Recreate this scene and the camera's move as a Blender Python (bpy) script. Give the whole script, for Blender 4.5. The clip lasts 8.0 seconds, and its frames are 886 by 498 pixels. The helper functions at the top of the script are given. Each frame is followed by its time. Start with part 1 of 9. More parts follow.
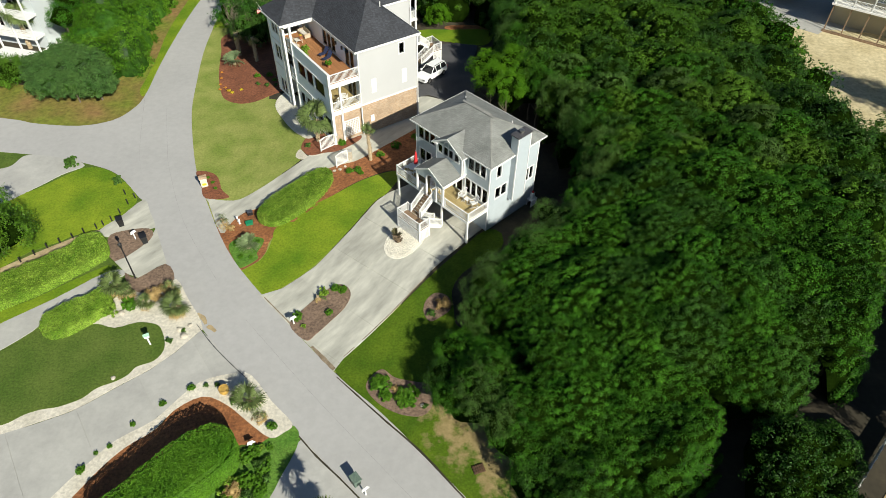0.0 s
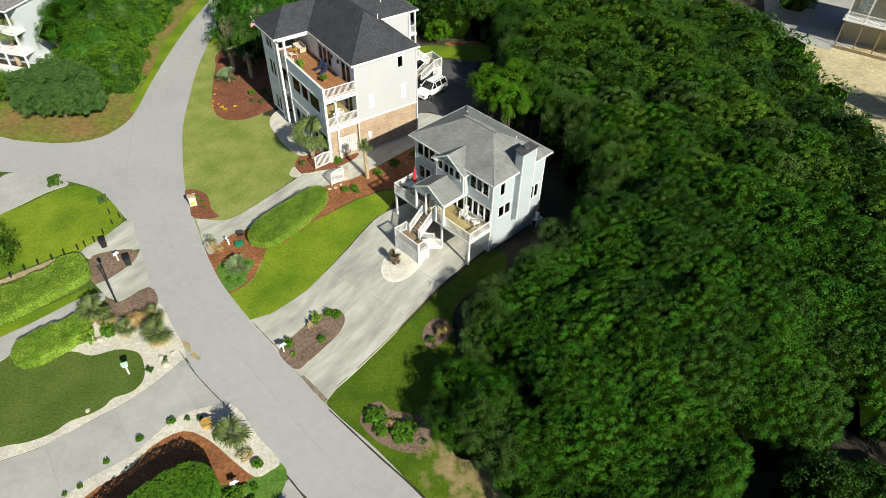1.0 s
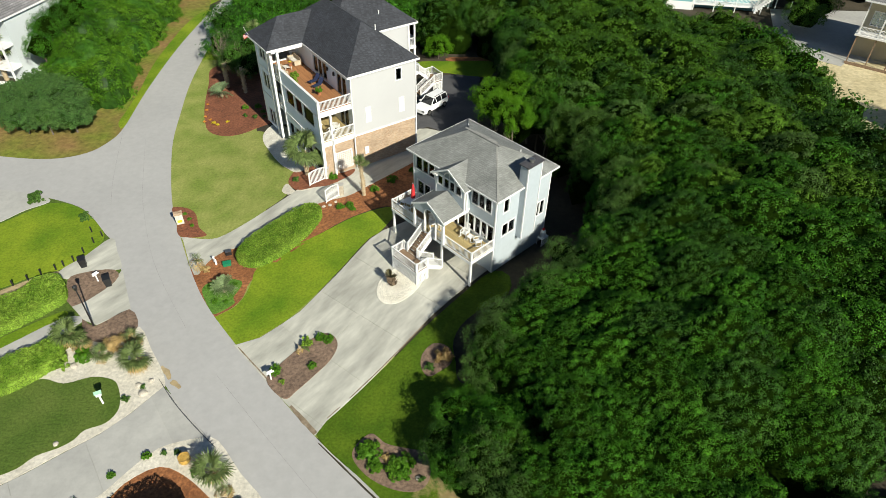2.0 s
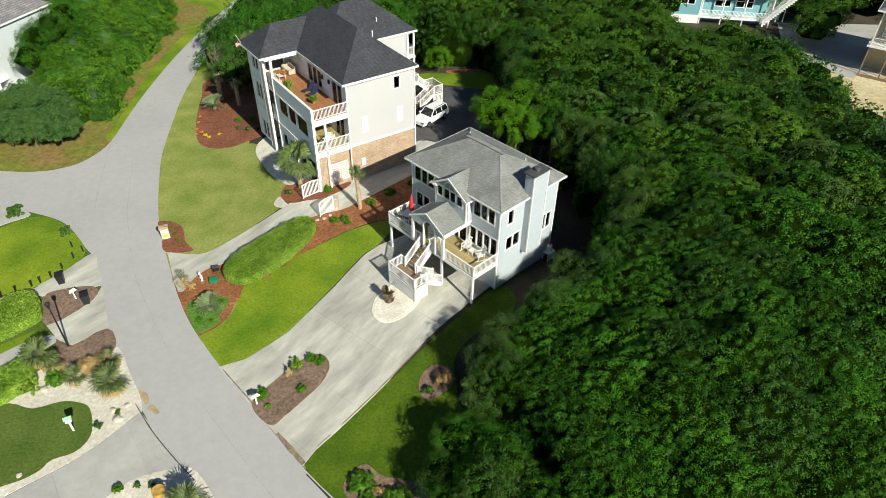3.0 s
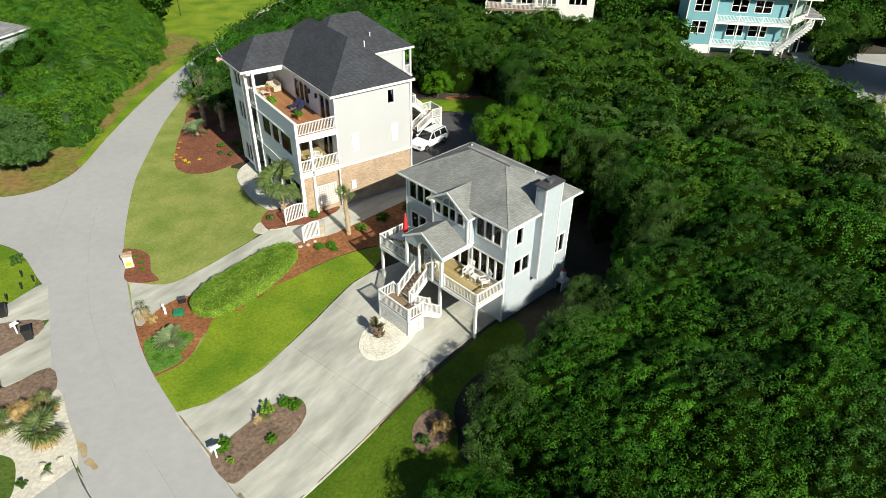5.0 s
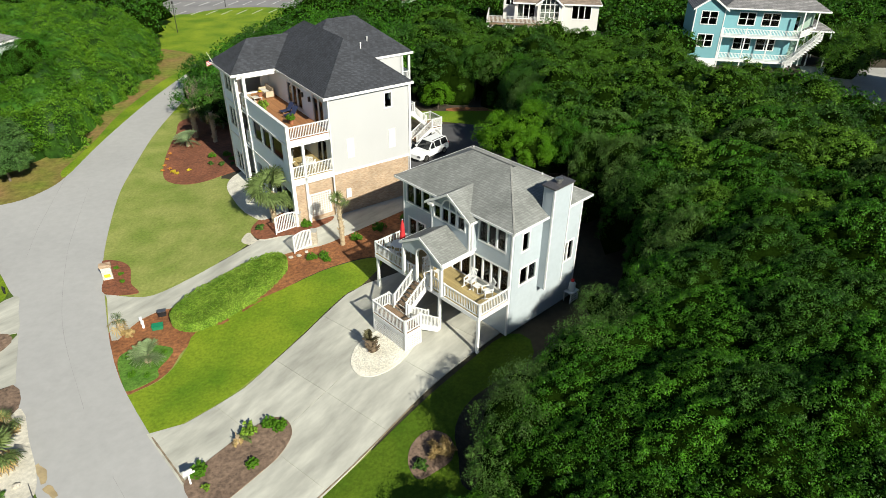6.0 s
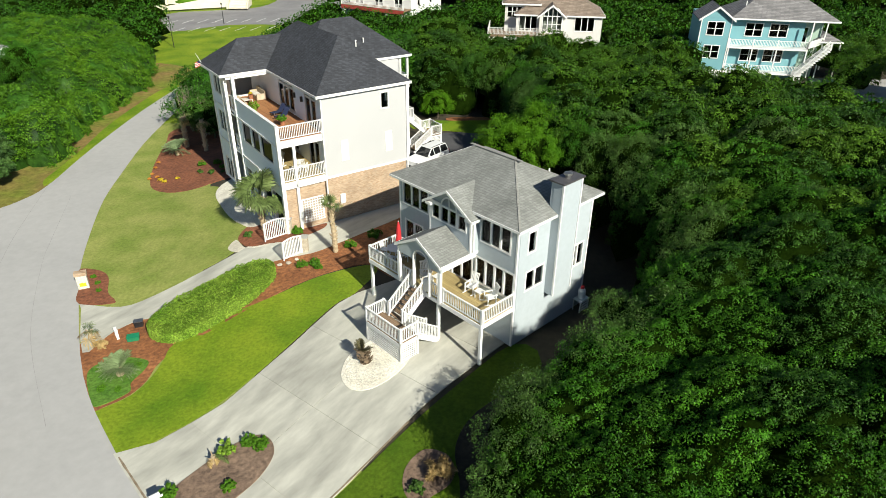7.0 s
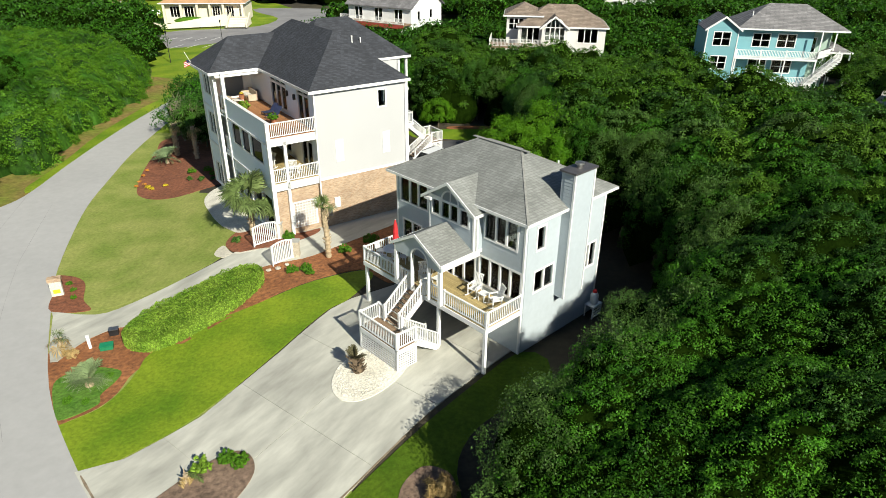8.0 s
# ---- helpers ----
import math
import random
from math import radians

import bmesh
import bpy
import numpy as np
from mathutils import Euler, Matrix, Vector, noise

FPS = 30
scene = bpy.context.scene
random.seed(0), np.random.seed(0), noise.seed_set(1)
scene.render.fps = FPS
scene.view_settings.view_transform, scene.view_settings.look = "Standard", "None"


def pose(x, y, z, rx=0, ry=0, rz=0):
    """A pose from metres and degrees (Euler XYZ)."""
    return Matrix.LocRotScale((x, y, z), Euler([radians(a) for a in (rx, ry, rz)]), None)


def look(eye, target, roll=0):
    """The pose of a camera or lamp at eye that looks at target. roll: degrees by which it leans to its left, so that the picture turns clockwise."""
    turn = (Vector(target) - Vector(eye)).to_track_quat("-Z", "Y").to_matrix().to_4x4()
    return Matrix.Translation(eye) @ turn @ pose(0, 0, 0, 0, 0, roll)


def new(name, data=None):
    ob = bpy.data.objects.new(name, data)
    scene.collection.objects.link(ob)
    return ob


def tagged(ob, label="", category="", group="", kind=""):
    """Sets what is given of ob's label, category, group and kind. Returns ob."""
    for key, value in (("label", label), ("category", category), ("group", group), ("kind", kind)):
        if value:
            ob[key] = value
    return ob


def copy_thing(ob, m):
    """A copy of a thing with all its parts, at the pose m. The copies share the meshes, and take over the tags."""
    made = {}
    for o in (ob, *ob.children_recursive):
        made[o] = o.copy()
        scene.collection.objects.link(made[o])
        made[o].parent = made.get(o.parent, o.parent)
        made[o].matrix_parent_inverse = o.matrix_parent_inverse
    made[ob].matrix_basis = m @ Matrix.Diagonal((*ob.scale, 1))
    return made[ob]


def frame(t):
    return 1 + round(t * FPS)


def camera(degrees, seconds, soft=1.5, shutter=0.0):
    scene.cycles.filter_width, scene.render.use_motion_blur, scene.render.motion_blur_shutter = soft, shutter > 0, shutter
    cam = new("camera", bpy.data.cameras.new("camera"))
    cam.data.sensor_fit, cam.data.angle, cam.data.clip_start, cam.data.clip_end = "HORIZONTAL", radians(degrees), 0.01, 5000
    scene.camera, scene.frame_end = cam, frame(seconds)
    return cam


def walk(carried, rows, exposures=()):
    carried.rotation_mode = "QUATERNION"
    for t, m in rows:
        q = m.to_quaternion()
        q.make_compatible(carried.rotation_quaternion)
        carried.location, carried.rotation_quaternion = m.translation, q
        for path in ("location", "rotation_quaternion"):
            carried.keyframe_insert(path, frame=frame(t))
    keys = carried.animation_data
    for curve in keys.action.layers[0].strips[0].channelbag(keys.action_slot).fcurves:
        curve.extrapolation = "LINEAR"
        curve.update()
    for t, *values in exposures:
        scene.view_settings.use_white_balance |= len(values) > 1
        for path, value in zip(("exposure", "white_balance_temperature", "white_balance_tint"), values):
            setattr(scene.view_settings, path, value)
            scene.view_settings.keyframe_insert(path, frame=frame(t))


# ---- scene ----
cam = camera(68.9, 8.0, soft=0.4)
PATH = [
    (0, (-0.107, -1.131, 45.632), (-0.118, 0.286, 44.221), 1.2),
    (0.5, (-0.104, 0.105, 44.443), (-0.116, 1.545, 43.056), 1.2),
    (1, (-0.086, 1.386, 43.162), (-0.101, 2.85, 41.8), 1.1),
    (1.5, (-0.068, 2.653, 41.86), (-0.085, 4.142, 40.525), 1.1),
    (3, (0.016, 6.04, 37.732), (-0.008, 7.598, 36.478), 0.95),
    (3.5, (-0.005, 7.153, 36.32), (-0.03, 8.735, 35.096), 0.95),
    (4, (0.047, 8.218, 34.693), (0.021, 9.827, 33.506), 0.9),
    (4.5, (0.117, 9.274, 33.283), (0.089, 10.906, 32.127), 0.85),
    (6, (0.225, 12.435, 28.828), (0.189, 14.136, 27.776), 0.7),
    (6.5, (0.263, 13.51, 27.35), (0.226, 15.231, 26.332), 0.7),
    (7, (0.313, 14.528, 25.854), (0.272, 16.27, 24.872), 0.6),
    (7.5, (0.328, 15.505, 24.354), (0.284, 17.266, 23.408), 0.5),
    (8, (0.288, 16.563, 22.913), (0.243, 18.344, 22.004), 0.5),
]
walk(cam, [(t, look(eye, target, roll)) for t, eye, target, roll in PATH], [(0, 0.42), (4, 0.46), (8, 0.53)])

# ---- light: a clear morning, sun low over the wood ----
SUN_AZ, SUN_EL = radians(-54.5), radians(34.0)
to_sun = Vector((math.cos(SUN_AZ) * math.cos(SUN_EL), math.sin(SUN_AZ) * math.cos(SUN_EL), math.sin(SUN_EL)))
world = bpy.data.worlds.new("sky")
scene.world = world
world.use_nodes = True
sky = world.node_tree.nodes.new("ShaderNodeTexSky")
sky.sky_type, sky.sun_disc = "NISHITA", False
sky.sun_elevation, sky.sun_rotation = SUN_EL, math.atan2(to_sun.x, to_sun.y)
sky.air_density, sky.dust_density, sky.ozone_density = 1.0, 0.2, 2.4
back = world.node_tree.nodes["Background"]
back.inputs["Strength"].default_value = 0.048
world.node_tree.links.new(sky.outputs[0], back.inputs["Color"])
lamp = bpy.data.lights.new("sun", "SUN")
lamp.energy, lamp.angle, lamp.color = 5.0, radians(0.55), (1.0, 0.965, 0.825)
sun = new("sun", lamp)
sun.matrix_world = look(to_sun * 200, (0, 0, 0))


# ---- materials ----
def surface(name, low, high, scale=1.0, fine=12.0, rough=0.8, bump=0.3, metal=0.0, vary=0.0, island=0.0, stretch=(1, 1, 1), spec=0.5, grain=0.25, dist=0.02, octaves=3, turn=0.0):
    """A surface of two tones: large blotches, fine grain, a little relief."""
    m = bpy.data.materials.new(name)
    m.use_nodes = True
    nt, n = m.node_tree, m.node_tree.nodes
    p = n["Principled BSDF"]
    p.inputs["Roughness"].default_value, p.inputs["Metallic"].default_value = rough, metal
    p.inputs["Specular IOR Level"].default_value = spec
    tc, mp = n.new("ShaderNodeTexCoord"), n.new("ShaderNodeMapping")
    mp.vector_type = "TEXTURE"
    mp.inputs["Scale"].default_value = tuple(1 / k for k in stretch)
    mp.inputs["Rotation"].default_value = (0, 0, radians(turn))
    nt.links.new(tc.outputs["Object"], mp.inputs["Vector"])
    a, b = n.new("ShaderNodeTexNoise"), n.new("ShaderNodeTexNoise")
    a.inputs["Scale"].default_value, a.inputs["Detail"].default_value = scale, 5
    b.inputs["Scale"].default_value, b.inputs["Detail"].default_value, b.inputs["Roughness"].default_value = fine, octaves, 0.62
    nt.links.new(mp.outputs[0], a.inputs["Vector"])
    nt.links.new(mp.outputs[0], b.inputs["Vector"])
    ramp = n.new("ShaderNodeMapRange")
    ramp.inputs["From Min"].default_value, ramp.inputs["From Max"].default_value = 0.32, 0.68
    nt.links.new(a.outputs["Fac"], ramp.inputs["Value"])
    mix = n.new("ShaderNodeMix")
    mix.data_type = "RGBA"
    mix.inputs["A"].default_value, mix.inputs["B"].default_value = (*low, 1), (*high, 1)
    nt.links.new(ramp.outputs[0], mix.inputs["Factor"])
    last = mix.outputs["Result"]
    val = n.new("ShaderNodeMapRange")
    val.inputs["From Min"].default_value, val.inputs["From Max"].default_value = 0.25, 0.75
    val.inputs["To Min"].default_value, val.inputs["To Max"].default_value = 1 - grain, 1 + grain
    nt.links.new(b.outputs["Fac"], val.inputs["Value"])
    hsv = n.new("ShaderNodeHueSaturation")
    nt.links.new(last, hsv.inputs["Color"])
    factor = val.outputs[0]
    for amount, kind, socket in ((island, "ShaderNodeNewGeometry", "Random Per Island"), (vary, "ShaderNodeObjectInfo", "Random")):
        if not amount:
            continue
        rnd = n.new(kind)
        r = n.new("ShaderNodeMapRange")
        r.inputs["To Min"].default_value, r.inputs["To Max"].default_value = 1 - amount, 1 + amount
        nt.links.new(rnd.outputs[socket], r.inputs["Value"])
        mul = n.new("ShaderNodeMath")
        mul.operation = "MULTIPLY"
        nt.links.new(factor, mul.inputs[0])
        nt.links.new(r.outputs[0], mul.inputs[1])
        factor = mul.outputs[0]
    nt.links.new(factor, hsv.inputs["Value"])
    nt.links.new(hsv.outputs[0], p.inputs["Base Color"])
    if bump:
        bp = n.new("ShaderNodeBump")
        bp.inputs["Strength"].default_value, bp.inputs["Distance"].default_value = bump, dist
        nt.links.new(b.outputs["Fac"], bp.inputs["Height"])
        nt.links.new(bp.outputs[0], p.inputs["Normal"])
    return m


def coursed(name, one, two, joint, width, height, gap, rough=0.85, bump=0.6, offset=0.5, steep=1.0):
    """Bricks or shingles in courses that follow height, on any face."""
    m = bpy.data.materials.new(name)
    m.use_nodes = True
    nt, n = m.node_tree, m.node_tree.nodes
    p = n["Principled BSDF"]
    p.inputs["Roughness"].default_value = rough
    tc, sep, add, com = n.new("ShaderNodeTexCoord"), n.new("ShaderNodeSeparateXYZ"), n.new("ShaderNodeMath"), n.new("ShaderNodeCombineXYZ")
    nt.links.new(tc.outputs["Object"], sep.inputs[0])
    nt.links.new(sep.outputs["X"], add.inputs[0])
    nt.links.new(sep.outputs["Y"], add.inputs[1])
    nt.links.new(add.outputs[0], com.inputs["X"])
    up = n.new("ShaderNodeMath")
    up.operation = "MULTIPLY"
    up.inputs[1].default_value = steep
    nt.links.new(sep.outputs["Z"], up.inputs[0])
    nt.links.new(up.outputs[0], com.inputs["Y"])
    br = n.new("ShaderNodeTexBrick")
    br.offset = offset
    br.inputs["Scale"].default_value, br.inputs["Brick Width"].default_value, br.inputs["Row Height"].default_value = 1.0, width, height
    br.inputs["Mortar Size"].default_value, br.inputs["Mortar Smooth"].default_value, br.inputs["Bias"].default_value = gap, 0.3, 0.0
    br.inputs["Color1"].default_value, br.inputs["Color2"].default_value, br.inputs["Mortar"].default_value = (*one, 1), (*two, 1), (*joint, 1)
    nt.links.new(com.outputs[0], br.inputs["Vector"])
    noi = n.new("ShaderNodeTexNoise")
    noi.inputs["Scale"].default_value, noi.inputs["Detail"].default_value = 0.7, 6
    nt.links.new(tc.outputs["Object"], noi.inputs["Vector"])
    r = n.new("ShaderNodeMapRange")
    r.inputs["From Min"].default_value, r.inputs["From Max"].default_value = 0.3, 0.7
    r.inputs["To Min"].default_value, r.inputs["To Max"].default_value = 0.82, 1.16
    nt.links.new(noi.outputs["Fac"], r.inputs["Value"])
    hsv = n.new("ShaderNodeHueSaturation")
    nt.links.new(br.outputs["Color"], hsv.inputs["Color"])
    nt.links.new(r.outputs[0], hsv.inputs["Value"])
    nt.links.new(hsv.outputs[0], p.inputs["Base Color"])
    bp = n.new("ShaderNodeBump")
    bp.invert = True
    bp.inputs["Strength"].default_value, bp.inputs["Distance"].default_value = bump, 0.02
    nt.links.new(br.outputs["Fac"], bp.inputs["Height"])
    nt.links.new(bp.outputs[0], p.inputs["Normal"])
    return m


def leafage(name, low, high, light=0.25, scale=0.35, spread=0.35, tree=0.0, clump=0.2):
    """Leaves: each of its own tone, partly shining through."""
    m = surface(name, low, high, scale=scale, fine=2.0, rough=0.5, bump=0, island=spread, vary=tree, spec=0.15, grain=clump)
    nt, n = m.node_tree, m.node_tree.nodes
    p, out = n["Principled BSDF"], n["Material Output"]
    tr, mx = n.new("ShaderNodeBsdfTranslucent"), n.new("ShaderNodeMixShader")
    mx.inputs[0].default_value = light
    nt.links.new(p.inputs["Base Color"].links[0].from_socket, tr.inputs["Color"])
    nt.links.new(p.outputs[0], mx.inputs[1])
    nt.links.new(tr.outputs[0], mx.inputs[2])
    nt.links.new(mx.outputs[0], out.inputs["Surface"])
    return m


def pane_glass(name, tint=(0.55, 0.60, 0.58), ior=1.38):
    m = bpy.data.materials.new(name)
    m.use_nodes = True
    nt, n = m.node_tree, m.node_tree.nodes
    gl, tr, mx, fr = n.new("ShaderNodeBsdfGlossy"), n.new("ShaderNodeBsdfTransparent"), n.new("ShaderNodeMixShader"), n.new("ShaderNodeFresnel")
    gl.inputs["Roughness"].default_value = 0.02
    tr.inputs["Color"].default_value = (*tint, 1)
    fr.inputs["IOR"].default_value = ior
    nt.links.new(fr.outputs[0], mx.inputs[0])
    nt.links.new(tr.outputs[0], mx.inputs[1])
    nt.links.new(gl.outputs[0], mx.inputs[2])
    nt.links.new(mx.outputs[0], n["Material Output"].inputs["Surface"])
    return m


def worn_verge(name, lush, bare):
    """Grass that thins to straw and sand along the foot of the wood, with a ragged edge."""
    m = surface(name, lush[0], lush[1], 0.3, 5.0, 0.9, 0.6, grain=0.35, dist=0.06, spec=0.15, octaves=9)
    nt, n = m.node_tree, m.node_tree.nodes
    p = n["Principled BSDF"]
    grass = p.inputs["Base Color"].links[0].from_socket
    tc = n.new("ShaderNodeTexCoord")

    def along(direction, low, high):
        dot, r = n.new("ShaderNodeVectorMath"), n.new("ShaderNodeMapRange")
        dot.operation = "DOT_PRODUCT"
        dot.inputs[1].default_value = direction
        r.inputs["From Min"].default_value, r.inputs["From Max"].default_value = low, high
        nt.links.new(tc.outputs["Object"], dot.inputs[0])
        nt.links.new(dot.outputs["Value"], r.inputs["Value"])
        return r.outputs[0]

    def combine(op, a, b):
        k = n.new("ShaderNodeMath")
        k.operation = op
        nt.links.new(a, k.inputs[0])
        if isinstance(b, float):
            k.inputs[1].default_value = b
        else:
            nt.links.new(b, k.inputs[1])
        return k.outputs[0]

    wear = combine("MULTIPLY", along((0.72, 0.69, 0), 14.4, 18.8), along((0.69, -0.72, 0), -22.0, -18.0))
    noi = n.new("ShaderNodeTexNoise")
    noi.inputs["Scale"].default_value, noi.inputs["Detail"].default_value, noi.inputs["Roughness"].default_value = 0.7, 9, 0.65
    nt.links.new(tc.outputs["Object"], noi.inputs["Vector"])
    ragged = combine("MULTIPLY", combine("SUBTRACT", noi.outputs["Fac"], 0.5), 3.2)
    fac = n.new("ShaderNodeMapRange")
    fac.inputs["From Min"].default_value, fac.inputs["From Max"].default_value = 0.25, 0.75
    nt.links.new(combine("ADD", wear, combine("MULTIPLY", ragged, combine("MINIMUM", combine("MULTIPLY", wear, 3.0), 1.0))), fac.inputs["Value"])
    two, mix = n.new("ShaderNodeMix"), n.new("ShaderNodeMix")
    two.data_type = mix.data_type = "RGBA"
    two.inputs["A"].default_value, two.inputs["B"].default_value = (*bare[0], 1), (*bare[1], 1)
    fine = n.new("ShaderNodeTexNoise")
    fine.inputs["Scale"].default_value, fine.inputs["Detail"].default_value = 2.5, 9
    nt.links.new(tc.outputs["Object"], fine.inputs["Vector"])
    nt.links.new(fine.outputs["Fac"], two.inputs["Factor"])
    nt.links.new(fac.outputs[0], mix.inputs["Factor"])
    nt.links.new(grass, mix.inputs["A"])
    nt.links.new(two.outputs["Result"], mix.inputs["B"])
    nt.links.new(mix.outputs["Result"], p.inputs["Base Color"])
    return m


ASPHALT = surface("worn grey asphalt", (0.375, 0.370, 0.362), (0.412, 0.406, 0.396), 0.10, 1.6, 0.9, 0.25, grain=0.07, octaves=9)
SEAM = surface("dark paving seam", (0.27, 0.265, 0.26), (0.34, 0.335, 0.325), 1.0, 6, 0.9, 0.2, grain=0.2)
LOT = surface("car park asphalt", (0.20, 0.195, 0.20), (0.26, 0.255, 0.255), 0.2, 2, 0.9, 0.2, grain=0.1, octaves=6)
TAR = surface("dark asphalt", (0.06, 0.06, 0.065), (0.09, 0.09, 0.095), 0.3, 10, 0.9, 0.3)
CONCRETE = surface("pale concrete", (0.34, 0.335, 0.293), (0.55, 0.542, 0.472), 0.55, 2.0, 0.85, 0.2, vary=0.05, grain=0.13, stretch=(0.42, 1.3, 1), turn=53, octaves=8)
GREY_CONC = surface("grey concrete", (0.36, 0.355, 0.335), (0.44, 0.435, 0.405), 0.3, 2.0, 0.88, 0.2, vary=0.04, grain=0.10, octaves=8)
# Tone of the black shade at the foot of the wood.
WOOD_SHADE = surface("dark tone for wood shade", (0.016, 0.015, 0.008), (0.036, 0.030, 0.016), 0.6, 4.0, 0.95, 0.8, grain=0.5, dist=0.05, octaves=7)
CLOVER = surface("low clover", (0.07, 0.17, 0.02), (0.12, 0.23, 0.035), 1.2, 6.0, 0.9, 1.0, grain=0.5, dist=0.08, spec=0.2, octaves=7)
# Soil and litter, with the colour lowered to deepen the shade under trees.
SOIL = surface("leaf litter and sandy soil", (0.028, 0.024, 0.014), (0.062, 0.050, 0.030), 0.25, 2.5, 0.95, 0.5, octaves=8)
GRASS = surface("mown bright grass", (0.095, 0.180, 0.008), (0.225, 0.295, 0.018), 0.22, 5.0, 0.85, 0.6, grain=0.32, dist=0.06, spec=0.2, octaves=9)
VERGE_GRASS = worn_verge("verge grass", ((0.042, 0.094, 0.005), (0.090, 0.145, 0.009)), ((0.16, 0.135, 0.045), (0.40, 0.30, 0.155)))
DRY_GRASS = surface("paler grass", (0.165, 0.225, 0.04), (0.285, 0.305, 0.085), 0.35, 4.5, 0.9, 0.6, grain=0.28, dist=0.06, spec=0.2, octaves=9)
DARK_GRASS = surface("thick dark grass", (0.065, 0.115, 0.016), (0.105, 0.15, 0.028), 0.35, 5.0, 0.9, 1.0, grain=0.4, dist=0.08, spec=0.2, octaves=9)
VERGE = surface("verge of straw and grass", (0.24, 0.15, 0.06), (0.15, 0.19, 0.025), 0.16, 2.0, 0.95, 1.0, grain=0.45, dist=0.08, spec=0.2, octaves=9)
MULCH = surface("red bark mulch", (0.20, 0.075, 0.026), (0.31, 0.125, 0.046), 0.5, 4.0, 0.95, 1.0, grain=0.6, dist=0.06, octaves=7)
DARK_MULCH = surface("dark red mulch", (0.165, 0.058, 0.027), (0.25, 0.09, 0.043), 0.5, 4.0, 0.95, 1.0, grain=0.55, dist=0.06, octaves=7)
BROWN_MULCH = surface("brown mulch", (0.15, 0.10, 0.07), (0.22, 0.15, 0.105), 0.6, 4.0, 0.95, 1.0, grain=0.65, dist=0.06, octaves=7)
SILT = surface("brown silt", (0.17, 0.125, 0.08), (0.30, 0.24, 0.17), 2.0, 6, 0.95, 0.6, grain=0.4, octaves=7)
SAND = surface("pale sand", (0.52, 0.485, 0.40), (0.66, 0.62, 0.53), 0.6, 4.0, 0.95, 0.7, grain=0.3, dist=0.05, octaves=8)
DIRT = surface("bare sandy dirt", (0.33, 0.25, 0.13), (0.46, 0.37, 0.22), 0.4, 2.0, 0.95, 0.7, grain=0.35, octaves=8)
STONE = surface("white river stones", (0.55, 0.52, 0.44), (0.70, 0.67, 0.58), 1.0, 10, 0.8, 0.3, island=0.22)
WHITE = surface("white paint", (0.76, 0.76, 0.75), (0.82, 0.82, 0.80), 0.8, 20, 0.45, 0.05, grain=0.03)
# Toned down because the side wall in full sun came out too bright.
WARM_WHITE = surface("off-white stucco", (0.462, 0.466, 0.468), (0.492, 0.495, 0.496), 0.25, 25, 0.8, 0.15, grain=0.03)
FAR_WHITE = surface("white siding", (0.62, 0.61, 0.58), (0.66, 0.65, 0.62), 0.3, 12, 0.7, 0.05, grain=0.04)
PALE_BLUE = surface("pale blue-white siding", (0.50, 0.545, 0.56), (0.54, 0.585, 0.60), 0.3, 12, 0.7, 0.05, grain=0.04)
YARD_SAND = surface("yellow sand", (0.44, 0.37, 0.21), (0.58, 0.50, 0.31), 0.25, 2.0, 0.95, 0.6, grain=0.3, octaves=8)
# White siding made lighter and bluer: sky light on the shaded front.
SKYLIT_SIDING = surface("white siding tinted by sky light", (0.80, 0.86, 0.91), (0.83, 0.88, 0.93), 0.4, 12, 0.6, 0.05, grain=0.03)
BLUE_SIDING = surface("grey blue siding", (0.39, 0.442, 0.472), (0.425, 0.477, 0.507), 0.4, 3, 0.55, 0.05, grain=0.05, octaves=6)
TEAL = surface("teal siding", (0.15, 0.35, 0.395), (0.185, 0.40, 0.445), 0.4, 15, 0.6, 0.05, grain=0.05)
SAGE = surface("pale sage siding", (0.30, 0.42, 0.35), (0.36, 0.48, 0.40), 0.4, 15, 0.6, 0.05, grain=0.05)
GREY_ROOF = coursed("weathered grey shingles", (0.190, 0.197, 0.186), (0.262, 0.270, 0.256), (0.165, 0.172, 0.162), 0.17, 0.08, 0.008)
RIDGE = surface("ridge shingles", (0.22, 0.22, 0.205), (0.27, 0.27, 0.25), 1.0, 8, 0.9, 0.2)
DARK_ROOF = coursed("charcoal shingles", (0.030, 0.033, 0.040), (0.054, 0.058, 0.070), (0.022, 0.024, 0.03), 0.30, 0.075, 0.009)
BROWN_ROOF = coursed("brown shingles", (0.20, 0.155, 0.12), (0.29, 0.23, 0.18), (0.12, 0.09, 0.07), 0.6, 0.15, 0.02)
SLATE_ROOF = coursed("grey shingles", (0.17, 0.165, 0.17), (0.26, 0.25, 0.255), (0.11, 0.11, 0.11), 0.6, 0.15, 0.02)
BRICK = coursed("buff brick", (0.35, 0.225, 0.135), (0.53, 0.385, 0.26), (0.46, 0.39, 0.30), 0.21, 0.07, 0.008)
DECK_WOOD = surface("pale yellow pine decking", (0.34, 0.26, 0.11), (0.46, 0.36, 0.17), 0.8, 6, 0.7, 0.2, vary=0.16, stretch=(6, 0.7, 1), octaves=5)
TEAK = surface("warm brown decking", (0.30, 0.135, 0.055), (0.40, 0.19, 0.08), 0.8, 14, 0.6, 0.2, vary=0.12, stretch=(6, 0.7, 1))
OLD_WOOD = surface("weathered brown wood", (0.19, 0.125, 0.075), (0.28, 0.19, 0.12), 0.8, 14, 0.8, 0.3, stretch=(4, 1, 1), vary=0.1)
GLASS = pane_glass("window glass")
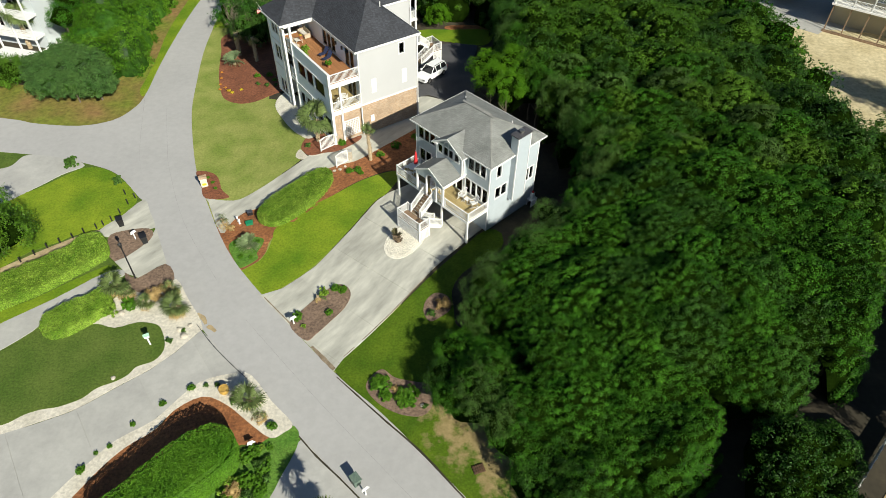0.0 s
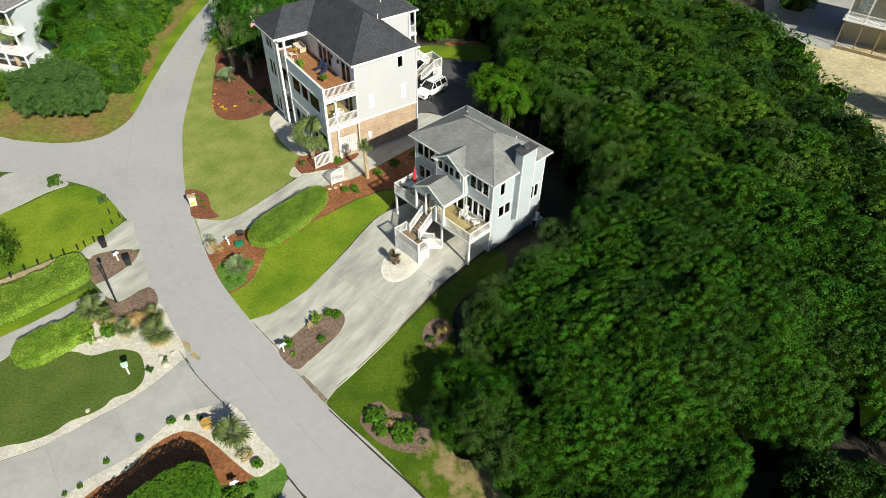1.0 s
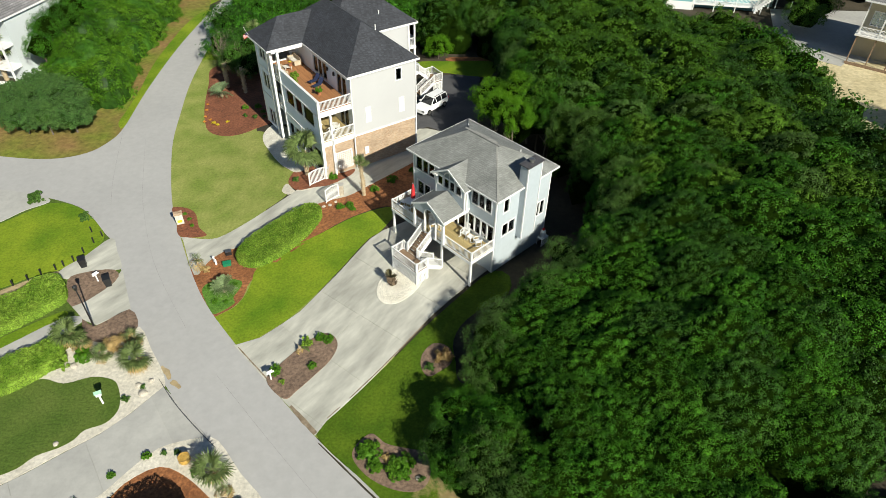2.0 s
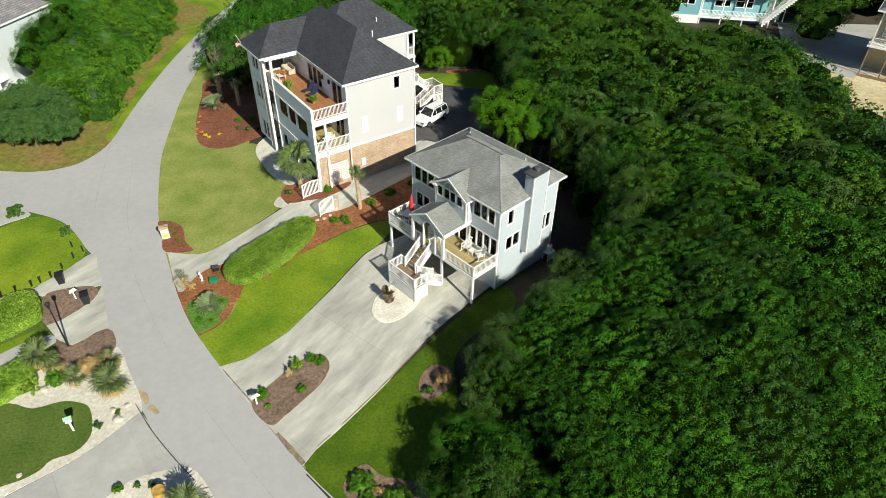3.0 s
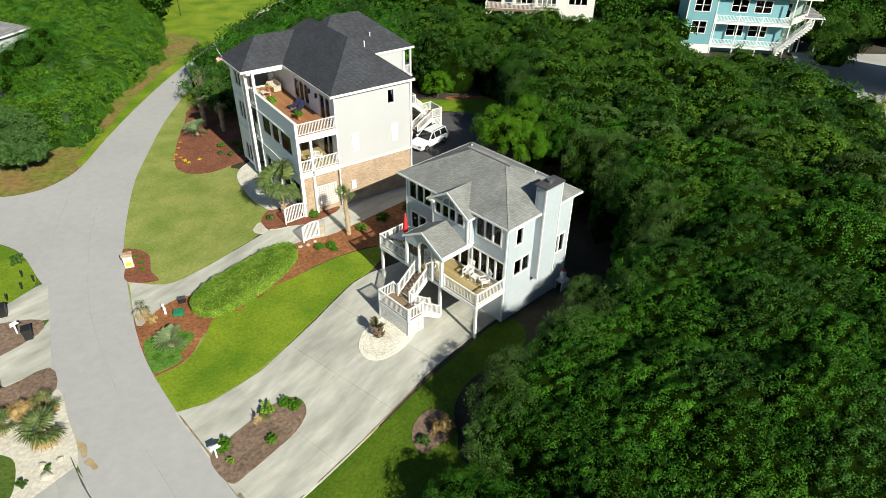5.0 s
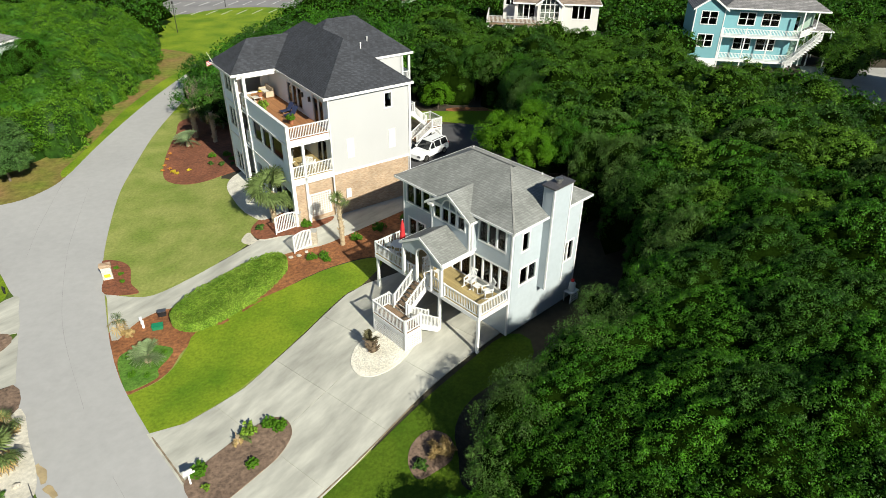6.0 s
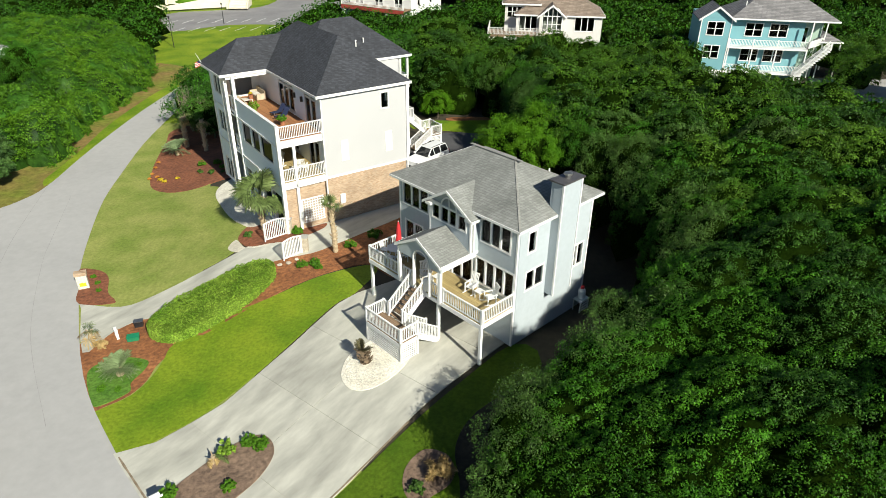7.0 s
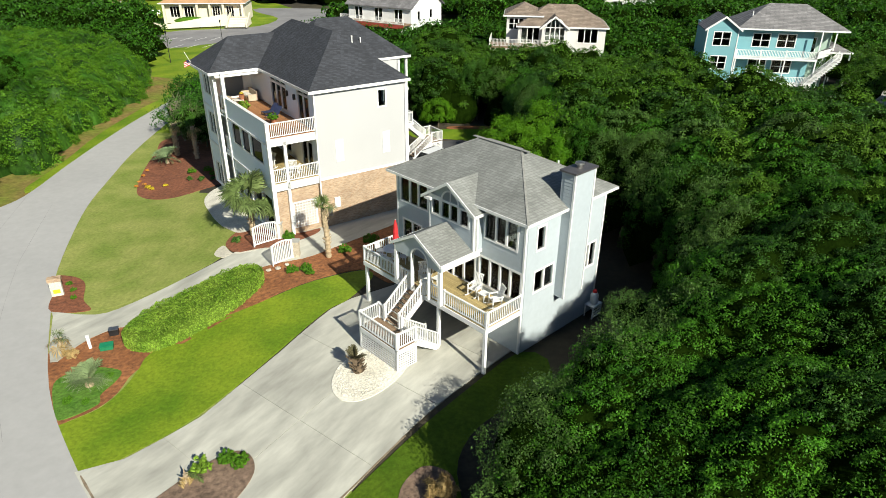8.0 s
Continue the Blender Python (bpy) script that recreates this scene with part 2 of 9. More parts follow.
DARK_GLASS = pane_glass("tinted glass", (0.03, 0.04, 0.045), 1.14)
# The dimness of the rooms is put into this colour.
INSIDE = surface("interior darkened for unlit rooms", (0.045, 0.042, 0.038), (0.07, 0.066, 0.06), 0.5, 8, 0.9, 0)
BLACK = surface("black metal", (0.012, 0.012, 0.013), (0.022, 0.022, 0.024), 2, 20, 0.45, 0.05)
STEEL = surface("dull steel", (0.35, 0.34, 0.32), (0.45, 0.44, 0.42), 3, 20, 0.35, 0.05, metal=0.9)
BARK = surface("grey brown bark", (0.10, 0.08, 0.06), (0.17, 0.14, 0.11), 2, 14, 0.95, 0.8)
STUMP = surface("dark shaggy palm stump", (0.10, 0.07, 0.045), (0.20, 0.145, 0.09), 4, 10, 0.95, 0.8)
GREY_TWIG = surface("bare grey twigs", (0.20, 0.16, 0.12), (0.30, 0.25, 0.19), 2, 10, 0.95, 0.3)
PALM_BARK = surface("pale palm boots", (0.34, 0.26, 0.16), (0.47, 0.37, 0.24), 3, 10, 0.9, 0.8)
RED_CLOTH = surface("red canvas", (0.50, 0.02, 0.025), (0.60, 0.03, 0.035), 3, 30, 0.85, 0.1)
OAK_LEAF = leafage("live oak leaves", (0.021, 0.096, 0.005), (0.063, 0.186, 0.011), light=0.22, scale=0.5, spread=0.54, tree=0.28, clump=0.5)
WEST_LEAF = leafage("bright oak leaves", (0.034, 0.112, 0.006), (0.102, 0.222, 0.012), light=0.2, scale=0.3, spread=0.45)
FAR_LEAF = leafage("green leaves of the inner wood", (0.021, 0.072, 0.005), (0.071, 0.158, 0.010), light=0.18, scale=0.3, spread=0.54, clump=0.5)
OAK_DEEP = leafage("deep green leaves", (0.018, 0.066, 0.007), (0.046, 0.120, 0.013), light=0.18, scale=0.5, spread=0.54, tree=0.28, clump=0.5)
OAK_LIGHT = leafage("yellow green oak leaves", (0.050, 0.125, 0.009), (0.100, 0.205, 0.016), light=0.2, scale=0.5, spread=0.55, tree=0.2)
OAK_GREY = leafage("dull green leaves", (0.038, 0.095, 0.014), (0.080, 0.150, 0.030), light=0.16, spread=0.55, tree=0.2)
FRESH = leafage("fresh green leaves", (0.065, 0.19, 0.005), (0.11, 0.26, 0.010), light=0.35)
HEDGE_LEAF = leafage("yellow green hedge leaves", (0.13, 0.255, 0.022), (0.27, 0.405, 0.055), light=0.3, scale=0.9, spread=0.5)
HEDGE_DARK = leafage("green hedge leaves", (0.07, 0.19, 0.012), (0.12, 0.26, 0.02), light=0.3)
CEDAR = leafage("blue green cedar sprays", (0.048, 0.115, 0.028), (0.085, 0.165, 0.040), light=0.15, spread=0.5)
PALM_LEAF = leafage("palm fronds", (0.105, 0.155, 0.045), (0.175, 0.22, 0.08), light=0.25, spread=0.5)
DRY_LEAF = leafage("dry straw fronds", (0.36, 0.25, 0.10), (0.50, 0.37, 0.17), light=0.2)
YELLOW_LEAF = leafage("yellow flowers", (0.50, 0.38, 0.02), (0.62, 0.50, 0.05), light=0.2)
ORANGE_LEAF = leafage("orange flowers", (0.55, 0.22, 0.04), (0.65, 0.33, 0.08), light=0.2)


# ---- builders ----
def part(name, bm, material, parent=None, label="", smooth=False):
    """One mesh object out of bm, in the frame of its parent."""
    me = bpy.data.meshes.new(name)
    if len(bm.verts) < 4000:
        bmesh.ops.remove_doubles(bm, verts=bm.verts[:], dist=1e-4)
    if len(bm.faces) and not all(f.normal.length > 0 for f in bm.faces):
        bm.normal_update()
    bm.to_mesh(me)
    bm.free()
    me.materials.append(material)
    if smooth:
        me.polygons.foreach_set("use_smooth", [True] * len(me.polygons))
    ob = new(name, me)
    ob.parent = parent
    if label:
        ob["label"] = label
    return ob


def pieces(name, rows, material, parent):
    """Several boxes, each a part of its own."""
    for r in rows:
        part(name, boxes(r), material, parent)


def shared(name, mesh, parent, m):
    ob = new(name, mesh)
    ob.parent = parent
    ob.matrix_local = m
    return ob


def thing(name, m, label, category, group="", kind=""):
    ob = new(name)
    ob.empty_display_size = 0.2
    ob.matrix_world = m
    return tagged(ob, label, category, group, kind)


def box(bm, x0, x1, y0, y1, z0, z1):
    v = [bm.verts.new((x, y, z)) for z in (z0, z1) for x, y in ((x0, y0), (x1, y0), (x1, y1), (x0, y1))]
    for q in ((3, 2, 1, 0), (4, 5, 6, 7), (0, 1, 5, 4), (1, 2, 6, 5), (2, 3, 7, 6), (3, 0, 4, 7)):
        bm.faces.new([v[i] for i in q])
    return v


def boxes(*rows):
    bm = bmesh.new()
    for r in rows:
        box(bm, *r)
    return bm


def bar(bm, a, b, w, h=None):
    """A square bar from a to b."""
    a, b = Vector(a), Vector(b)
    d = (b - a).normalized()
    side = d.cross(Vector((0, 0, 1)))
    side = side.normalized() if side.length > 1e-4 else Vector((1, 0, 0))
    up = side.cross(d)
    h = h or w
    v = [bm.verts.new(p + side * sx * w / 2 + up * sy * h / 2) for p in (a, b) for sx, sy in ((-1, -1), (1, -1), (1, 1), (-1, 1))]
    for q in ((3, 2, 1, 0), (4, 5, 6, 7), (0, 1, 5, 4), (1, 2, 6, 5), (2, 3, 7, 6), (3, 0, 4, 7)):
        bm.faces.new([v[i] for i in q])


def slab(bm, pts, push):
    """A flat outline pushed along a vector into a solid."""
    push = Vector(push)
    a = [bm.verts.new(p) for p in pts]
    b = [bm.verts.new(Vector(p) + push) for p in pts]
    bm.faces.new(a[::-1])
    bm.faces.new(b)
    for i in range(len(a)):
        j = (i + 1) % len(a)
        bm.faces.new((a[i], a[j], b[j], b[i]))
    bmesh.ops.recalc_face_normals(bm, faces=bm.faces)


def tube(bm, rings, sides=8, cap=True):
    """A round body through (x, y, z, radius) rings."""
    last = None
    for k, (x, y, z, r) in enumerate(rings):
        ring = [bm.verts.new((x + r * math.cos(2 * math.pi * i / sides), y + r * math.sin(2 * math.pi * i / sides), z)) for i in range(sides)]
        if last:
            for i in range(sides):
                j = (i + 1) % sides
                bm.faces.new((last[i], last[j], ring[j], ring[i]))
        elif cap:
            bm.faces.new(ring[::-1])
        last = ring
    if cap:
        bm.faces.new(last)


def limb(bm, a, b, ra, rb, sides=6):
    """A tapered round limb from a to b."""
    a, b = Vector(a), Vector(b)
    d = (b - a).normalized()
    s = d.orthogonal().normalized()
    t = d.cross(s)
    ends = []
    for p, r in ((a, ra), (b, rb)):
        ends.append([bm.verts.new(p + (s * math.cos(2 * math.pi * i / sides) + t * math.sin(2 * math.pi * i / sides)) * r) for i in range(sides)])
    for i in range(sides):
        j = (i + 1) % sides
        bm.faces.new((ends[0][i], ends[0][j], ends[1][j], ends[1][i]))
    bm.faces.new(ends[0][::-1])
    bm.faces.new(ends[1])


FRONT, SIDE, REAR, FAR = -90, 0, 90, 180  # the ways a wall may face: -x, -y, +x, +y


def wall(parent, at, turn, length, z0, z1, openings, material, lap=0.0, name="wall", thick=0.18):
    """A wall seen from outside with openings (x0, x1, z0, z1) cut through, at is its lower left end; lap: weatherboards of that height."""
    bm = bmesh.new()
    xs = sorted({0.0, length, *[v for o in openings for v in o[:2]]})
    zs = sorted({z0, z1, *[v for o in openings for v in o[2:4]]})
    for i in range(len(xs) - 1):
        for k in range(len(zs) - 1):
            cx, cz = (xs[i] + xs[i + 1]) / 2, (zs[k] + zs[k + 1]) / 2
            if not any(o[0] < cx < o[1] and o[2] < cz < o[3] for o in openings):
                box(bm, xs[i], xs[i + 1], 0, thick, zs[k], zs[k + 1])
    bmesh.ops.remove_doubles(bm, verts=bm.verts[:], dist=1e-4)
    ob = part(name, bm, material, parent)
    ob.matrix_local = Matrix.Translation(at) @ pose(0, 0, 0, 0, 0, turn)
    if lap:
        bm = bmesh.new()
        z = z0
        while z < z1 - 0.02:
            top = min(z + lap, z1)
            cuts = [o for o in openings if o[2] < top - 0.02 and o[3] > z + 0.02]
            ends = [0.0] + [v for o in sorted(cuts) for v in (o[0] - 0.06, o[1] + 0.06)] + [length]
            for a, b in zip(ends[::2], ends[1::2]):
                if b - a > 0.03:
                    v = [bm.verts.new(p) for x in (a, b) for p in ((x, -0.004, top), (x, -0.028, z), (x, -0.004, z))]
                    bm.faces.new((v[0], v[1], v[4], v[3]))
                    bm.faces.new((v[1], v[2], v[5], v[4]))
                    bm.faces.new((v[0], v[2], v[1]))
                    bm.faces.new((v[3], v[4], v[5]))
            z += lap
        bmesh.ops.recalc_face_normals(bm, faces=bm.faces)
        sid = part("siding", bm, material, ob)
        sid["kind"] = "stuff"
    return ob


def window(parent, at, turn, w, h, cols=1, bars=0, material=None, trim=0.11, name="window_frame", rows=1):
    """A framed window whose lower left corner (seen from outside) is at; each light is a pane of its own."""
    bm = bmesh.new()
    y0, y1 = -0.05, 0.1
    box(bm, -trim, 0, y0, y1, -trim, h + trim)
    box(bm, w, w + trim, y0, y1, -trim, h + trim)
    box(bm, 0, w, y0, y1, -trim, 0)
    box(bm, 0, w, y0, y1, h, h + trim)
    step, post = w / cols, 0.13 if cols > 1 else 0.0
    fr = part(name, bm, material or WHITE, parent)
    fr.matrix_local = Matrix.Translation(at) @ pose(0, 0, 0, 0, 0, turn)
    for c in range(cols):
        a, b = c * step + (post / 2 if c else 0), (c + 1) * step - (post / 2 if c < cols - 1 else 0)
        part("pane", boxes((a, b, 0.05, 0.062, 0, h)), GLASS, fr).visible_shadow = False
        if c:
            part("mullion", boxes((a - post, a, y0 + 0.01, y1, 0, h)), material or WHITE, fr)
        for k in range(1, rows):
            part("glazing_bar", boxes((a, b, -0.01, 0.045, h * k / rows - 0.03, h * k / rows + 0.03)), material or WHITE, fr)
    return fr


BALUSTER = {}


def baluster(h, w=0.04, material=None):
    key = (round(h, 2), w)
    if key not in BALUSTER:
        me = bpy.data.meshes.new("baluster")
        bm = boxes((-w / 2, w / 2, -w / 2, w / 2, 0, h))
        bm.to_mesh(me)
        bm.free()
        me.materials.append(material or WHITE)
        BALUSTER[key] = me
    return BALUSTER[key]


def railing(parent, a, b, h=0.95, posts=True, gap=0.14, low=0.1, material=None, thin=0.04, joined=False):
    """A railing from a to b (points on the floor): rails, end posts and upright balusters."""
    a, b = Vector(a), Vector(b)
    material = material or WHITE
    bm = bmesh.new()
    up = Vector((0, 0, 1))
    bar(bm, a + up * h, b + up * h, 0.11, 0.06)
    lower = bmesh.new()
    bar(lower, a + up * low, b + up * low, 0.06, 0.06)
    n = max(2, round((b - a).length / gap))
    if joined:
        for i in range(1, n):
            p = a.lerp(b, i / n)
            box(lower, p.x - thin / 2, p.x + thin / 2, p.y - thin / 2, p.y + thin / 2, p.z + low, p.z + h)
    rail = part("railing", bm, material, parent)
    pales = part("balustrade" if joined else "bottom_rail", lower, material, rail)
    if joined:
        pales["kind"] = "stuff"
    if not joined:
        mesh = baluster(h - low - 0.02, thin, material)
        for i in range(1, n):
            shared("baluster", mesh, rail, Matrix.Translation(a.lerp(b, i / n) + up * low))
    if posts:
        mesh = baluster(h + 0.08, 0.11, material)
        for p in (a, b):
            shared("post", mesh, rail, Matrix.Translation(p))
    return rail


def hip_roof(parent, x0, x1, y0, y1, z, tan, material, over=0.0, name="roof", fascia=True, trim=None, deep=0.2):
    """A hipped roof over a rectangle, with its fascia."""
    x0, x1, y0, y1 = x0 - over, x1 + over, y0 - over, y1 + over
    w, d = x1 - x0, y1 - y0
    half = min(w, d) / 2
    top = z + half * tan
    bm = bmesh.new()
    e = [bm.verts.new(p) for p in ((x0, y0, z), (x1, y0, z), (x1, y1, z), (x0, y1, z))]
    if w >= d:
        r0, r1 = bm.verts.new((x0 + half, (y0 + y1) / 2, top)), bm.verts.new((x1 - half + 1e-3, (y0 + y1) / 2, top))
        fs = ((e[0], e[1], r1, r0), (e[1], e[2], r1), (e[2], e[3], r0, r1), (e[3], e[0], r0))
    else:
        r0, r1 = bm.verts.new(((x0 + x1) / 2, y0 + half, top)), bm.verts.new(((x0 + x1) / 2, y1 - half + 1e-3, top))
        fs = ((e[0], e[1], r0), (e[1], e[2], r1, r0), (e[2], e[3], r1), (e[3], e[0], r0, r1))
    for f in fs:
        bm.faces.new(f)
    bm.faces.new(e[::-1])
    ob = part(name, bm, material, parent)
    if fascia:
        t = 0.025
        pieces("fascia", ((x0 - t, x1 + t, y0 - t, y0 + 0.05, z - deep, z + 0.012), (x0 - t, x1 + t, y1 - 0.05, y1 + t, z - deep, z + 0.012),
                             (x0 - t, x0 + 0.05, y0 + 0.05, y1 - 0.05, z - deep, z + 0.012), (x1 - 0.05, x1 + t, y0 + 0.05, y1 - 0.05, z - deep, z + 0.012)), trim or WHITE, ob)
    return ob


def smooth_line(pts, n=5, closed=True):
    """Points rounded by a Catmull-Rom curve."""
    out, k = [], len(pts)
    for i in range(k if closed else k - 1):
        if closed:
            p0, p1, p2, p3 = (pts[(i + j) % k] for j in (-1, 0, 1, 2))
        else:
            p0, p1, p2, p3 = (pts[min(max(i + j, 0), k - 1)] for j in (-1, 0, 1, 2))
        for s in range(n):
            t = s / n
            out.append(tuple(0.5 * (2 * p1[c] + (p2[c] - p0[c]) * t + (2 * p0[c] - 5 * p1[c] + 4 * p2[c] - p3[c]) * t * t + (3 * p1[c] - p0[c] - 3 * p2[c] + p3[c]) * t ** 3) for c in (0, 1)))
    if not closed:
        out.append(tuple(pts[-1]))
    return out


def inside(x, y, poly):
    hit = False
    for i in range(len(poly)):
        (ax, ay), (bx, by) = poly[i - 1], poly[i]
        if (ay > y) != (by > y) and x < (bx - ax) * (y - ay) / (by - ay) + ax:
            hit = not hit
    return hit

# ---- ground, roads, beds ----
ROAD_EDGE = [(70, -52), (16, 4), (6, 14.9), (1.8, 19.4), (-4.7, 25.9), (-9.3, 29.9), (-17.3, 38.3), (-22.1, 44.2), (-26.6, 52.3), (-30.9, 62.1), (-33.9, 73.4), (-35.9, 86.6), (-36.9, 97), (-36.8, 105), (-36.2, 115), (-34.9, 127), (-32.7, 140), (-29.7, 154)]


def height(x, y):
    """The lie of the land: level along the road, rising to the house plots."""
    best, side = 1e9, 0
    for (ax, ay), (bx, by) in zip(ROAD_EDGE, ROAD_EDGE[1:]):
        dx, dy = bx - ax, by - ay
        s = max(0, min(1, ((x - ax) * dx + (y - ay) * dy) / (dx * dx + dy * dy)))
        d = math.hypot(x - ax - s * dx, y - ay - s * dy)
        if d < best:
            best, side = d, dy * (x - ax) - dx * (y - ay)
    s = max(0, min(1, (best - 2) / 14)) if side > 0 else 0
    return -0.3 + 1.6 * s * s * (3 - 2 * s)


def steps(a, b, fine0, fine1, d):
    """Grid lines that are close in the middle and wide far out."""
    out = [fine0 + i * d for i in range(int((fine1 - fine0) / d) + 1)]
    s = d
    while out[-1] < b:
        s *= 1.5
        out.append(min(out[-1] + s, b))
    s = d
    while out[0] > a:
        s *= 1.5
        out.insert(0, max(out[0] - s, a))
    return out


gx, gy = steps(-1500, 1500, -70, 70, 1.25), steps(-600, 2500, 0, 130, 1.25)
verts = [(x, y, height(x, y) if -75 < x < 80 and -5 < y < 140 else height(max(-75, min(80, x)), max(-5, min(140, y)))) for y in gy for x in gx]
k = len(gx)
faces = [(j * k + i, j * k + i + 1, (j + 1) * k + i + 1, (j + 1) * k + i) for j in range(len(gy) - 1) for i in range(k - 1)]
me = bpy.data.meshes.new("ground")
me.from_pydata(verts, [], faces)
me.materials.append(SOIL)
me.polygons.foreach_set("use_smooth", [True] * len(me.polygons))
tagged(new("ground", me), "sandy ground under the trees with leaf litter", "ground", kind="structure")


def draped(outline, lift, deep=0.25, grid=1.3, clip=None):
    """A bmesh sheet of this outline laid on the land, with its edge going down into it. clip: (point, normal) planes that cut it."""
    bm = bmesh.new()
    f = bm.faces.new([bm.verts.new((x, y, 0)) for x, y in outline])
    bm.normal_update()
    if f.normal.z < 0:
        bmesh.ops.reverse_faces(bm, faces=bm.faces[:])
    bmesh.ops.triangulate(bm, faces=bm.faces[:])

    def cut(co, no, clear=False):
        bmesh.ops.bisect_plane(bm, geom=bm.verts[:] + bm.edges[:] + bm.faces[:], dist=1e-5, plane_co=co, plane_no=no, clear_outer=clear)

    for co, no in clip or ():
        cut(co, no, True)
    if not bm.faces:
        bm.free()
        return None
    xs, ys = [p[0] for p in outline], [p[1] for p in outline]
    for axis, lo, hi in ((0, min(xs), max(xs)), (1, min(ys), max(ys))):
        n = int((hi - lo) / grid)
        for i in range(1, n + 1):
            c = lo + (hi - lo) * i / (n + 1)
            cut((c, 0, 0) if axis == 0 else (0, c, 0), (1, 0, 0) if axis == 0 else (0, 1, 0))
    for v in bm.verts:
        v.co.z = height(v.co.x, v.co.y) + lift
    edge = [e for e in bm.edges if e.is_boundary]
    r = bmesh.ops.extrude_edge_only(bm, edges=edge)
    for v in r["geom"]:
        if isinstance(v, bmesh.types.BMVert):
            v.co.z -= deep
    bmesh.ops.recalc_face_normals(bm, faces=bm.faces[:])
    return bm


def sheet(name, pts, lift, material, label, category, kind="structure", smooth=True, n=5):
    ob = part(name, draped(smooth_line(pts, n) if smooth else pts, lift), material)
    return tagged(ob, label, category, kind=kind)


def paved(name, pts, lift, material, label, category, yaw, origin, pitch, rows, smooth=True, gap=0.012):
    """Cast slabs: the outline cut into panels along and across yaw, each an object under one base."""
    line = smooth_line(pts, 4) if smooth else pts
    base = tagged(part(name, draped(line, lift - 0.03), material), label, category, kind="structure")
    c, s = math.cos(radians(yaw)), math.sin(radians(yaw))
    along = [p[0] * c + p[1] * s - origin[0] * c - origin[1] * s for p in line]
    n0, n1 = math.floor(min(along) / pitch), math.ceil(max(along) / pitch)
    for i in range(n0, n1):
        for a, b in rows:
            clip = []
            for d, nx, ny in ((i * pitch + gap, -c, -s), ((i + 1) * pitch - gap, c, s), (a + gap, s, -c), (b - gap, -s, c)):
                if abs(nx * c + ny * s) > 0.5:
                    co = (origin[0] + c * d, origin[1] + s * d, 0)
                else:
                    co = (origin[0] - s * d, origin[1] + c * d, 0)
                clip.append((co, (nx, ny, 0)))
            bm = draped(line, lift, 0.06, 2.2, clip)
            if bm:
                part("slab", bm, material, base)
    return base


sheet("road", [(70, -52), (16, 4), (6, 14.9), (1.8, 19.4), (-4.7, 25.9), (-9.3, 29.9), (-17.3, 38.3), (-22.1, 44.2), (-26.6, 52.2), (-28.7, 56.4), (-30.9, 62.3), (-33, 69), (-34.3, 75.5),
               (-35.6, 83), (-36.3, 90), (-36.7, 97), (-36.5, 105), (-35.9, 115), (-34.6, 127), (-32.4, 140), (-29.4, 154), (-33.8, 155), (-36.9, 140.6), (-39.1, 127.6), (-40.2, 115), (-40.9, 104.8), (-41.2, 95.6),
               (-41.0, 86), (-40.6, 79), (-40, 72), (-40.4, 68.8), (-42, 66.1), (-45.6, 64.7), (-51.3, 65), (-56, 66), (-80, 69), (-80, 61), (-52.5, 59.1), (-44.8, 58.1), (-39.2, 56.5),
               (-36.6, 54.8), (-33.8, 51.9), (-32.7, 50.8), (-30.6, 47.6), (-27.6, 42), (-24.8, 38.1), (-20.4, 32.7), (-15.7, 28.5), (-11.1, 23.8), (-5.8, 19.1), (-0.5, 14), (9.5, 3.5), (63.5, -52.5)],
      0.052, ASPHALT, "pale worn grey asphalt street with a side branch", "road", n=4)

# rough grass that fills the plots between the beds
sheet("lawn", [(-80, 60), (-52.5, 60), (-44.8, 59), (-38, 57), (-32, 51.5), (-26.5, 42), (-19.3, 32.2), (-10, 23.2), (1, 13), (12, 2), (66, -52), (-80, -52)], 0.012, DARK_GRASS, "rough green grass between the garden beds", "lawn", smooth=False)
sheet("lawn", [(-9.8, 29.2), (-18.1, 37.8), (-23.0, 43.9), (-27.6, 52.0), (-29.7, 56.4), (-31.9, 62.1), (-34.9, 73.4), (-36.9, 86.6), (-41, 102), (-29, 100), (-26, 80), (-22, 66), (-17, 50), (-8, 40), (-3, 36)], 0.028, DRY_GRASS, "pale green grass along the street", "lawn", smooth=False)

# the driveway of the blue house, in cast slabs, with its oval island
paved("driveway", [(-17.4, 38.2), (-15.5, 39.1), (-12.7, 41.9), (-9.7, 46.4), (-7.5, 50.3), (-6.4, 51.6), (-3.9, 53.4), (-1.5, 55.8), (5.6, 49), (4.1, 47.2), (1.9, 44.7), (-1.6, 40.5), (-4.6, 36.4), (-8.7, 31.3), (-9.35, 30.0)],
      0.07, CONCRETE, "pale concrete driveway with cut joints and faint tyre marks", "driveway", 53, (-13.3, 34.1), 4.6, ((-9, -0.4), (-0.4, 9)), smooth=False)
sheet("path", [(-26.2, 51.7), (-23.2, 51.5), (-21.2, 52.9), (-16.8, 57.3), (-14.5, 59.9), (-10.9, 63.0), (-5.5, 69.0), (-3.0, 70.8), (1.5, 68.0), (-2.6, 65.2), (-4.6, 63.1), (-6.9, 60.7), (-8.9, 58.6), (-10.7, 56.9), (-13.5, 55.7), (-18.5, 52.1),
               (-20.4, 50.2), (-21.25, 49.9), (-22.2, 48.9), (-22.6, 48.0), (-23.3, 46.4), (-25.9, 51.2)], 0.06, CONCRETE, "curving pale concrete drive beside a hedge", "driveway", n=3)
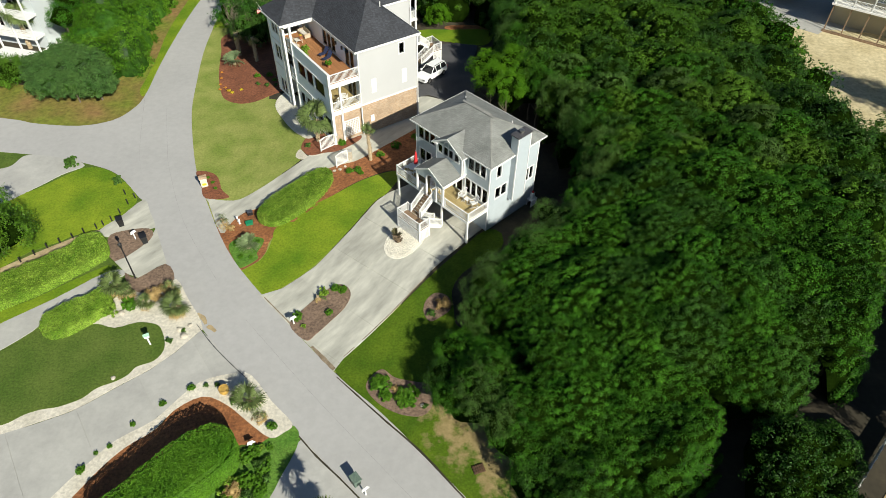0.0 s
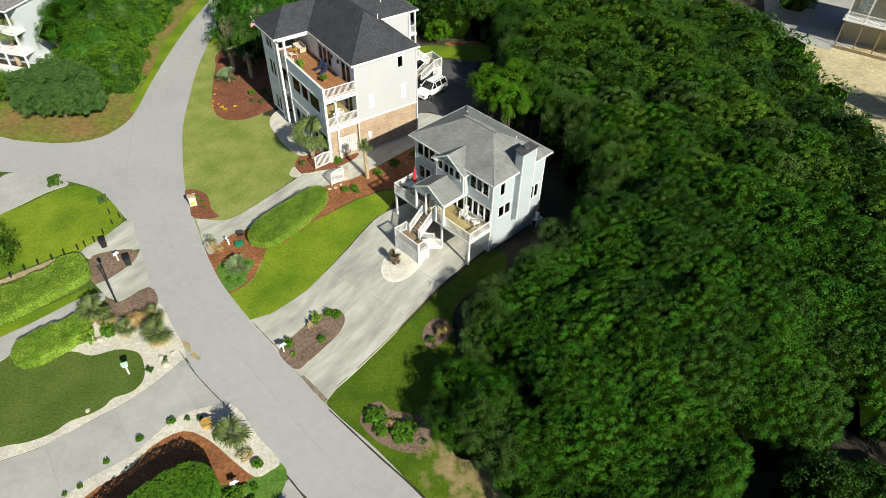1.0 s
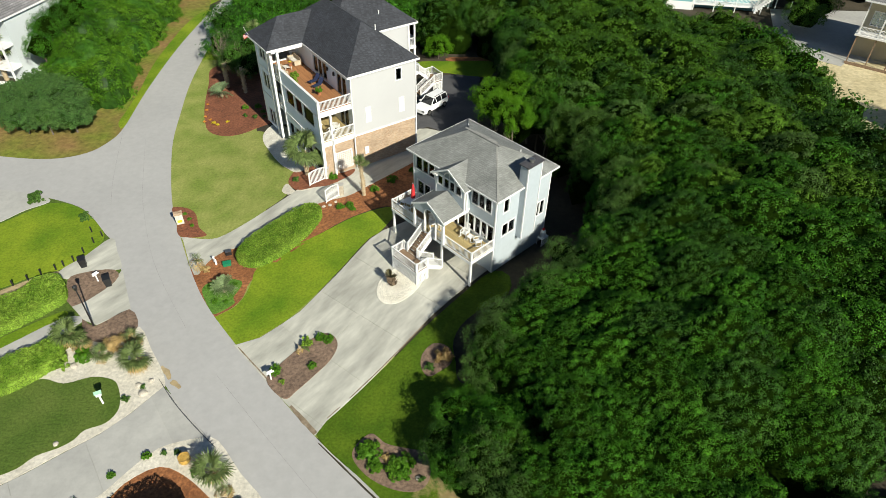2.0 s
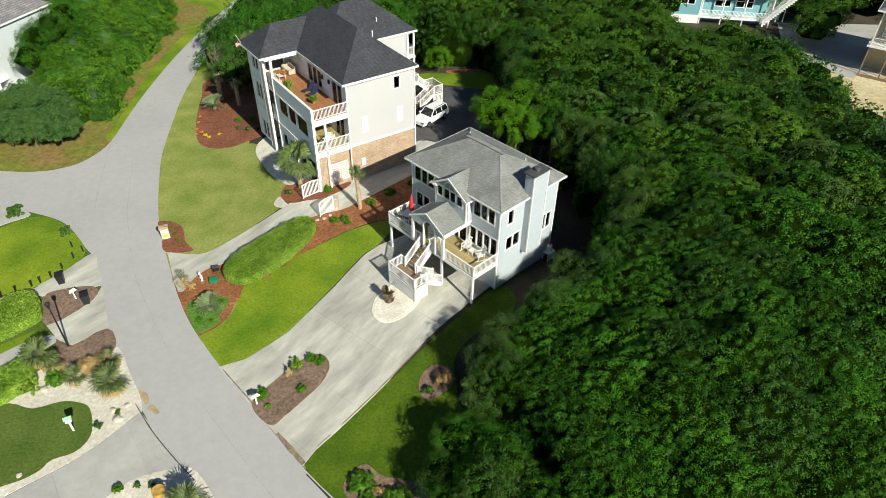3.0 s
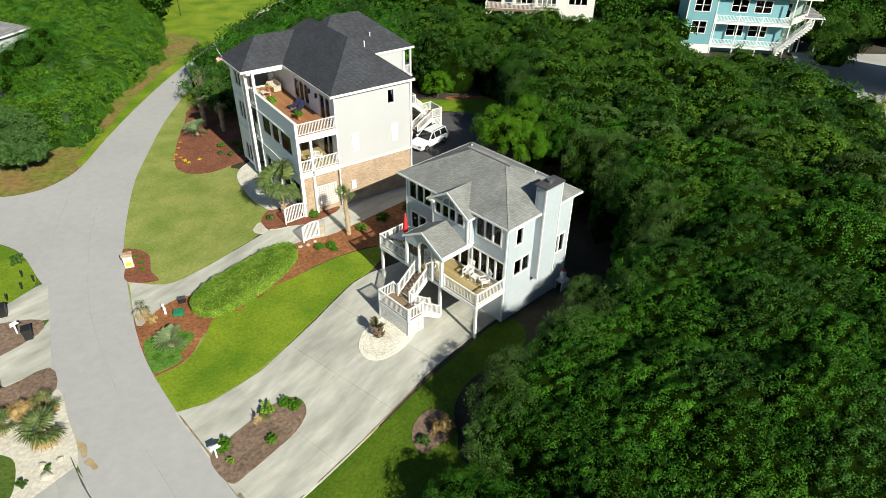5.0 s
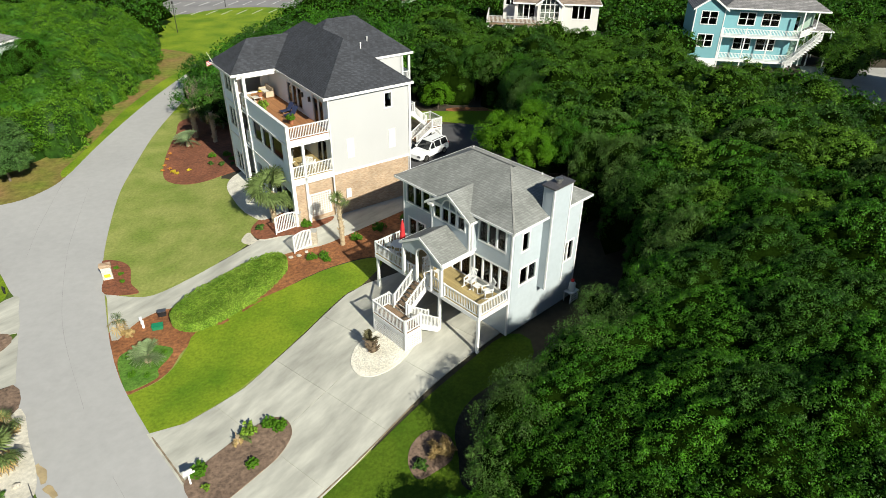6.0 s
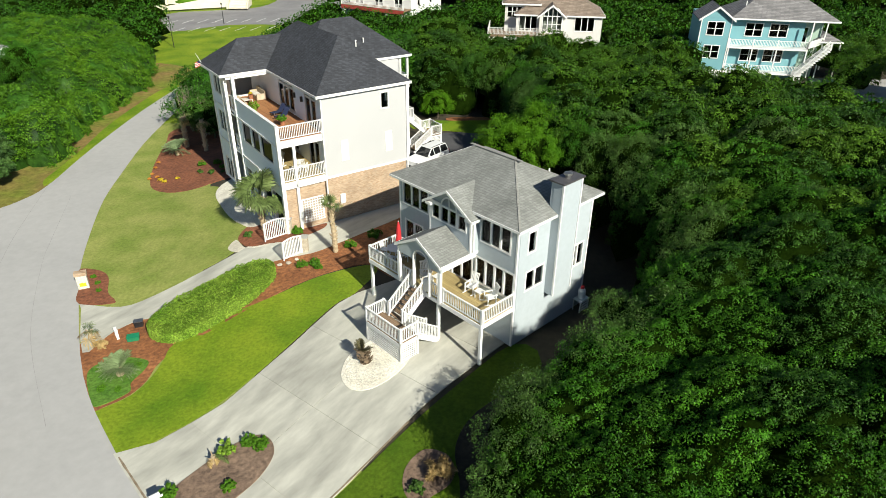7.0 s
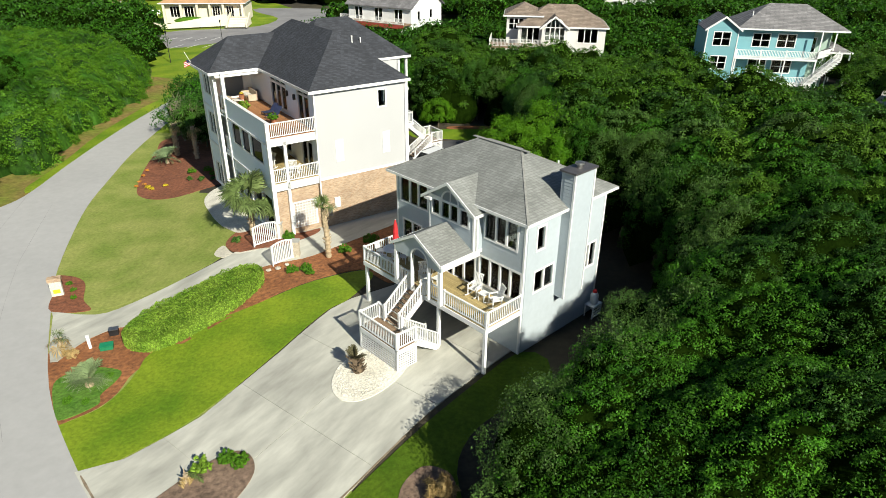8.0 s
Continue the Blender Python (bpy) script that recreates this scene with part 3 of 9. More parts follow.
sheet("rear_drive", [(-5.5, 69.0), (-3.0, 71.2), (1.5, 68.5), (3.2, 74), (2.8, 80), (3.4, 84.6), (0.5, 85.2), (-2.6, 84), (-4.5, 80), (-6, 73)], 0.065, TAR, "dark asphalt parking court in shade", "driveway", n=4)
sheet("lawn", [(-5.0, 86.2), (-0.8, 85.6), (2.0, 84.8), (5.0, 85.2), (5.6, 89.3), (0, 89.2), (-5, 88.8)], 0.075, GRASS, "small lawn behind a parking court", "lawn", n=3)
sheet("mulch_bed", [(-0.6, 89.3), (5.3, 89.5), (5.6, 90.8), (-0.6, 90.5)], 0.07, MULCH, "strip of red bark mulch before the wood", "flower bed", n=3)
sheet("lawn", [(-28.3, 57.2), (-26.3, 55.9), (-24.5, 52.6), (-22.8, 52.2), (-19.6, 54.8), (-16.9, 57.7), (-16.8, 60.5), (-17.6, 63.0), (-20.4, 67.0), (-22.2, 70), (-25.0, 70.6), (-29.4, 71.6), (-31.6, 77), (-32.8, 83), (-34.4, 89.5), (-36.1, 91),
               (-35.3, 82), (-34.2, 75), (-32.9, 69), (-30.8, 62.4)], 0.045, DRY_GRASS, "pale green mown front lawn by a white house", "lawn", n=4)
sheet("lawn", [(-20.0, 41.2), (-19.4, 41.7), (-18.5, 42.6), (-18.0, 43.9), (-17.8, 45.7), (-17.7, 47.2), (-15.8, 49.2), (-12.5, 51.2), (-9.2, 53.8), (-6.4, 55.3), (-5.4, 54.6), (-6.6, 51.6), (-7.7, 50.3), (-9.9, 46.4), (-12.9, 42), (-15.6, 39.2), (-17.2, 37.6), (-20.2, 41.0)],
      0.047, GRASS, "bright green lawn strip along a driveway", "lawn", n=4)
sheet("mulch_bed", [(-24.2, 46.5), (-22.7, 48.4), (-22.1, 49.1), (-21.2, 50.1), (-20.3, 50.5), (-18.3, 52.2), (-13.4, 55.8), (-11.2, 57.8), (-8.8, 61.1), (-3.9, 66.0), (0.6, 64.5), (3.0, 61.5), (-1.0, 57), (-3.7, 53.8), (-5.2, 54.6), (-6.4, 55.5), (-9.2, 54.0), (-12.9, 50.9), (-16.2, 47.7), (-17.9, 45.7),
                    (-18.1, 43.9), (-18.6, 42.6), (-19.6, 41.6), (-20.6, 40.8), (-22.6, 43.5)], 0.044, MULCH, "red bark mulch bed", "flower bed", n=3)
sheet("mulch_bed", [(-30.5, 73.4), (-29.2, 71.2), (-27.1, 70.1), (-25.0, 70.2), (-23.3, 71.2), (-21.6, 72.3), (-20, 75), (-22, 84), (-30, 91), (-34.1, 88.6), (-33.2, 83.9), (-32.0, 78.1)], 0.055, DARK_MULCH, "dark red mulch bed with small shrubs", "flower bed")
sheet("mulch_bed", [(-28.7, 56.3), (-27.2, 56.3), (-26, 55.4), (-25, 53.3), (-23.9, 52.0), (-26.4, 51.8), (-27.5, 54.0)], 0.07, DARK_MULCH, "small red mulch bed round a sign", "flower bed")
sheet("mulch_bed", [(-17.2, 59.6), (-16.9, 61.5), (-15.6, 62.4), (-13.6, 61.6), (-12.0, 61.0), (-10.5, 61.9), (-10.7, 60.8), (-12.6, 58.9), (-14.2, 58.5), (-15.9, 58.2)], 0.075, DARK_MULCH, "red mulch bed at the foot of columns", "flower bed")
sheet("gravel_bed", [(-17.3, 59.4), (-16.0, 58.0), (-14.3, 58.4), (-14.9, 59.6), (-16.5, 57.7), (-17.6, 58.2)], 0.07, SAND, "tan gravel strip", "gravel")
sheet("patio", [(-21.8, 67.8), (-22.2, 69.4), (-21.9, 70.8), (-21.0, 71.6), (-19.2, 70.0), (-16.5, 66.4), (-14.9, 63.2), (-16.4, 61.3), (-17.9, 62.2), (-19.2, 63.6), (-20.6, 65.7)], 0.08, STONE, "pale rounded concrete patio", "patio")
ISLAND = [(-13.95, 34.75), (-13.2, 36.4), (-11.8, 38.3), (-10.4, 39.4), (-9.4, 39.2), (-8.9, 38.2), (-9.3, 36.8), (-10.3, 35.4), (-11.4, 33.9), (-12.25, 33.1)]
sheet("mulch_bed", ISLAND, 0.13, BROWN_MULCH, "brown mulch island in a driveway", "flower bed")
sheet("stone_bed", [(-6.1, 44.7), (-5.5, 45.6), (-4.4, 46.4), (-2.4, 45.6), (-2.4, 44.4), (-3.3, 43.0), (-4.5, 42.2), (-5.6, 42.4), (-6.2, 43.4)], 0.11, STONE, "rounded bed of white river stones", "stone bed")
sheet("ground_cover", [(-21.95, 44.4), (-21.5, 45.5), (-20.3, 46.0), (-18.8, 45.7), (-18.65, 44.9), (-18.95, 43.7), (-18.7, 42.9), (-19.85, 41.7), (-20.5, 42.0)], 0.09, CLOVER, "low green ground cover round a palm", "plants")

# the plots across the street
sheet("driveway", [(-48.8, 49.4), (-45.5, 52.6), (-43.5, 55.2), (-41.7, 57.0), (-44.8, 58.2), (-49.0, 58.6), (-49.9, 56.5), (-51.6, 54.8)], 0.06, GREY_CONC, "pale concrete drive off the side street", "driveway")
sheet("lawn", [(-49.2, 49.0), (-45.4, 52.4), (-43.1, 55.0), (-41.5, 56.5), (-39.2, 56.4), (-36.6, 54.7), (-33.8, 51.7), (-34.0, 49.3), (-35.6, 46.8), (-38.0, 45.5), (-39.2, 44.5), (-41.4, 43.0), (-44.6, 40.3)],
      0.045, GRASS, "green lawn edged with dark posts", "lawn")
sheet("driveway", [(-32.9, 51.3), (-31.6, 49.4), (-30.3, 47.3), (-30.7, 46.8), (-33.1, 46.2), (-34.6, 45.4), (-35.7, 46.4), (-34.3, 48.6)], 0.065, CONCRETE, "pale concrete apron", "driveway", n=3)
sheet("mulch_bed", [(-34.4, 45.2), (-33.4, 46.3), (-30.8, 46.8), (-30.1, 45.2), (-32.5, 42.0)], 0.07, BROWN_MULCH, "brown mulch bed between two aprons", "flower bed", n=3)
sheet("driveway", [(-30.1, 46.9), (-27.4, 42.0), (-29.5, 40.0), (-30.8, 40.5), (-32.5, 42.0), (-30.2, 44.8)], 0.065, CONCRETE, "pale concrete apron", "driveway", smooth=False)
sheet("path", [(-44.1, 39.5), (-41.2, 42.4), (-39.2, 44.1), (-37.0, 45.8), (-35.5, 46.4), (-35.0, 45.6), (-36.6, 44.7), (-38.4, 42.4), (-40.5, 39.8), (-43.1, 37.7)], 0.06, DIRT, "tan sandy footpath along a hedge", "path")
sheet("lawn", [(-41.5, 34.6), (-38.1, 37.0), (-35.5, 39.4), (-33.7, 41.0), (-32.8, 41.5), (-32.7, 40.6), (-36.1, 37.2), (-40.6, 32.9)], 0.05, GRASS, "narrow bright grass strip", "lawn", n=3)
sheet("walkway", [(-40.6, 32.9), (-36.1, 37.2), (-32.7, 40.6), (-30.8, 40.7), (-32.0, 38.8), (-34.5, 36.1), (-36.1, 34.7), (-36.4, 33.4), (-39.3, 30.4)], 0.06, GREY_CONC, "grey concrete drive beside hedges", "driveway", n=3)
sheet("mulch_bed", [(-31.0, 40.6), (-29.5, 39.9), (-27.5, 41.9), (-26.0, 40.0), (-26.9, 38.4), (-29.4, 38.3)], 0.065, BROWN_MULCH, "brown mulch corner bed", "flower bed", n=3)
sheet("sand_bed", [(-31.4, 34.8), (-30.6, 37.6), (-28.7, 38.6), (-27.4, 38.9), (-25.8, 39.9), (-24.0, 37.6), (-22.3, 35.4), (-21.6, 34.0), (-22.0, 33.5), (-23.2, 31.6), (-24.8, 29.7), (-26.7, 28.1), (-28.5, 26.5), (-29.8, 25.5), (-32.0, 24.4), (-35.7, 22.7),
                   (-38.2, 23.4), (-36.6, 25.8), (-33, 28)], 0.06, SAND, "pale sand bed with palms and stones", "sand bed", n=3)
sheet("lawn", [(-34.6, 24.1), (-33.9, 24.5), (-33.2, 25.1), (-32.1, 25.6), (-30.8, 25.9), (-29.3, 26.7), (-28.5, 27.7), (-27.2, 28.4), (-26.4, 29.1), (-26.0, 29.9), (-24.8, 30.5), (-24.3, 31.5), (-24.5, 32.6), (-25.3, 34.0), (-26.1, 34.5), (-27.6, 34.6),
               (-29.4, 33.9), (-31.3, 34.3), (-33.3, 33.3), (-35.5, 33.2), (-36.8, 32.1), (-39.5, 29.5), (-40.0, 24.5), (-37.5, 22.9)],
      0.085, DARK_GRASS, "dull green kidney-shaped lawn", "lawn", n=3)
paved("driveway", [(-37.5, 21.6), (-34.3, 23.3), (-32.0, 24.3), (-29.8, 25.4), (-28.5, 26.4), (-26.7, 28.0), (-24.8, 29.6), (-23.2, 31.5), (-21.7, 33.9), (-20.6, 33.0), (-18.6, 31.0), (-16.6, 29.3), (-17.9, 29.3), (-20.2, 28.5), (-21.7, 26.6), (-22.9, 24.8), (-25.1, 23.1), (-26.4, 21.3),
                   (-27.9, 18.8), (-29.5, 16.0), (-31.7, 13.5)], 0.062, GREY_CONC, "grey concrete driveway joining the street", "driveway", 38, (-20, 30), 5.0, ((-9, 9),), smooth=False)
sheet("sand_bed", [(-20.2, 28.6), (-17.8, 29.5), (-16.2, 29.4), (-13.9, 26.9), (-11.9, 25.0), (-12.4, 24.2), (-13.4, 23.7), (-15.4, 25.0), (-17.5, 26.5), (-19.6, 27.2), (-21.5, 25.9), (-22.6, 24.0), (-24.2, 22.6), (-25.4, 20.9), (-26.6, 18.6),
                   (-28.0, 16.0), (-29.0, 16.4), (-27.9, 18.9), (-26.4, 21.4), (-25.1, 23.2), (-22.9, 24.9), (-21.7, 26.7)], 0.07, SAND, "pale sand border with small plants", "sand bed", n=3)
sheet("mulch_bed", [(-19.8, 27.3), (-17.6, 26.7), (-15.4, 25.2), (-13.5, 23.8), (-14.5, 23.1), (-16.3, 22.6), (-20.2, 17.6), (-25.4, 13.9), (-28.0, 16.0), (-26.5, 18.8), (-25.3, 21.1), (-24.0, 22.8), (-22.4, 24.2), (-21.4, 26.1)], 0.058, MULCH, "red bark mulch beside a hedge", "flower bed", n=3)
sheet("lawn", [(-12.1, 24.9), (-11.1, 23.7), (-11.9, 20.7), (-13.5, 17.5), (-20, 15), (-23.4, 17.7), (-20.2, 20.4), (-16.3, 22.4), (-14.5, 22.9), (-13.6, 23.6)], 0.064, CLOVER, "rough green grass with weeds", "lawn", n=3)
sheet("driveway", [(-11.0, 23.6), (-8.1, 21.0), (-5.3, 18.6), (-1, 14.3), (-9, 10), (-13.3, 18.0), (-11.9, 20.6)], 0.06, GREY_CONC, "grey concrete drive joining the street", "driveway", n=3)
sheet("verge", [(-9.2, 30.0), (-8.6, 31.4), (-4.5, 36.4), (0.4, 42.3), (3.9, 46.3), (5.5, 44.5), (2.5, 37), (1.5, 31), (2.5, 27), (6, 22), (9, 17), (12, 11), (8.0, 11.6), (3.7, 16.3), (1.2, 18.9), (-2.3, 22.5), (-5.3, 25.4)],
      0.044, VERGE_GRASS, "green grass verge at the foot of the wood", "lawn", n=3)
sheet("mulch_bed", [(-6.5, 28.7), (-5.4, 30.3), (-4.1, 29.5), (-2.3, 29.1), (-1.3, 28.8), (-0.9, 27.1), (-1.7, 26.0), (-3.5, 26.1), (-5.4, 27.1)], 0.075, BROWN_MULCH, "bare brown bed round two bushes", "flower bed")
sheet("mulch_bed", [(-2.0, 35.9), (-1.9, 37.1), (-1.0, 38.0), (0.2, 37.5), (0.4, 36.2), (-0.5, 35.4), (-1.4, 35.0)], 0.07, BROWN_MULCH, "brown bed round a grass clump", "flower bed")
# Dark sheet laid along the wood's edge to paint the tree shade there.
sheet("leaf_litter", [(0.9, 34.6), (0.7, 36.2), (0.5, 38.2), (1.6, 40.4), (4.6, 43.0), (7.4, 45.2), (9.8, 47.6), (11.6, 50.4), (14.2, 50.2), (12.6, 46.0), (9.8, 42.8), (7.4, 40.8), (5.2, 39.2), (3.0, 37.6), (1.9, 34.4)], 0.06, WOOD_SHADE, "dark sheet for the shade under the edge of the wood", "leaf litter", n=3)
# verge across the side street and along the upper road
sheet("verge", [(-39.6, 72), (-40.2, 79), (-40.6, 86), (-40.8, 95.6), (-40.5, 104.8), (-41.5, 112), (-44, 119), (-53, 121), (-51, 107), (-49.3, 97), (-47.8, 88), (-46.6, 80), (-46.5, 74), (-47.5, 72), (-52, 72), (-58, 74), (-70, 76), (-72, 67.4), (-56, 65.4),
                (-51.3, 64.4), (-45.4, 64.1), (-41.7, 65.6), (-39.9, 68.5)], 0.045, VERGE, "straw and green grass verge along the street", "lawn", n=3)
sheet("verge", [(-36.3, 91), (-36.9, 97), (-36.7, 105), (-36.1, 115), (-34.8, 127), (-25, 128), (-24, 112), (-28, 96)], 0.04, GRASS, "green lawn behind the wood", "lawn", n=3)
sheet("verge", [(-40.0, 72), (-40.3, 79), (-40.7, 86), (-40.9, 95.6), (-40.6, 104.8), (-40.2, 110), (-42.0, 109), (-42.9, 104), (-43.0, 98), (-42.9, 92), (-42.5, 87), (-41.8, 82), (-41.3, 76), (-41.1, 73)], 0.05, GRASS, "strip of green grass along the street", "lawn", n=3)
sheet("field", [(-44, 110), (-39.9, 117), (-38.8, 127.6), (-36.6, 140.6), (-34.5, 152), (-38, 157), (-49, 156), (-59, 148), (-58, 138), (-52, 126), (-48, 116)], 0.04, GRASS, "sunlit green field", "lawn", n=3)
sheet("lawn", [(-120, 170), (-67, 164), (-40, 170), (-44, 206), (-60, 230), (-120, 230)], 0.03, GRASS, "green grounds round the clubhouse", "lawn", smooth=False)
sheet("car_park", [(-66.5, 166.5), (-58.5, 147.5), (-49, 154.8), (-38, 156), (-32, 152), (-22, 160), (-22, 205), (-36, 212), (-58, 212), (-56, 203), (-47.5, 192), (-48.5, 178), (-57, 172.5)], 0.05, LOT, "grey car park with painted bays", "car park", n=3)
sheet("sand_lot", [(44, 99), (43, 84), (42, 72), (41.5, 60), (48, 54), (66, 60), (70, 88), (57, 93)], 0.05, YARD_SAND, "bare sandy building lot", "dirt", n=3)
sheet("slab", [(47.3, 96), (54.2, 90.6), (56, 92.3), (75, 90), (75, 112), (52, 112)], 0.09, GREY_CONC, "pale concrete court", "driveway", smooth=False)


# litter washed to the edges of the paving, and stains on the street
def strip(name, pts, widths, lift, material, label, category):
    """A narrow uneven ribbon along a line."""
    line = smooth_line(pts, 6, False)
    left, right = [], []
    for i, (x, y) in enumerate(line):
        (ax, ay), (bx, by) = line[max(0, i - 1)], line[min(len(line) - 1, i + 1)]
        ln = math.hypot(bx - ax, by - ay) or 1
        w = widths * (0.45 + 0.9 * abs(noise.noise(Vector((x * 1.3, y * 1.3, 2)))) + 0.3 * math.sin(math.pi * i / (len(line) - 1)))
        left.append((x - (by - ay) / ln * w, y + (bx - ax) / ln * w))
        right.append((x + (by - ay) / ln * w * 0.6, y - (bx - ax) / ln * w * 0.6))
    return tagged(part(name, draped(left + right[::-1], lift, 0.03, 1.2), material), label, category, kind="structure")


strip("leaf_litter", [(-9.3, 30.2), (-10.4, 31.3), (-11.6, 32.5)], 0.24, 0.084, SILT, "brown silt washed against the driveway mouth", "leaf litter")
strip("leaf_litter", [(-12.4, 33.4), (-13.6, 34.6), (-15.0, 36.0), (-17.0, 38.0)], 0.08, 0.084, SILT, "thin brown silt along the driveway mouth", "leaf litter")
strip("leaf_litter", [(-8.7, 31.5), (-6.6, 34.1), (-4.6, 36.5), (-2.0, 39.8)], 0.06, 0.084, SILT, "dry leaves along the driveway edge", "leaf litter")
strip("leaf_litter", [(-22.3, 34.6), (-20.3, 32.4), (-18.0, 30.3), (-16.2, 28.8)], 0.055, 0.072, TAR, "dark silt along a driveway mouth", "leaf litter")
strip("leaf_litter", [(-9.0, 29.4), (-4.9, 25.7), (-1.7, 22.9), (1.6, 19.4), (5.8, 14.9)], 0.1, 0.07, SOIL, "dark soil along the edge of the street", "leaf litter")
strip("leaf_litter", [(-11.2, 23.9), (-9.6, 22.3), (-7.6, 20.6), (-5.5, 18.7)], 0.09, 0.08, SOIL, "dark soil at the edge of the street", "leaf litter")
for line in ([(-40.2, 72.6), (-38.5, 66.7), (-36.8, 61.0), (-35.2, 56.6)], [(-36.4, 69.4), (-33.6, 61.2), (-31.9, 56.7), (-27.6, 48.0), (-22.0, 40.0)], [(-18.0, 35.2), (-10.0, 26.9), (0.0, 17.2)]):
    strip("seam", line, 0.018, 0.056, SEAM, "faint dark seam in the street paving", "seam")
strip("stain", [(-22.6, 35.8), (-21.9, 35.2), (-21.5, 34.6)], 0.3, 0.057, DIRT, "tan sandy stain on the street", "stain")
strip("stain", [(-21.3, 34.4), (-20.8, 34.1), (-20.4, 33.8)], 0.26, 0.0575, DIRT, "tan sandy stain on the street", "stain")


# ---- the blue house ----
def on_front(y_left, cuts):
    """Openings given by y as seen from the front of a wall that begins at y_left."""
    return [(y_left - b, y_left - a, z0, z1) for a, b, z0, z1 in cuts]


def boards(parent, x0, x1, y0, y1, z, w, material, along="y", name="board", thick=0.04):
    """Deck boards laid side by side, each an object on one mesh."""
    n = max(1, round(((x1 - x0) if along == "y" else (y1 - y0)) / w))
    step = ((x1 - x0) if along == "y" else (y1 - y0)) / n
    bm = boxes((0.004, step - 0.004, 0, y1 - y0, -thick, 0) if along == "y" else (0, x1 - x0, 0.004, step - 0.004, -thick, 0))
    first = part(name, bm, material, parent)
    first.location = (x0, y0, z)
    for i in range(1, n):
        shared(name, first.data, parent, Matrix.Translation((x0 + step * i, y0, z) if along == "y" else (x0, y0 + step * i, z)))


def flight(parent, x0, z0, x1, z1, y0, y1, n, tread_mat):
    """A straight flight from the top (x0, z0) to the foot (x1, z1)."""
    run, rise = (x1 - x0) / n, (z0 - z1) / (n + 1)
    first = None
    for i in range(n):
        m = Matrix.Translation((x0 + run * (i + 0.5), 0, z0 - rise * (i + 1)))
        if first is None:
            first = part("tread", boxes((-abs(run) / 2 - 0.02, abs(run) / 2 + 0.02, y0, y1, -0.045, 0)), tread_mat, parent)
            first.matrix_local = m
        else:
            shared("tread", first.data, parent, m)
    for y in (y0 - 0.03, y1 + 0.03):
        bm = bmesh.new()
        bar(bm, (x0, y, z0 - 0.18), (x1, y, z1 + 0.02), 0.06, 0.28)
        part("stringer", bm, WHITE, parent)
        railing(parent, (x0, y, z0 - 0.02), (x1, y, z1 + 0.12), 0.92, gap=0.15)


def lattice(parent, at, turn, w, h, step=0.15, slat=0.055, material=None):
    bm = bmesh.new()
    for i in range(int(w / step) + 1):
        box(bm, i * step, min(i * step + slat, w), 0, 0.02, 0, h)
    for k in range(int(h / step) + 1):
        box(bm, 0, w, -0.02, -0.001, k * step, min(k * step + slat, h))
    bar_w = 0.09
    for r in ((-bar_w, 0, -0.03, 0.04, 0, h), (w, w + bar_w, -0.03, 0.04, 0, h), (-bar_w, w + bar_w, -0.03, 0.04, h, h + bar_w)):
        box(bm, *r)
    ob = part("lattice", bm, material or WHITE, parent)
    ob["kind"] = "stuff"
    ob.matrix_local = Matrix.Translation(at) @ pose(0, 0, 0, 0, 0, turn)
    return ob


def gable_roof(parent, x0, x1, y0, y1, z, top, material, thick=0.14, name="roof", trim=True):
    """A gable roof whose ridge runs along x."""
    mid = (y0 + y1) / 2
    bm = bmesh.new()
    for a in (y0, y1):
        slab(bm, [(x0, a, z), (x1, a, z), (x1, mid, top), (x0, mid, top)], (0, 0, -thick))
    ob = part(name, bm, material, parent)
    if trim:
        for a in (y0, y1):
            bm = bmesh.new()
            slab(bm, [(x0 - 0.03, a, z + 0.015), (x0 - 0.03, mid, top + 0.015), (x0 - 0.03, mid, top - 0.16), (x0 - 0.03, a, z - 0.16)], (0.05, 0, 0))
            part("bargeboard", bm, WHITE, ob)
            part("eave_board", boxes((x0 + 0.03, x1, min(a, a + (0.03 if a == y1 else -0.03)), max(a, a + (0.03 if a == y1 else -0.03)), z - 0.16, z)), WHITE, ob)
    return ob


def arch_points(y0, y1, z, n=12):
    mid, r = (y0 + y1) / 2, (y1 - y0) / 2
    return [(mid + r * math.cos(math.pi * i / n), z + r * math.sin(math.pi * i / n)) for i in range(n + 1)]


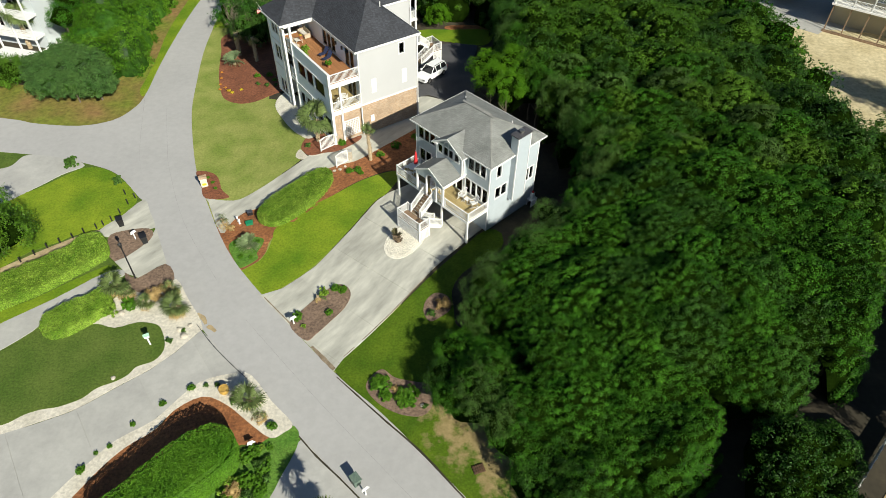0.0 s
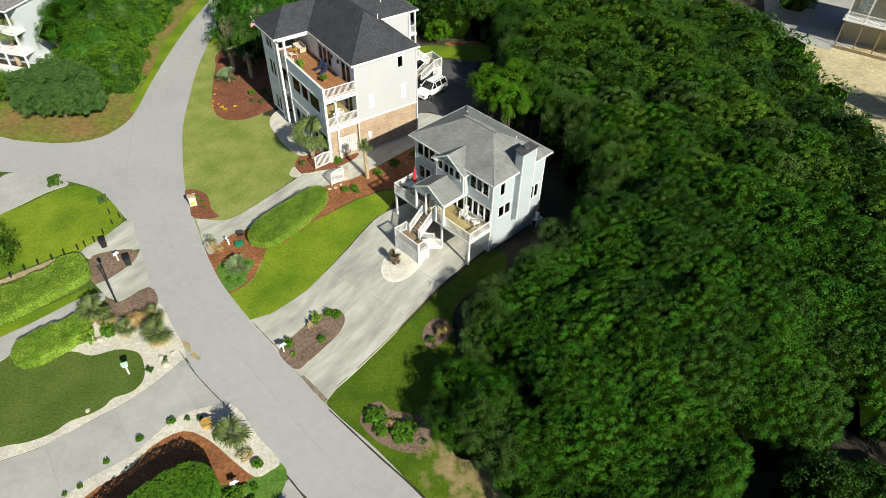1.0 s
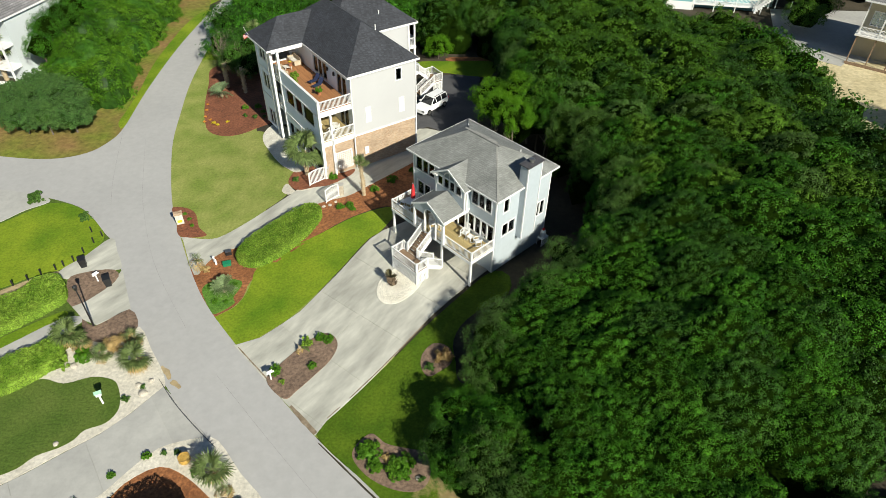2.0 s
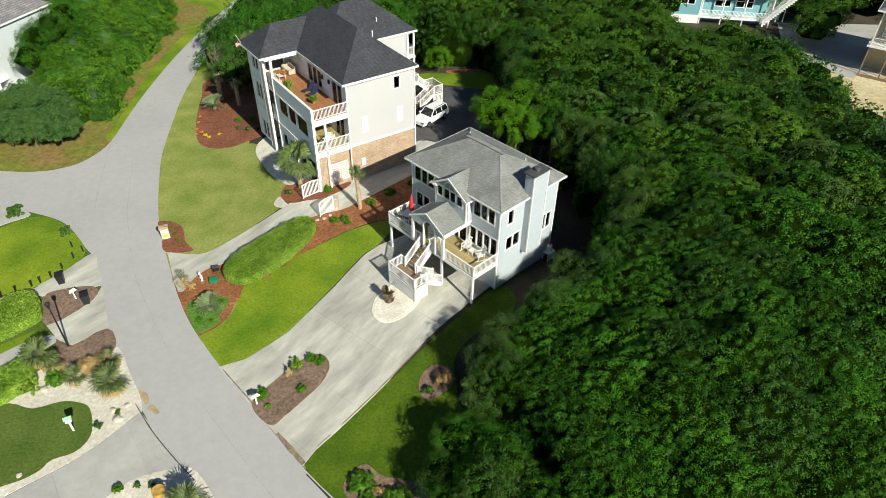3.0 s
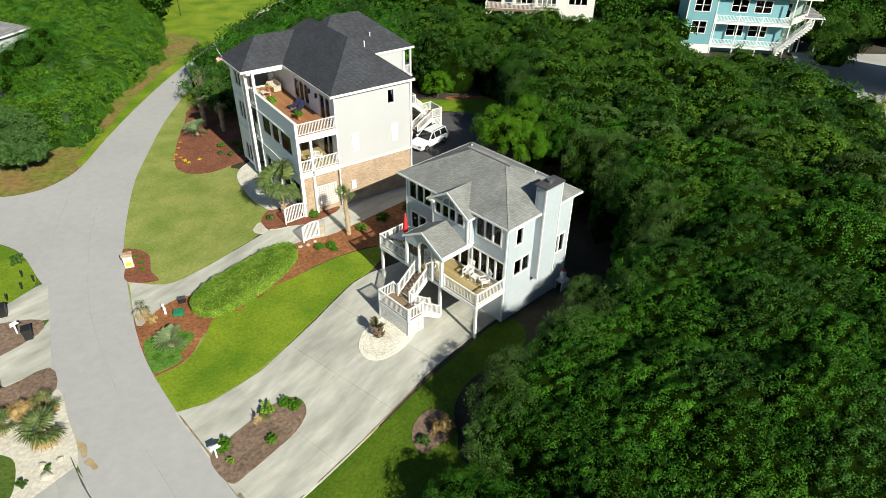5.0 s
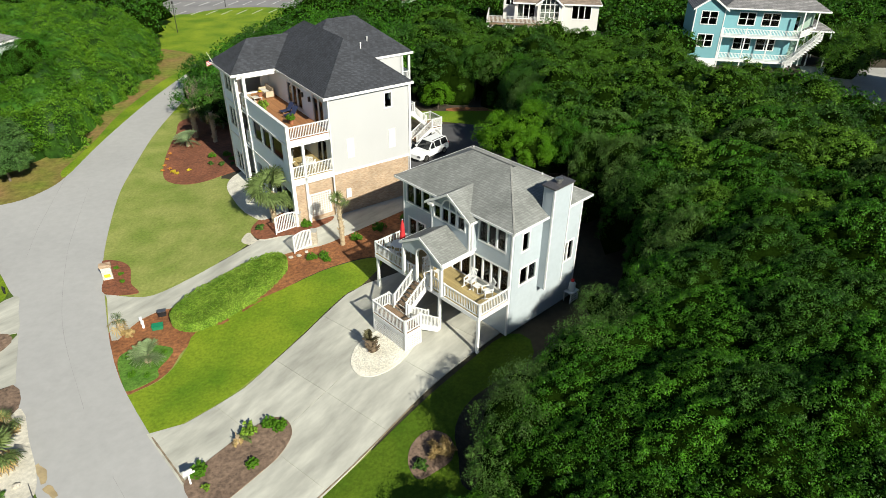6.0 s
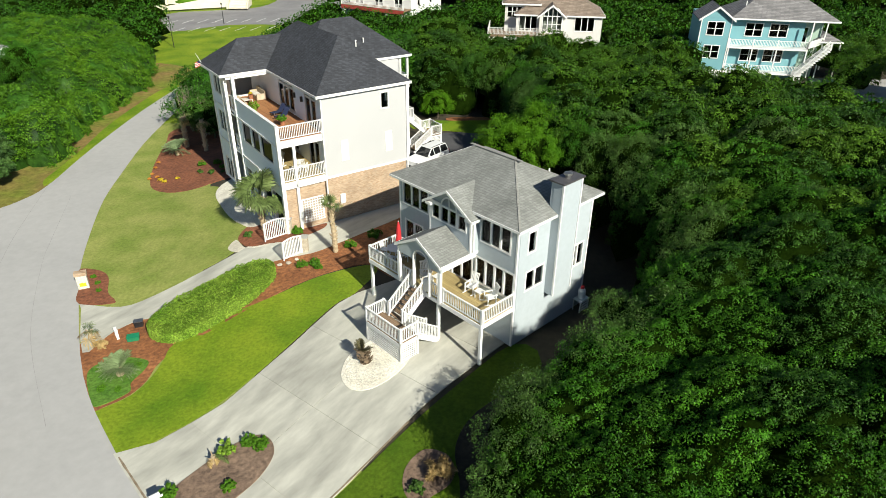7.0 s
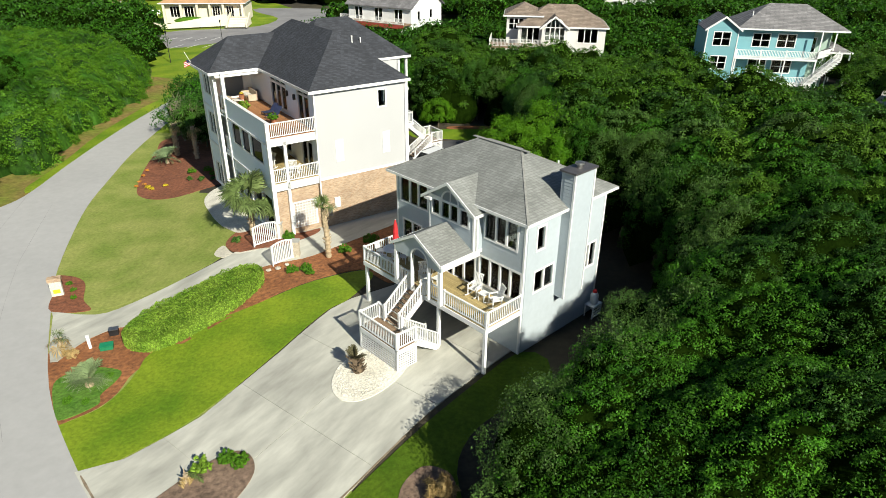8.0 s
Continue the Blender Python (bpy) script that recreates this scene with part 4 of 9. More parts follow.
def blue_house():
    h = thing("house", pose(3.75, 46.1, 1.34, 0, 0, 45), "grey-blue weatherboarded beach house with grey shingle hip roof and white deck", "house")
    L, D, EV = 10.2, 7.0, 8.15
    cuts = [(0.55, 2.75, 6.3, 7.75), (7.45, 9.8, 6.35, 7.8), (8.0, 9.6, 3.75, 5.1), (0.15, 3.1, 3.35, 5.0), (3.5, 6.1, 2.97, 5.0), (3.4, 9.7, 0.0, 2.45)]
    wall(h, (0, L, 0), FRONT, L, 0, EV - 0.02, on_front(L, cuts), BLUE_SIDING, 0.19)
    side = [(0.95, 1.55, 6.2, 7.45), (0.95, 2.5, 3.65, 4.85), (5.35, 6.45, 3.45, 4.9)]
    wall(h, (0.18, 0, 0), SIDE, D - 0.36, 0, EV - 0.02, [(a - 0.18, b - 0.18, c, d) for a, b, c, d in side], BLUE_SIDING, 0.19)
    wall(h, (D, 0, 0), REAR, L, 0, EV - 0.02, [(2, 4, 3.5, 5), (6, 8, 6.2, 7.6)], BLUE_SIDING, 0.19)
    wall(h, (D - 0.18, L, 0), FAR, D - 0.36, 0, EV - 0.02, [(2, 3.2, 6.2, 7.6)], BLUE_SIDING, 0.19)
    # Unseen floors and partitions close the rooms so the windows stay dark.
    for z in (2.6, 5.45, EV - 0.2):
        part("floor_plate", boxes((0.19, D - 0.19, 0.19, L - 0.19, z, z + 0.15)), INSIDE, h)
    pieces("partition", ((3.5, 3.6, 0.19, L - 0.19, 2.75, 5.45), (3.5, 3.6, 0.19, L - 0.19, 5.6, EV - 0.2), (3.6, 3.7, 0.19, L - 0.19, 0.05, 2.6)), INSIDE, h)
    window(h, (0, 2.75, 6.3), FRONT, 2.2, 1.45, 3)
    window(h, (0, 9.8, 6.35), FRONT, 2.35, 1.45, 3)
    window(h, (0, 9.6, 3.75), FRONT, 1.6, 1.35, 2)
    window(h, (0, 3.1, 3.35), FRONT, 2.95, 1.65, 4)
    window(h, (0, 6.1, 2.97), FRONT, 2.6, 2.03, 3, name="french_door")
    window(h, (0.95, 0, 6.2), SIDE, 0.6, 1.25)
    window(h, (0.95, 0, 3.65), SIDE, 1.55, 1.2, 2)
    window(h, (5.35, 0, 3.45), SIDE, 1.1, 1.45, 2)
    window(h, (D, 2, 3.5), REAR, 2, 1.5, 2)
    window(h, (D, 6, 6.2), REAR, 2, 1.4, 2)
    window(h, (D - 0.18 - 2, L, 6.2), FAR, 1.2, 1.4, 1)
    for x, y in ((-0.035, -0.035), (D - 0.085, -0.035), (-0.035, L - 0.085), (D - 0.085, L - 0.085)):
        part("corner_board", boxes((x, x + 0.12, y, y + 0.12, 0, EV - 0.02)), WHITE, h)
    pieces("frieze", ((-0.04, -0.004, 0.1, 3.0, EV - 0.3, EV - 0.03), (-0.04, -0.004, 6.5, L - 0.1, EV - 0.3, EV - 0.03), (0.1, D - 0.1, -0.04, -0.004, EV - 0.3, EV - 0.03)), WHITE, h)
    roof = hip_roof(h, 0, D, 0, L, EV + 0.02, 0.52, GREY_ROOF, 0.45, deep=0.14)
    part("soffit", boxes((-0.4, D + 0.4, -0.4, L + 0.4, EV - 0.015, EV - 0.005)), WHITE, h)
    bm = bmesh.new()
    mid, half = D / 2, D / 2 + 0.45
    top = EV + 0.03 + half * 0.52
    bar(bm, (mid, 3.0, top), (mid, L - 3.0, top), 0.24, 0.02)
    for x, y in ((-0.45, -0.45), (D + 0.45, -0.45)):
        bar(bm, (x, y, EV + 0.028), (mid, -0.45 + half, top - 0.01), 0.12, 0.02)
    for x, y in ((-0.45, L + 0.45), (D + 0.45, L + 0.45)):
        bar(bm, (x, y, EV + 0.028), (mid, L + 0.45 - half, top - 0.01), 0.12, 0.02)
    part("ridge_cap", bm, RIDGE, roof)
    part("ridge_vent", boxes((mid + 0.12, mid + 0.34, 3.7, 6.3, top - 0.13, top - 0.03)), RIDGE, roof)
    for x, y in ((5.2, 2.2), (5.0, 8.3)):
        bm = bmesh.new()
        tube(bm, [(x, y, 8.9, 0.05), (x, y, 9.55, 0.05)], 8)
        part("vent_pipe", bm, WHITE, roof)
    # bay with its gable
    bay = wall(h, (-0.7, 6.5, 0), FRONT, 3.5, 5.45, 7.9, on_front(6.5, [(5.68, 6.22, 6.85, 7.7), (4.22, 5.45, 6.85, 7.75), (3.42, 3.98, 6.85, 7.7)]), BLUE_SIDING, 0.19, name="bay")
    part("bay_side", boxes((-0.52, 0, 3.0, 3.15, 5.45, 7.9)), BLUE_SIDING, h)
    part("bay_side", boxes((-0.52, 0, 6.35, 6.5, 5.45, 7.9)), BLUE_SIDING, h)
    part("bay_floor", boxes((-0.7, -0.01, 3.0, 6.5, 5.3, 5.449)), WHITE, h)
    for y in (2.965, 6.415):
        part("corner_board", boxes((-0.735, -0.6, y, y + 0.12, 5.3, 7.9)), WHITE, h)
    part("downspout", boxes((-0.62, -0.5, 2.82, 2.94, 5.6, 7.75)), WHITE, h)
    window(h, (-0.7, 6.22, 6.85), FRONT, 0.54, 0.85)
    window(h, (-0.7, 5.45, 6.85), FRONT, 1.23, 0.9, 2)
    window(h, (-0.7, 3.98, 6.85), FRONT, 0.56, 0.85)
    bm = bmesh.new()
    arc = arch_points(4.22, 5.45, 7.82)
    slab(bm, [(-0.69, 2.95, 7.9)] + [(-0.69, y, z + 0.08) for y, z in [(arc[0][0], 7.82)]] + [(-0.69, y, z) for y, z in arc] + [(-0.69, arc[-1][0], 7.9), (-0.69, 6.55, 7.9), (-0.69, 4.75, 9.02)], (0.15, 0, 0))
    part("gable", bm, BLUE_SIDING, h)
    bm = bmesh.new()
    outer = arch_points(4.13, 5.54, 7.82)
    for (a, b), (c, d) in zip(list(zip(outer, arc)), list(zip(outer, arc))[1:]):
        slab(bm, [(-0.75, *a), (-0.75, *c), (-0.75, *d), (-0.75, *b)], (0.12, 0, 0))
    bar(bm, (-0.7, 4.835, 7.8), (-0.7, 4.835, 8.4), 0.05)
    arch = part("arch_frame", bm, WHITE, h)
    bm = bmesh.new()
    slab(bm, [(-0.64, y, z) for y, z in arc], (0.012, 0, 0))
    part("pane", bm, GLASS, arch).visible_shadow = False
    # Added dark panel that keeps the arched pane from looking lit.
    part("attic_wall", boxes((-0.42, -0.4, 3.9, 5.8, 7.5, 8.4)), INSIDE, h)
    pieces("cornice", ((-0.95, -0.72, 2.8, 3.3, 7.62, 7.78), (-0.95, -0.72, 6.2, 6.7, 7.62, 7.78), (-0.78, -0.735, 5.52, 6.4, 7.82, 7.98)), WHITE, h)
    gable_roof(h, -1.05, 1.9, 2.65, 6.85, 7.82, 9.12, GREY_ROOF)
    # porch roof over the stair head
    gable_roof(h, -3.15, -0.02, 3.0, 7.05, 5.52, 6.66, GREY_ROOF)
    bm = bmesh.new()
    arc = arch_points(4.15, 5.45, 5.1)
    left = [(-3.0, 5.45, 5.0), (-3.0, 6.95, 5.0), (-3.0, 6.95, 5.42), (-3.0, 5.02, 6.5), (-3.0, 4.8, 6.4)] + [(-3.0, y, z) for y, z in arc if y >= 4.8 - 1e-6][::-1]
    right = [(-3.0, 4.15, 5.0)] + [(-3.0, y, z) for y, z in arc if y <= 4.8 + 1e-6][::-1] + [(-3.0, 4.8, 6.4), (-3.0, 3.1, 5.45), (-3.0, 3.1, 5.0)]
    slab(bm, left, (0.14, 0, 0))
    slab(bm, right, (0.14, 0, 0))
    part("porch_gable", bm, BLUE_SIDING, h)
    bm = bmesh.new()
    outer = arch_points(4.06, 5.54, 5.1)
    pairs = list(zip(outer, arc))
    for (a, b), (c, d) in zip(pairs, pairs[1:]):
        slab(bm, [(-3.04, *a), (-3.04, *c), (-3.04, *d), (-3.04, *b)], (0.22, 0, 0))
    box(bm, -3.04, -2.82, 4.06, 4.15, 2.95, 5.1)
    box(bm, -3.04, -2.82, 5.45, 5.54, 2.95, 5.1)
    part("porch_arch", bm, WHITE, h)
    pieces("porch_beam", ((-3.0, -0.05, 3.12, 3.26, 5.0, 5.3), (-3.0, -0.05, 6.8, 6.94, 5.0, 5.3)), WHITE, h)
    for y in (3.12, 6.75):
        part("column", boxes((-3.03, -2.83, y, y + 0.2, 2.95, 5.0)), WHITE, h)
    # deck
    boards(h, -2.75, -0.03, 0.02, L, 2.95, 0.14, DECK_WOOD)
    pieces("rim_beam", ((-2.8, -2.74, -0.04, L + 0.04, 2.62, 2.9), (-2.74, -0.03, -0.04, 0.03, 2.62, 2.9), (-2.74, -0.03, L - 0.03, L + 0.04, 2.62, 2.9), (-1.5, -1.4, 0.03, L - 0.03, 2.62, 2.9)), WHITE, h)
    for y in (0.02, 3.55, 6.6, L - 0.17):
        part("deck_post", boxes((-2.72, -2.55, y, y + 0.17, 0, 2.9)), WHITE, h)
    for a, b in (((-2.72, 0), (-2.72, 3.12)), ((-2.72, 3.32), (-2.72, 4.62)), ((-2.72, 6.0), (-2.72, 6.75)), ((-2.72, 6.95), (-2.72, L)), ((-2.66, 0), (-0.08, 0)), ((-2.66, L), (-0.08, L))):
        railing(h, (*a, 2.95), (*b, 2.95), 0.9)
    # stair with a landing on lattice
    flight(h, -2.8, 2.95, -4.62, 1.4, 4.72, 5.9, 7, OLD_WOOD)
    boards(h, -5.95, -4.6, 3.3, 6.5, 1.4, 0.14, OLD_WOOD)
    pieces("landing_frame", ((-5.98, -4.58, 3.27, 3.33, 1.12, 1.36), (-5.98, -4.58, 6.47, 6.53, 1.12, 1.36), (-5.98, -5.92, 3.33, 6.47, 1.12, 1.36), (-4.64, -4.58, 3.33, 6.47, 1.12, 1.36)), WHITE, h)
    for a, b in (((-5.93, 3.32), (-5.93, 6.48)), ((-5.87, 6.48), (-4.62, 6.48)), ((-5.87, 3.32), (-4.66, 3.32)), ((-4.62, 6.42), (-4.62, 5.98))):
        railing(h, (*a, 1.4), (*b, 1.4), 0.95)
    lattice(h, (-5.95, 6.4, 0), FRONT, 3.0, 1.05)
    lattice(h, (-5.87, 3.31, 0), SIDE, 1.2, 1.05)
    lattice(h, (-4.62, 6.49, 0), FAR, 1.2, 1.05)
    for x, y in ((-5.98, 3.27), (-5.98, 6.41), (-4.7, 3.27), (-4.7, 6.41)):
        part("landing_post", boxes((x, x + 0.12, y, y + 0.12, 0, 1.36)), WHITE, h)
    flight(h, -4.58, 1.4, -2.85, 0.0, 3.42, 4.5, 7, WHITE)
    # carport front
    # Near-black slab over the concrete, put in for the carport's deep shade.
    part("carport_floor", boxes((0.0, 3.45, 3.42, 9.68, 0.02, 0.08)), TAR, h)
    part("garage_door", boxes((0.02, 0.07, 0.35, 3.2, 0.05, 2.3)), WHITE, h)
    pieces("carport_trim", ((-0.03, -0.004, 3.25, 9.85, 2.4, 2.6), (-0.03, 0.0, 3.25, 3.4, 0, 2.4), (-0.03, 0.0, 9.7, 9.85, 0, 2.4)), WHITE, h)
    # chimney chase carried on the wall
    ch = part("chimney", boxes((2.85, 4.6, -0.65, 0.2, 2.7, 10.05)), BLUE_SIDING, h)
    bm = bmesh.new()
    for i in range(38):
        z = 2.72 + 0.19 * i
        for face in ("front", "left", "right"):
            if face == "front":
                v = [(2.95, -0.656, z + 0.19), (4.5, -0.656, z + 0.19), (4.5, -0.678, z), (2.95, -0.678, z)]
            elif face == "left":
                v = [(2.844, 0.0, z + 0.19), (2.844, -0.56, z + 0.19), (2.822, -0.56, z), (2.822, 0.0, z)]
            else:
                v = [(4.606, -0.56, z + 0.19), (4.606, 0.0, z + 0.19), (4.628, 0.0, z), (4.628, -0.56, z)]
            bm.faces.new([bm.verts.new(p) for p in v])
    sid = part("siding", bm, BLUE_SIDING, ch)
    sid["kind"] = "stuff"
    for x in (2.82, 4.53):
        part("corner_board", boxes((x, x + 0.1, -0.69, -0.57, 2.7, 10.05)), WHITE, ch)
    part("chimney_cap", boxes((2.74, 4.71, -0.76, 0.31, 10.06, 10.16)), surface("dark metal cap", (0.09, 0.085, 0.09), (0.13, 0.125, 0.13), 2, 15, 0.5, 0.05, metal=0.4), ch)
    bm = bmesh.new()
    tube(bm, [(3.7, -0.25, 10.16, 0.16), (3.7, -0.25, 10.34, 0.16), (3.7, -0.25, 10.36, 0.26), (3.7, -0.25, 10.46, 0.24), (3.7, -0.25, 10.5, 0.1)], 12)
    part("flue", bm, STEEL, ch)
    part("vent", boxes((5.0, 5.16, -0.05, 0.0, 6.15, 6.35)), BLACK, h)
    part("wall_light", boxes((-0.1, -0.02, 3.25, 3.4, 4.9, 5.1)), WHITE, h)
    return h


blue_house()


# ---- the white house ----
def white_house():
    h = thing("house", pose(-10.15, 62.1, 1.36, 0, 0, 36.5), "tall cream-white beach house with charcoal roof, two balconies and brick base", "house")
    F2, F3, EV, L, D = 4.35, 7.75, 10.7, 15.0, 7.6
    B = 3.98  # top of the brick
    # side wall: brick below, stucco above
    wall(h, (0, 0, 0), SIDE, D, 0, B, [], BRICK, name="brick_wall")
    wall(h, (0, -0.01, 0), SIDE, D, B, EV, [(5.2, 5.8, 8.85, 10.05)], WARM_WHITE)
    window(h, (5.2, -0.01, 8.85), SIDE, 0.6, 1.2)
    for x in (1.45, 5.5):
        part("blind_panel", boxes((x, x + 0.55, -0.045, -0.012, 5.15, 6.75)), WHITE, h)
        bm = boxes((x - 0.05, x, -0.06, -0.012, 5.1, 6.8), (x + 0.55, x + 0.6, -0.06, -0.012, 5.1, 6.8), (x, x + 0.55, -0.06, -0.012, 6.75, 6.8), (x, x + 0.55, -0.06, -0.012, 5.1, 5.15))
        part("panel_frame", bm, WHITE, h)
    part("belt", boxes((-0.02, D, -0.07, -0.012, B - 0.1, B + 0.06)), WHITE, h)
    # front wall behind the balconies
    cuts = [(1.2, 3.0, 0.3, 2.6), (4.4, 6.2, 0.3, 2.6), (7.4, 9.0, 0.3, 2.6)]
    for z in (F2, F3):
        cuts += [(1.0, 2.9, z + 0.02, z + 2.15), (1.0, 2.9, z + 2.3, z + 2.65), (5.2, 8.2, z + 0.35, z + 2.1), (5.2, 8.2, z + 2.3, z + 2.65)]
    wall(h, (0, L, 0), FRONT, L - 0.19, 0, EV, on_front(L, cuts), SKYLIT_SIDING, 0.17)
    for a, b, z0, z1 in cuts:
        window(h, (0, b, z0), FRONT, b - a, z1 - z0, 3 if b - a > 2 else 2, name="french_door" if z1 - z0 > 2 else "window_frame")
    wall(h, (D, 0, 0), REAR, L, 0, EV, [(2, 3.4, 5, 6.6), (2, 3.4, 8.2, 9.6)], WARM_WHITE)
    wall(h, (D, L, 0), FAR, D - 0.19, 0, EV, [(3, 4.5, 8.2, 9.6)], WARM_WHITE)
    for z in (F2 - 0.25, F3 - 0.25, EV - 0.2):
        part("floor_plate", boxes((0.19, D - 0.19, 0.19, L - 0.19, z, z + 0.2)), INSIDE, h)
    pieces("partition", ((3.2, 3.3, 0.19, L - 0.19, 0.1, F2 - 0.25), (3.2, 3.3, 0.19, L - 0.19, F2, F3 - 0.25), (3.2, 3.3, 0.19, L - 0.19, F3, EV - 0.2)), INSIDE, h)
    # balconies
    X = -3.72
    for z, mat_ in ((F2, DECK_WOOD), (F3, TEAK)):
        part("balcony_slab", boxes((X, -0.02, 0, L - 1.9, z - 0.35, z - 0.05)), WHITE, h)
        boards(h, X + 0.1, -0.03, 0.08, L - 2.0, z, 0.14, mat_)
        railing(h, (X + 0.05, 0.05, z), (-0.1, 0.05, z), 1.05)
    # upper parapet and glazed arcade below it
    wall(h, (X, 8.75, 0), FRONT, 8.75, F3 - 0.45, F3 + 1.1, [], SKYLIT_SIDING, 0.17, name="parapet", thick=0.14)
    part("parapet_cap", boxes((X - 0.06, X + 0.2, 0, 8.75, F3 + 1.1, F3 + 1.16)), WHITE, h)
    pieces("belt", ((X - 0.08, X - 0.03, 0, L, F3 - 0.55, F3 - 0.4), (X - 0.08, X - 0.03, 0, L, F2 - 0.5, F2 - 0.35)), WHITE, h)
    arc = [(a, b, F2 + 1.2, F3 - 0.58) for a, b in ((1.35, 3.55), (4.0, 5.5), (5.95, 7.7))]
    wall(h, (X, 8.75, 0), FRONT, 8.75, F2 - 0.4, F3 - 0.45, on_front(8.75, arc), SKYLIT_SIDING, 0.17, name="arcade", thick=0.14)
    for a, b, z0, z1 in arc:
        bm = boxes((X - 0.05, X + 0.1, a - 0.08, a, z0 - 0.08, z1 + 0.08), (X - 0.05, X + 0.1, b, b + 0.08, z0 - 0.08, z1 + 0.08), (X - 0.05, X + 0.1, a, b, z0 - 0.08, z0), (X - 0.05, X + 0.1, a, b, z1, z1 + 0.08))
        trim = part("opening_trim", bm, WHITE, h)
        part("pane", boxes((X + 0.04, X + 0.052, a, b, z0, z1)), DARK_GLASS, trim).visible_shadow = False
    low = [(0.6, 2.4, 0.25, 3.0), (2.8, 4.6, 0.25, 3.0), (5.1, 6.9, 0.25, 3.0), (7.2, 8.45, 0.25, 3.0)]
    wall(h, (X, 8.75, 0), FRONT, 8.75, 0, F2 - 0.4, on_front(8.75, low), SKYLIT_SIDING, 0.0, name="ground_arcade", thick=0.2)
    # columns
    for x, y in ((X - 0.1, -0.02), (X - 0.12, 8.68), (X - 0.34, 10.2), (X - 0.34, 11.05), (X - 0.1, 4.75)):
        part("column", boxes((x, x + 0.26, y, y + 0.26, 0, EV if y > 5 else F3 + 1.1 if y < 1 else F2 - 0.4)), WHITE, h)
    pieces("pilaster", ((X - 0.07, X - 0.006, L - 0.3, L, 0, EV - 0.2), (X - 0.07, X - 0.006, 11.45, 11.65, 0, EV - 0.2)), WHITE, h)
    part("column", boxes((-2.62, -2.4, 0, 0.2, 0, F3 - 0.35)), WHITE, h)
    pieces("end_beam", ((X, 0, 0.0, 0.16, F3 - 0.6, F3 - 0.35), (X, 0, 0.0, 0.16, F2 - 0.6, F2 - 0.35)), WHITE, h)
    wall(h, (X + 0.2, 0.25, 0), SIDE, 3.6, 0, F2 - 0.6, [], BRICK, name="brick_wall")
    lattice(h, (-2.3, 0.1, 0.5), SIDE, 1.8, 2.0, 0.22, 0.07)
    for z in (F2, F3):
        railing(h, (X + 0.1, 8.96, z), (X + 0.1, 10.2, z), 1.05)
    # wing with its own windows, and the covered porch beside it
    wing = []
    for z in (0.4, F2 + 0.6, F3 + 0.6):
        wing += [(12.4, 13.9, z, z + 1.75)]
    wall(h, (X, L, 0), FRONT, L - 11.3, 0, EV, on_front(L, wing), SKYLIT_SIDING, 0.17)
    for a, b, z0, z1 in wing:
        window(h, (X, b, z0), FRONT, b - a, z1 - z0, 2, rows=1)
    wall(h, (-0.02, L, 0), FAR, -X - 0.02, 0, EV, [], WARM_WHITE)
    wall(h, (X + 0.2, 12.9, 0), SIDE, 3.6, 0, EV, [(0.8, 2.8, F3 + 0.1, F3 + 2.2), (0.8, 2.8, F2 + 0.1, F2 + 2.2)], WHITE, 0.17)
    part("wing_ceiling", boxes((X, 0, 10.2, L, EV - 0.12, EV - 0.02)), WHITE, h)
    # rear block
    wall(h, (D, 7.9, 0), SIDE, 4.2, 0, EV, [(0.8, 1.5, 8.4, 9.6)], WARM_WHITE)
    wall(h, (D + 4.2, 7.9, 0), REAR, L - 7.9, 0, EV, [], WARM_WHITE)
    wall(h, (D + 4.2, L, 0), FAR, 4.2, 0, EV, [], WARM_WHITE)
    for x in (D + 4.3, 12.7):
        part("column", boxes((x, x + 0.2, 8.1, 8.3, 0, EV)), WHITE, h)
    for z in (F2, F3):
        end = 13.45 if z == F2 else 12.95
        part("rear_balcony", boxes((D + 4.2, end, 8.05, L, z - 0.25, z)), WHITE, h)
        railing(h, (D + 4.3, 8.15, z), (end - 0.1, 8.15, z), 1.0)
        railing(h, (end - 0.1, 8.15, z), (end - 0.1, 10.75 if z == F2 else L, z), 1.0)
    # roofs
    T = 0.78
    hip_roof(h, -0.5, D + 0.3, -0.3, L + 0.9, EV, T, DARK_ROOF)
    hip_roof(h, X - 0.8, D + 0.2, 9.55, L + 0.25, EV - 0.004, T, DARK_ROOF)
    hip_roof(h, 2.0, 13.05, 7.8, L + 0.85, EV - 0.008, T, DARK_ROOF)
    pieces("fascia_beam", ((X - 0.3, 0, 9.62, 9.8, EV - 0.45, EV - 0.2), (X - 0.3, X - 0.1, 9.8, L, EV - 0.45, EV - 0.2)), WHITE, h)
    for x, y, z in ((4.9, 3.2, 13.5), (8.9, 9.4, 12.2)):
        bm = bmesh.new()
        tube(bm, [(x, y, z - 0.7, 0.05), (x, y, z + 0.05, 0.05), (x, y, z + 0.06, 0.075), (x, y, z + 0.12, 0.075)], 8)
        part("vent_pipe", bm, WHITE, h)
    # gutter, downspouts, lamps, meters
    for x, y in ((-0.12, -0.12), (D - 0.1, -0.14)):
        part("downspout", boxes((x, x + 0.1, y, y + 0.1, 0.1, EV - 0.2)), WHITE, h)
    for y in (3.35, 4.75):
        part("wall_lantern", boxes((-0.2, -0.03, y, y + 0.16, F3 + 1.6, F3 + 2.0)), BLACK, h)
        part("wall_lantern", boxes((-0.2, -0.03, y, y + 0.16, F2 + 1.6, F2 + 2.0)), BLACK, h)
    part("meter_box", boxes((1.0, 1.45, -0.15, -0.01, 1.5, 2.3)), WHITE, h)
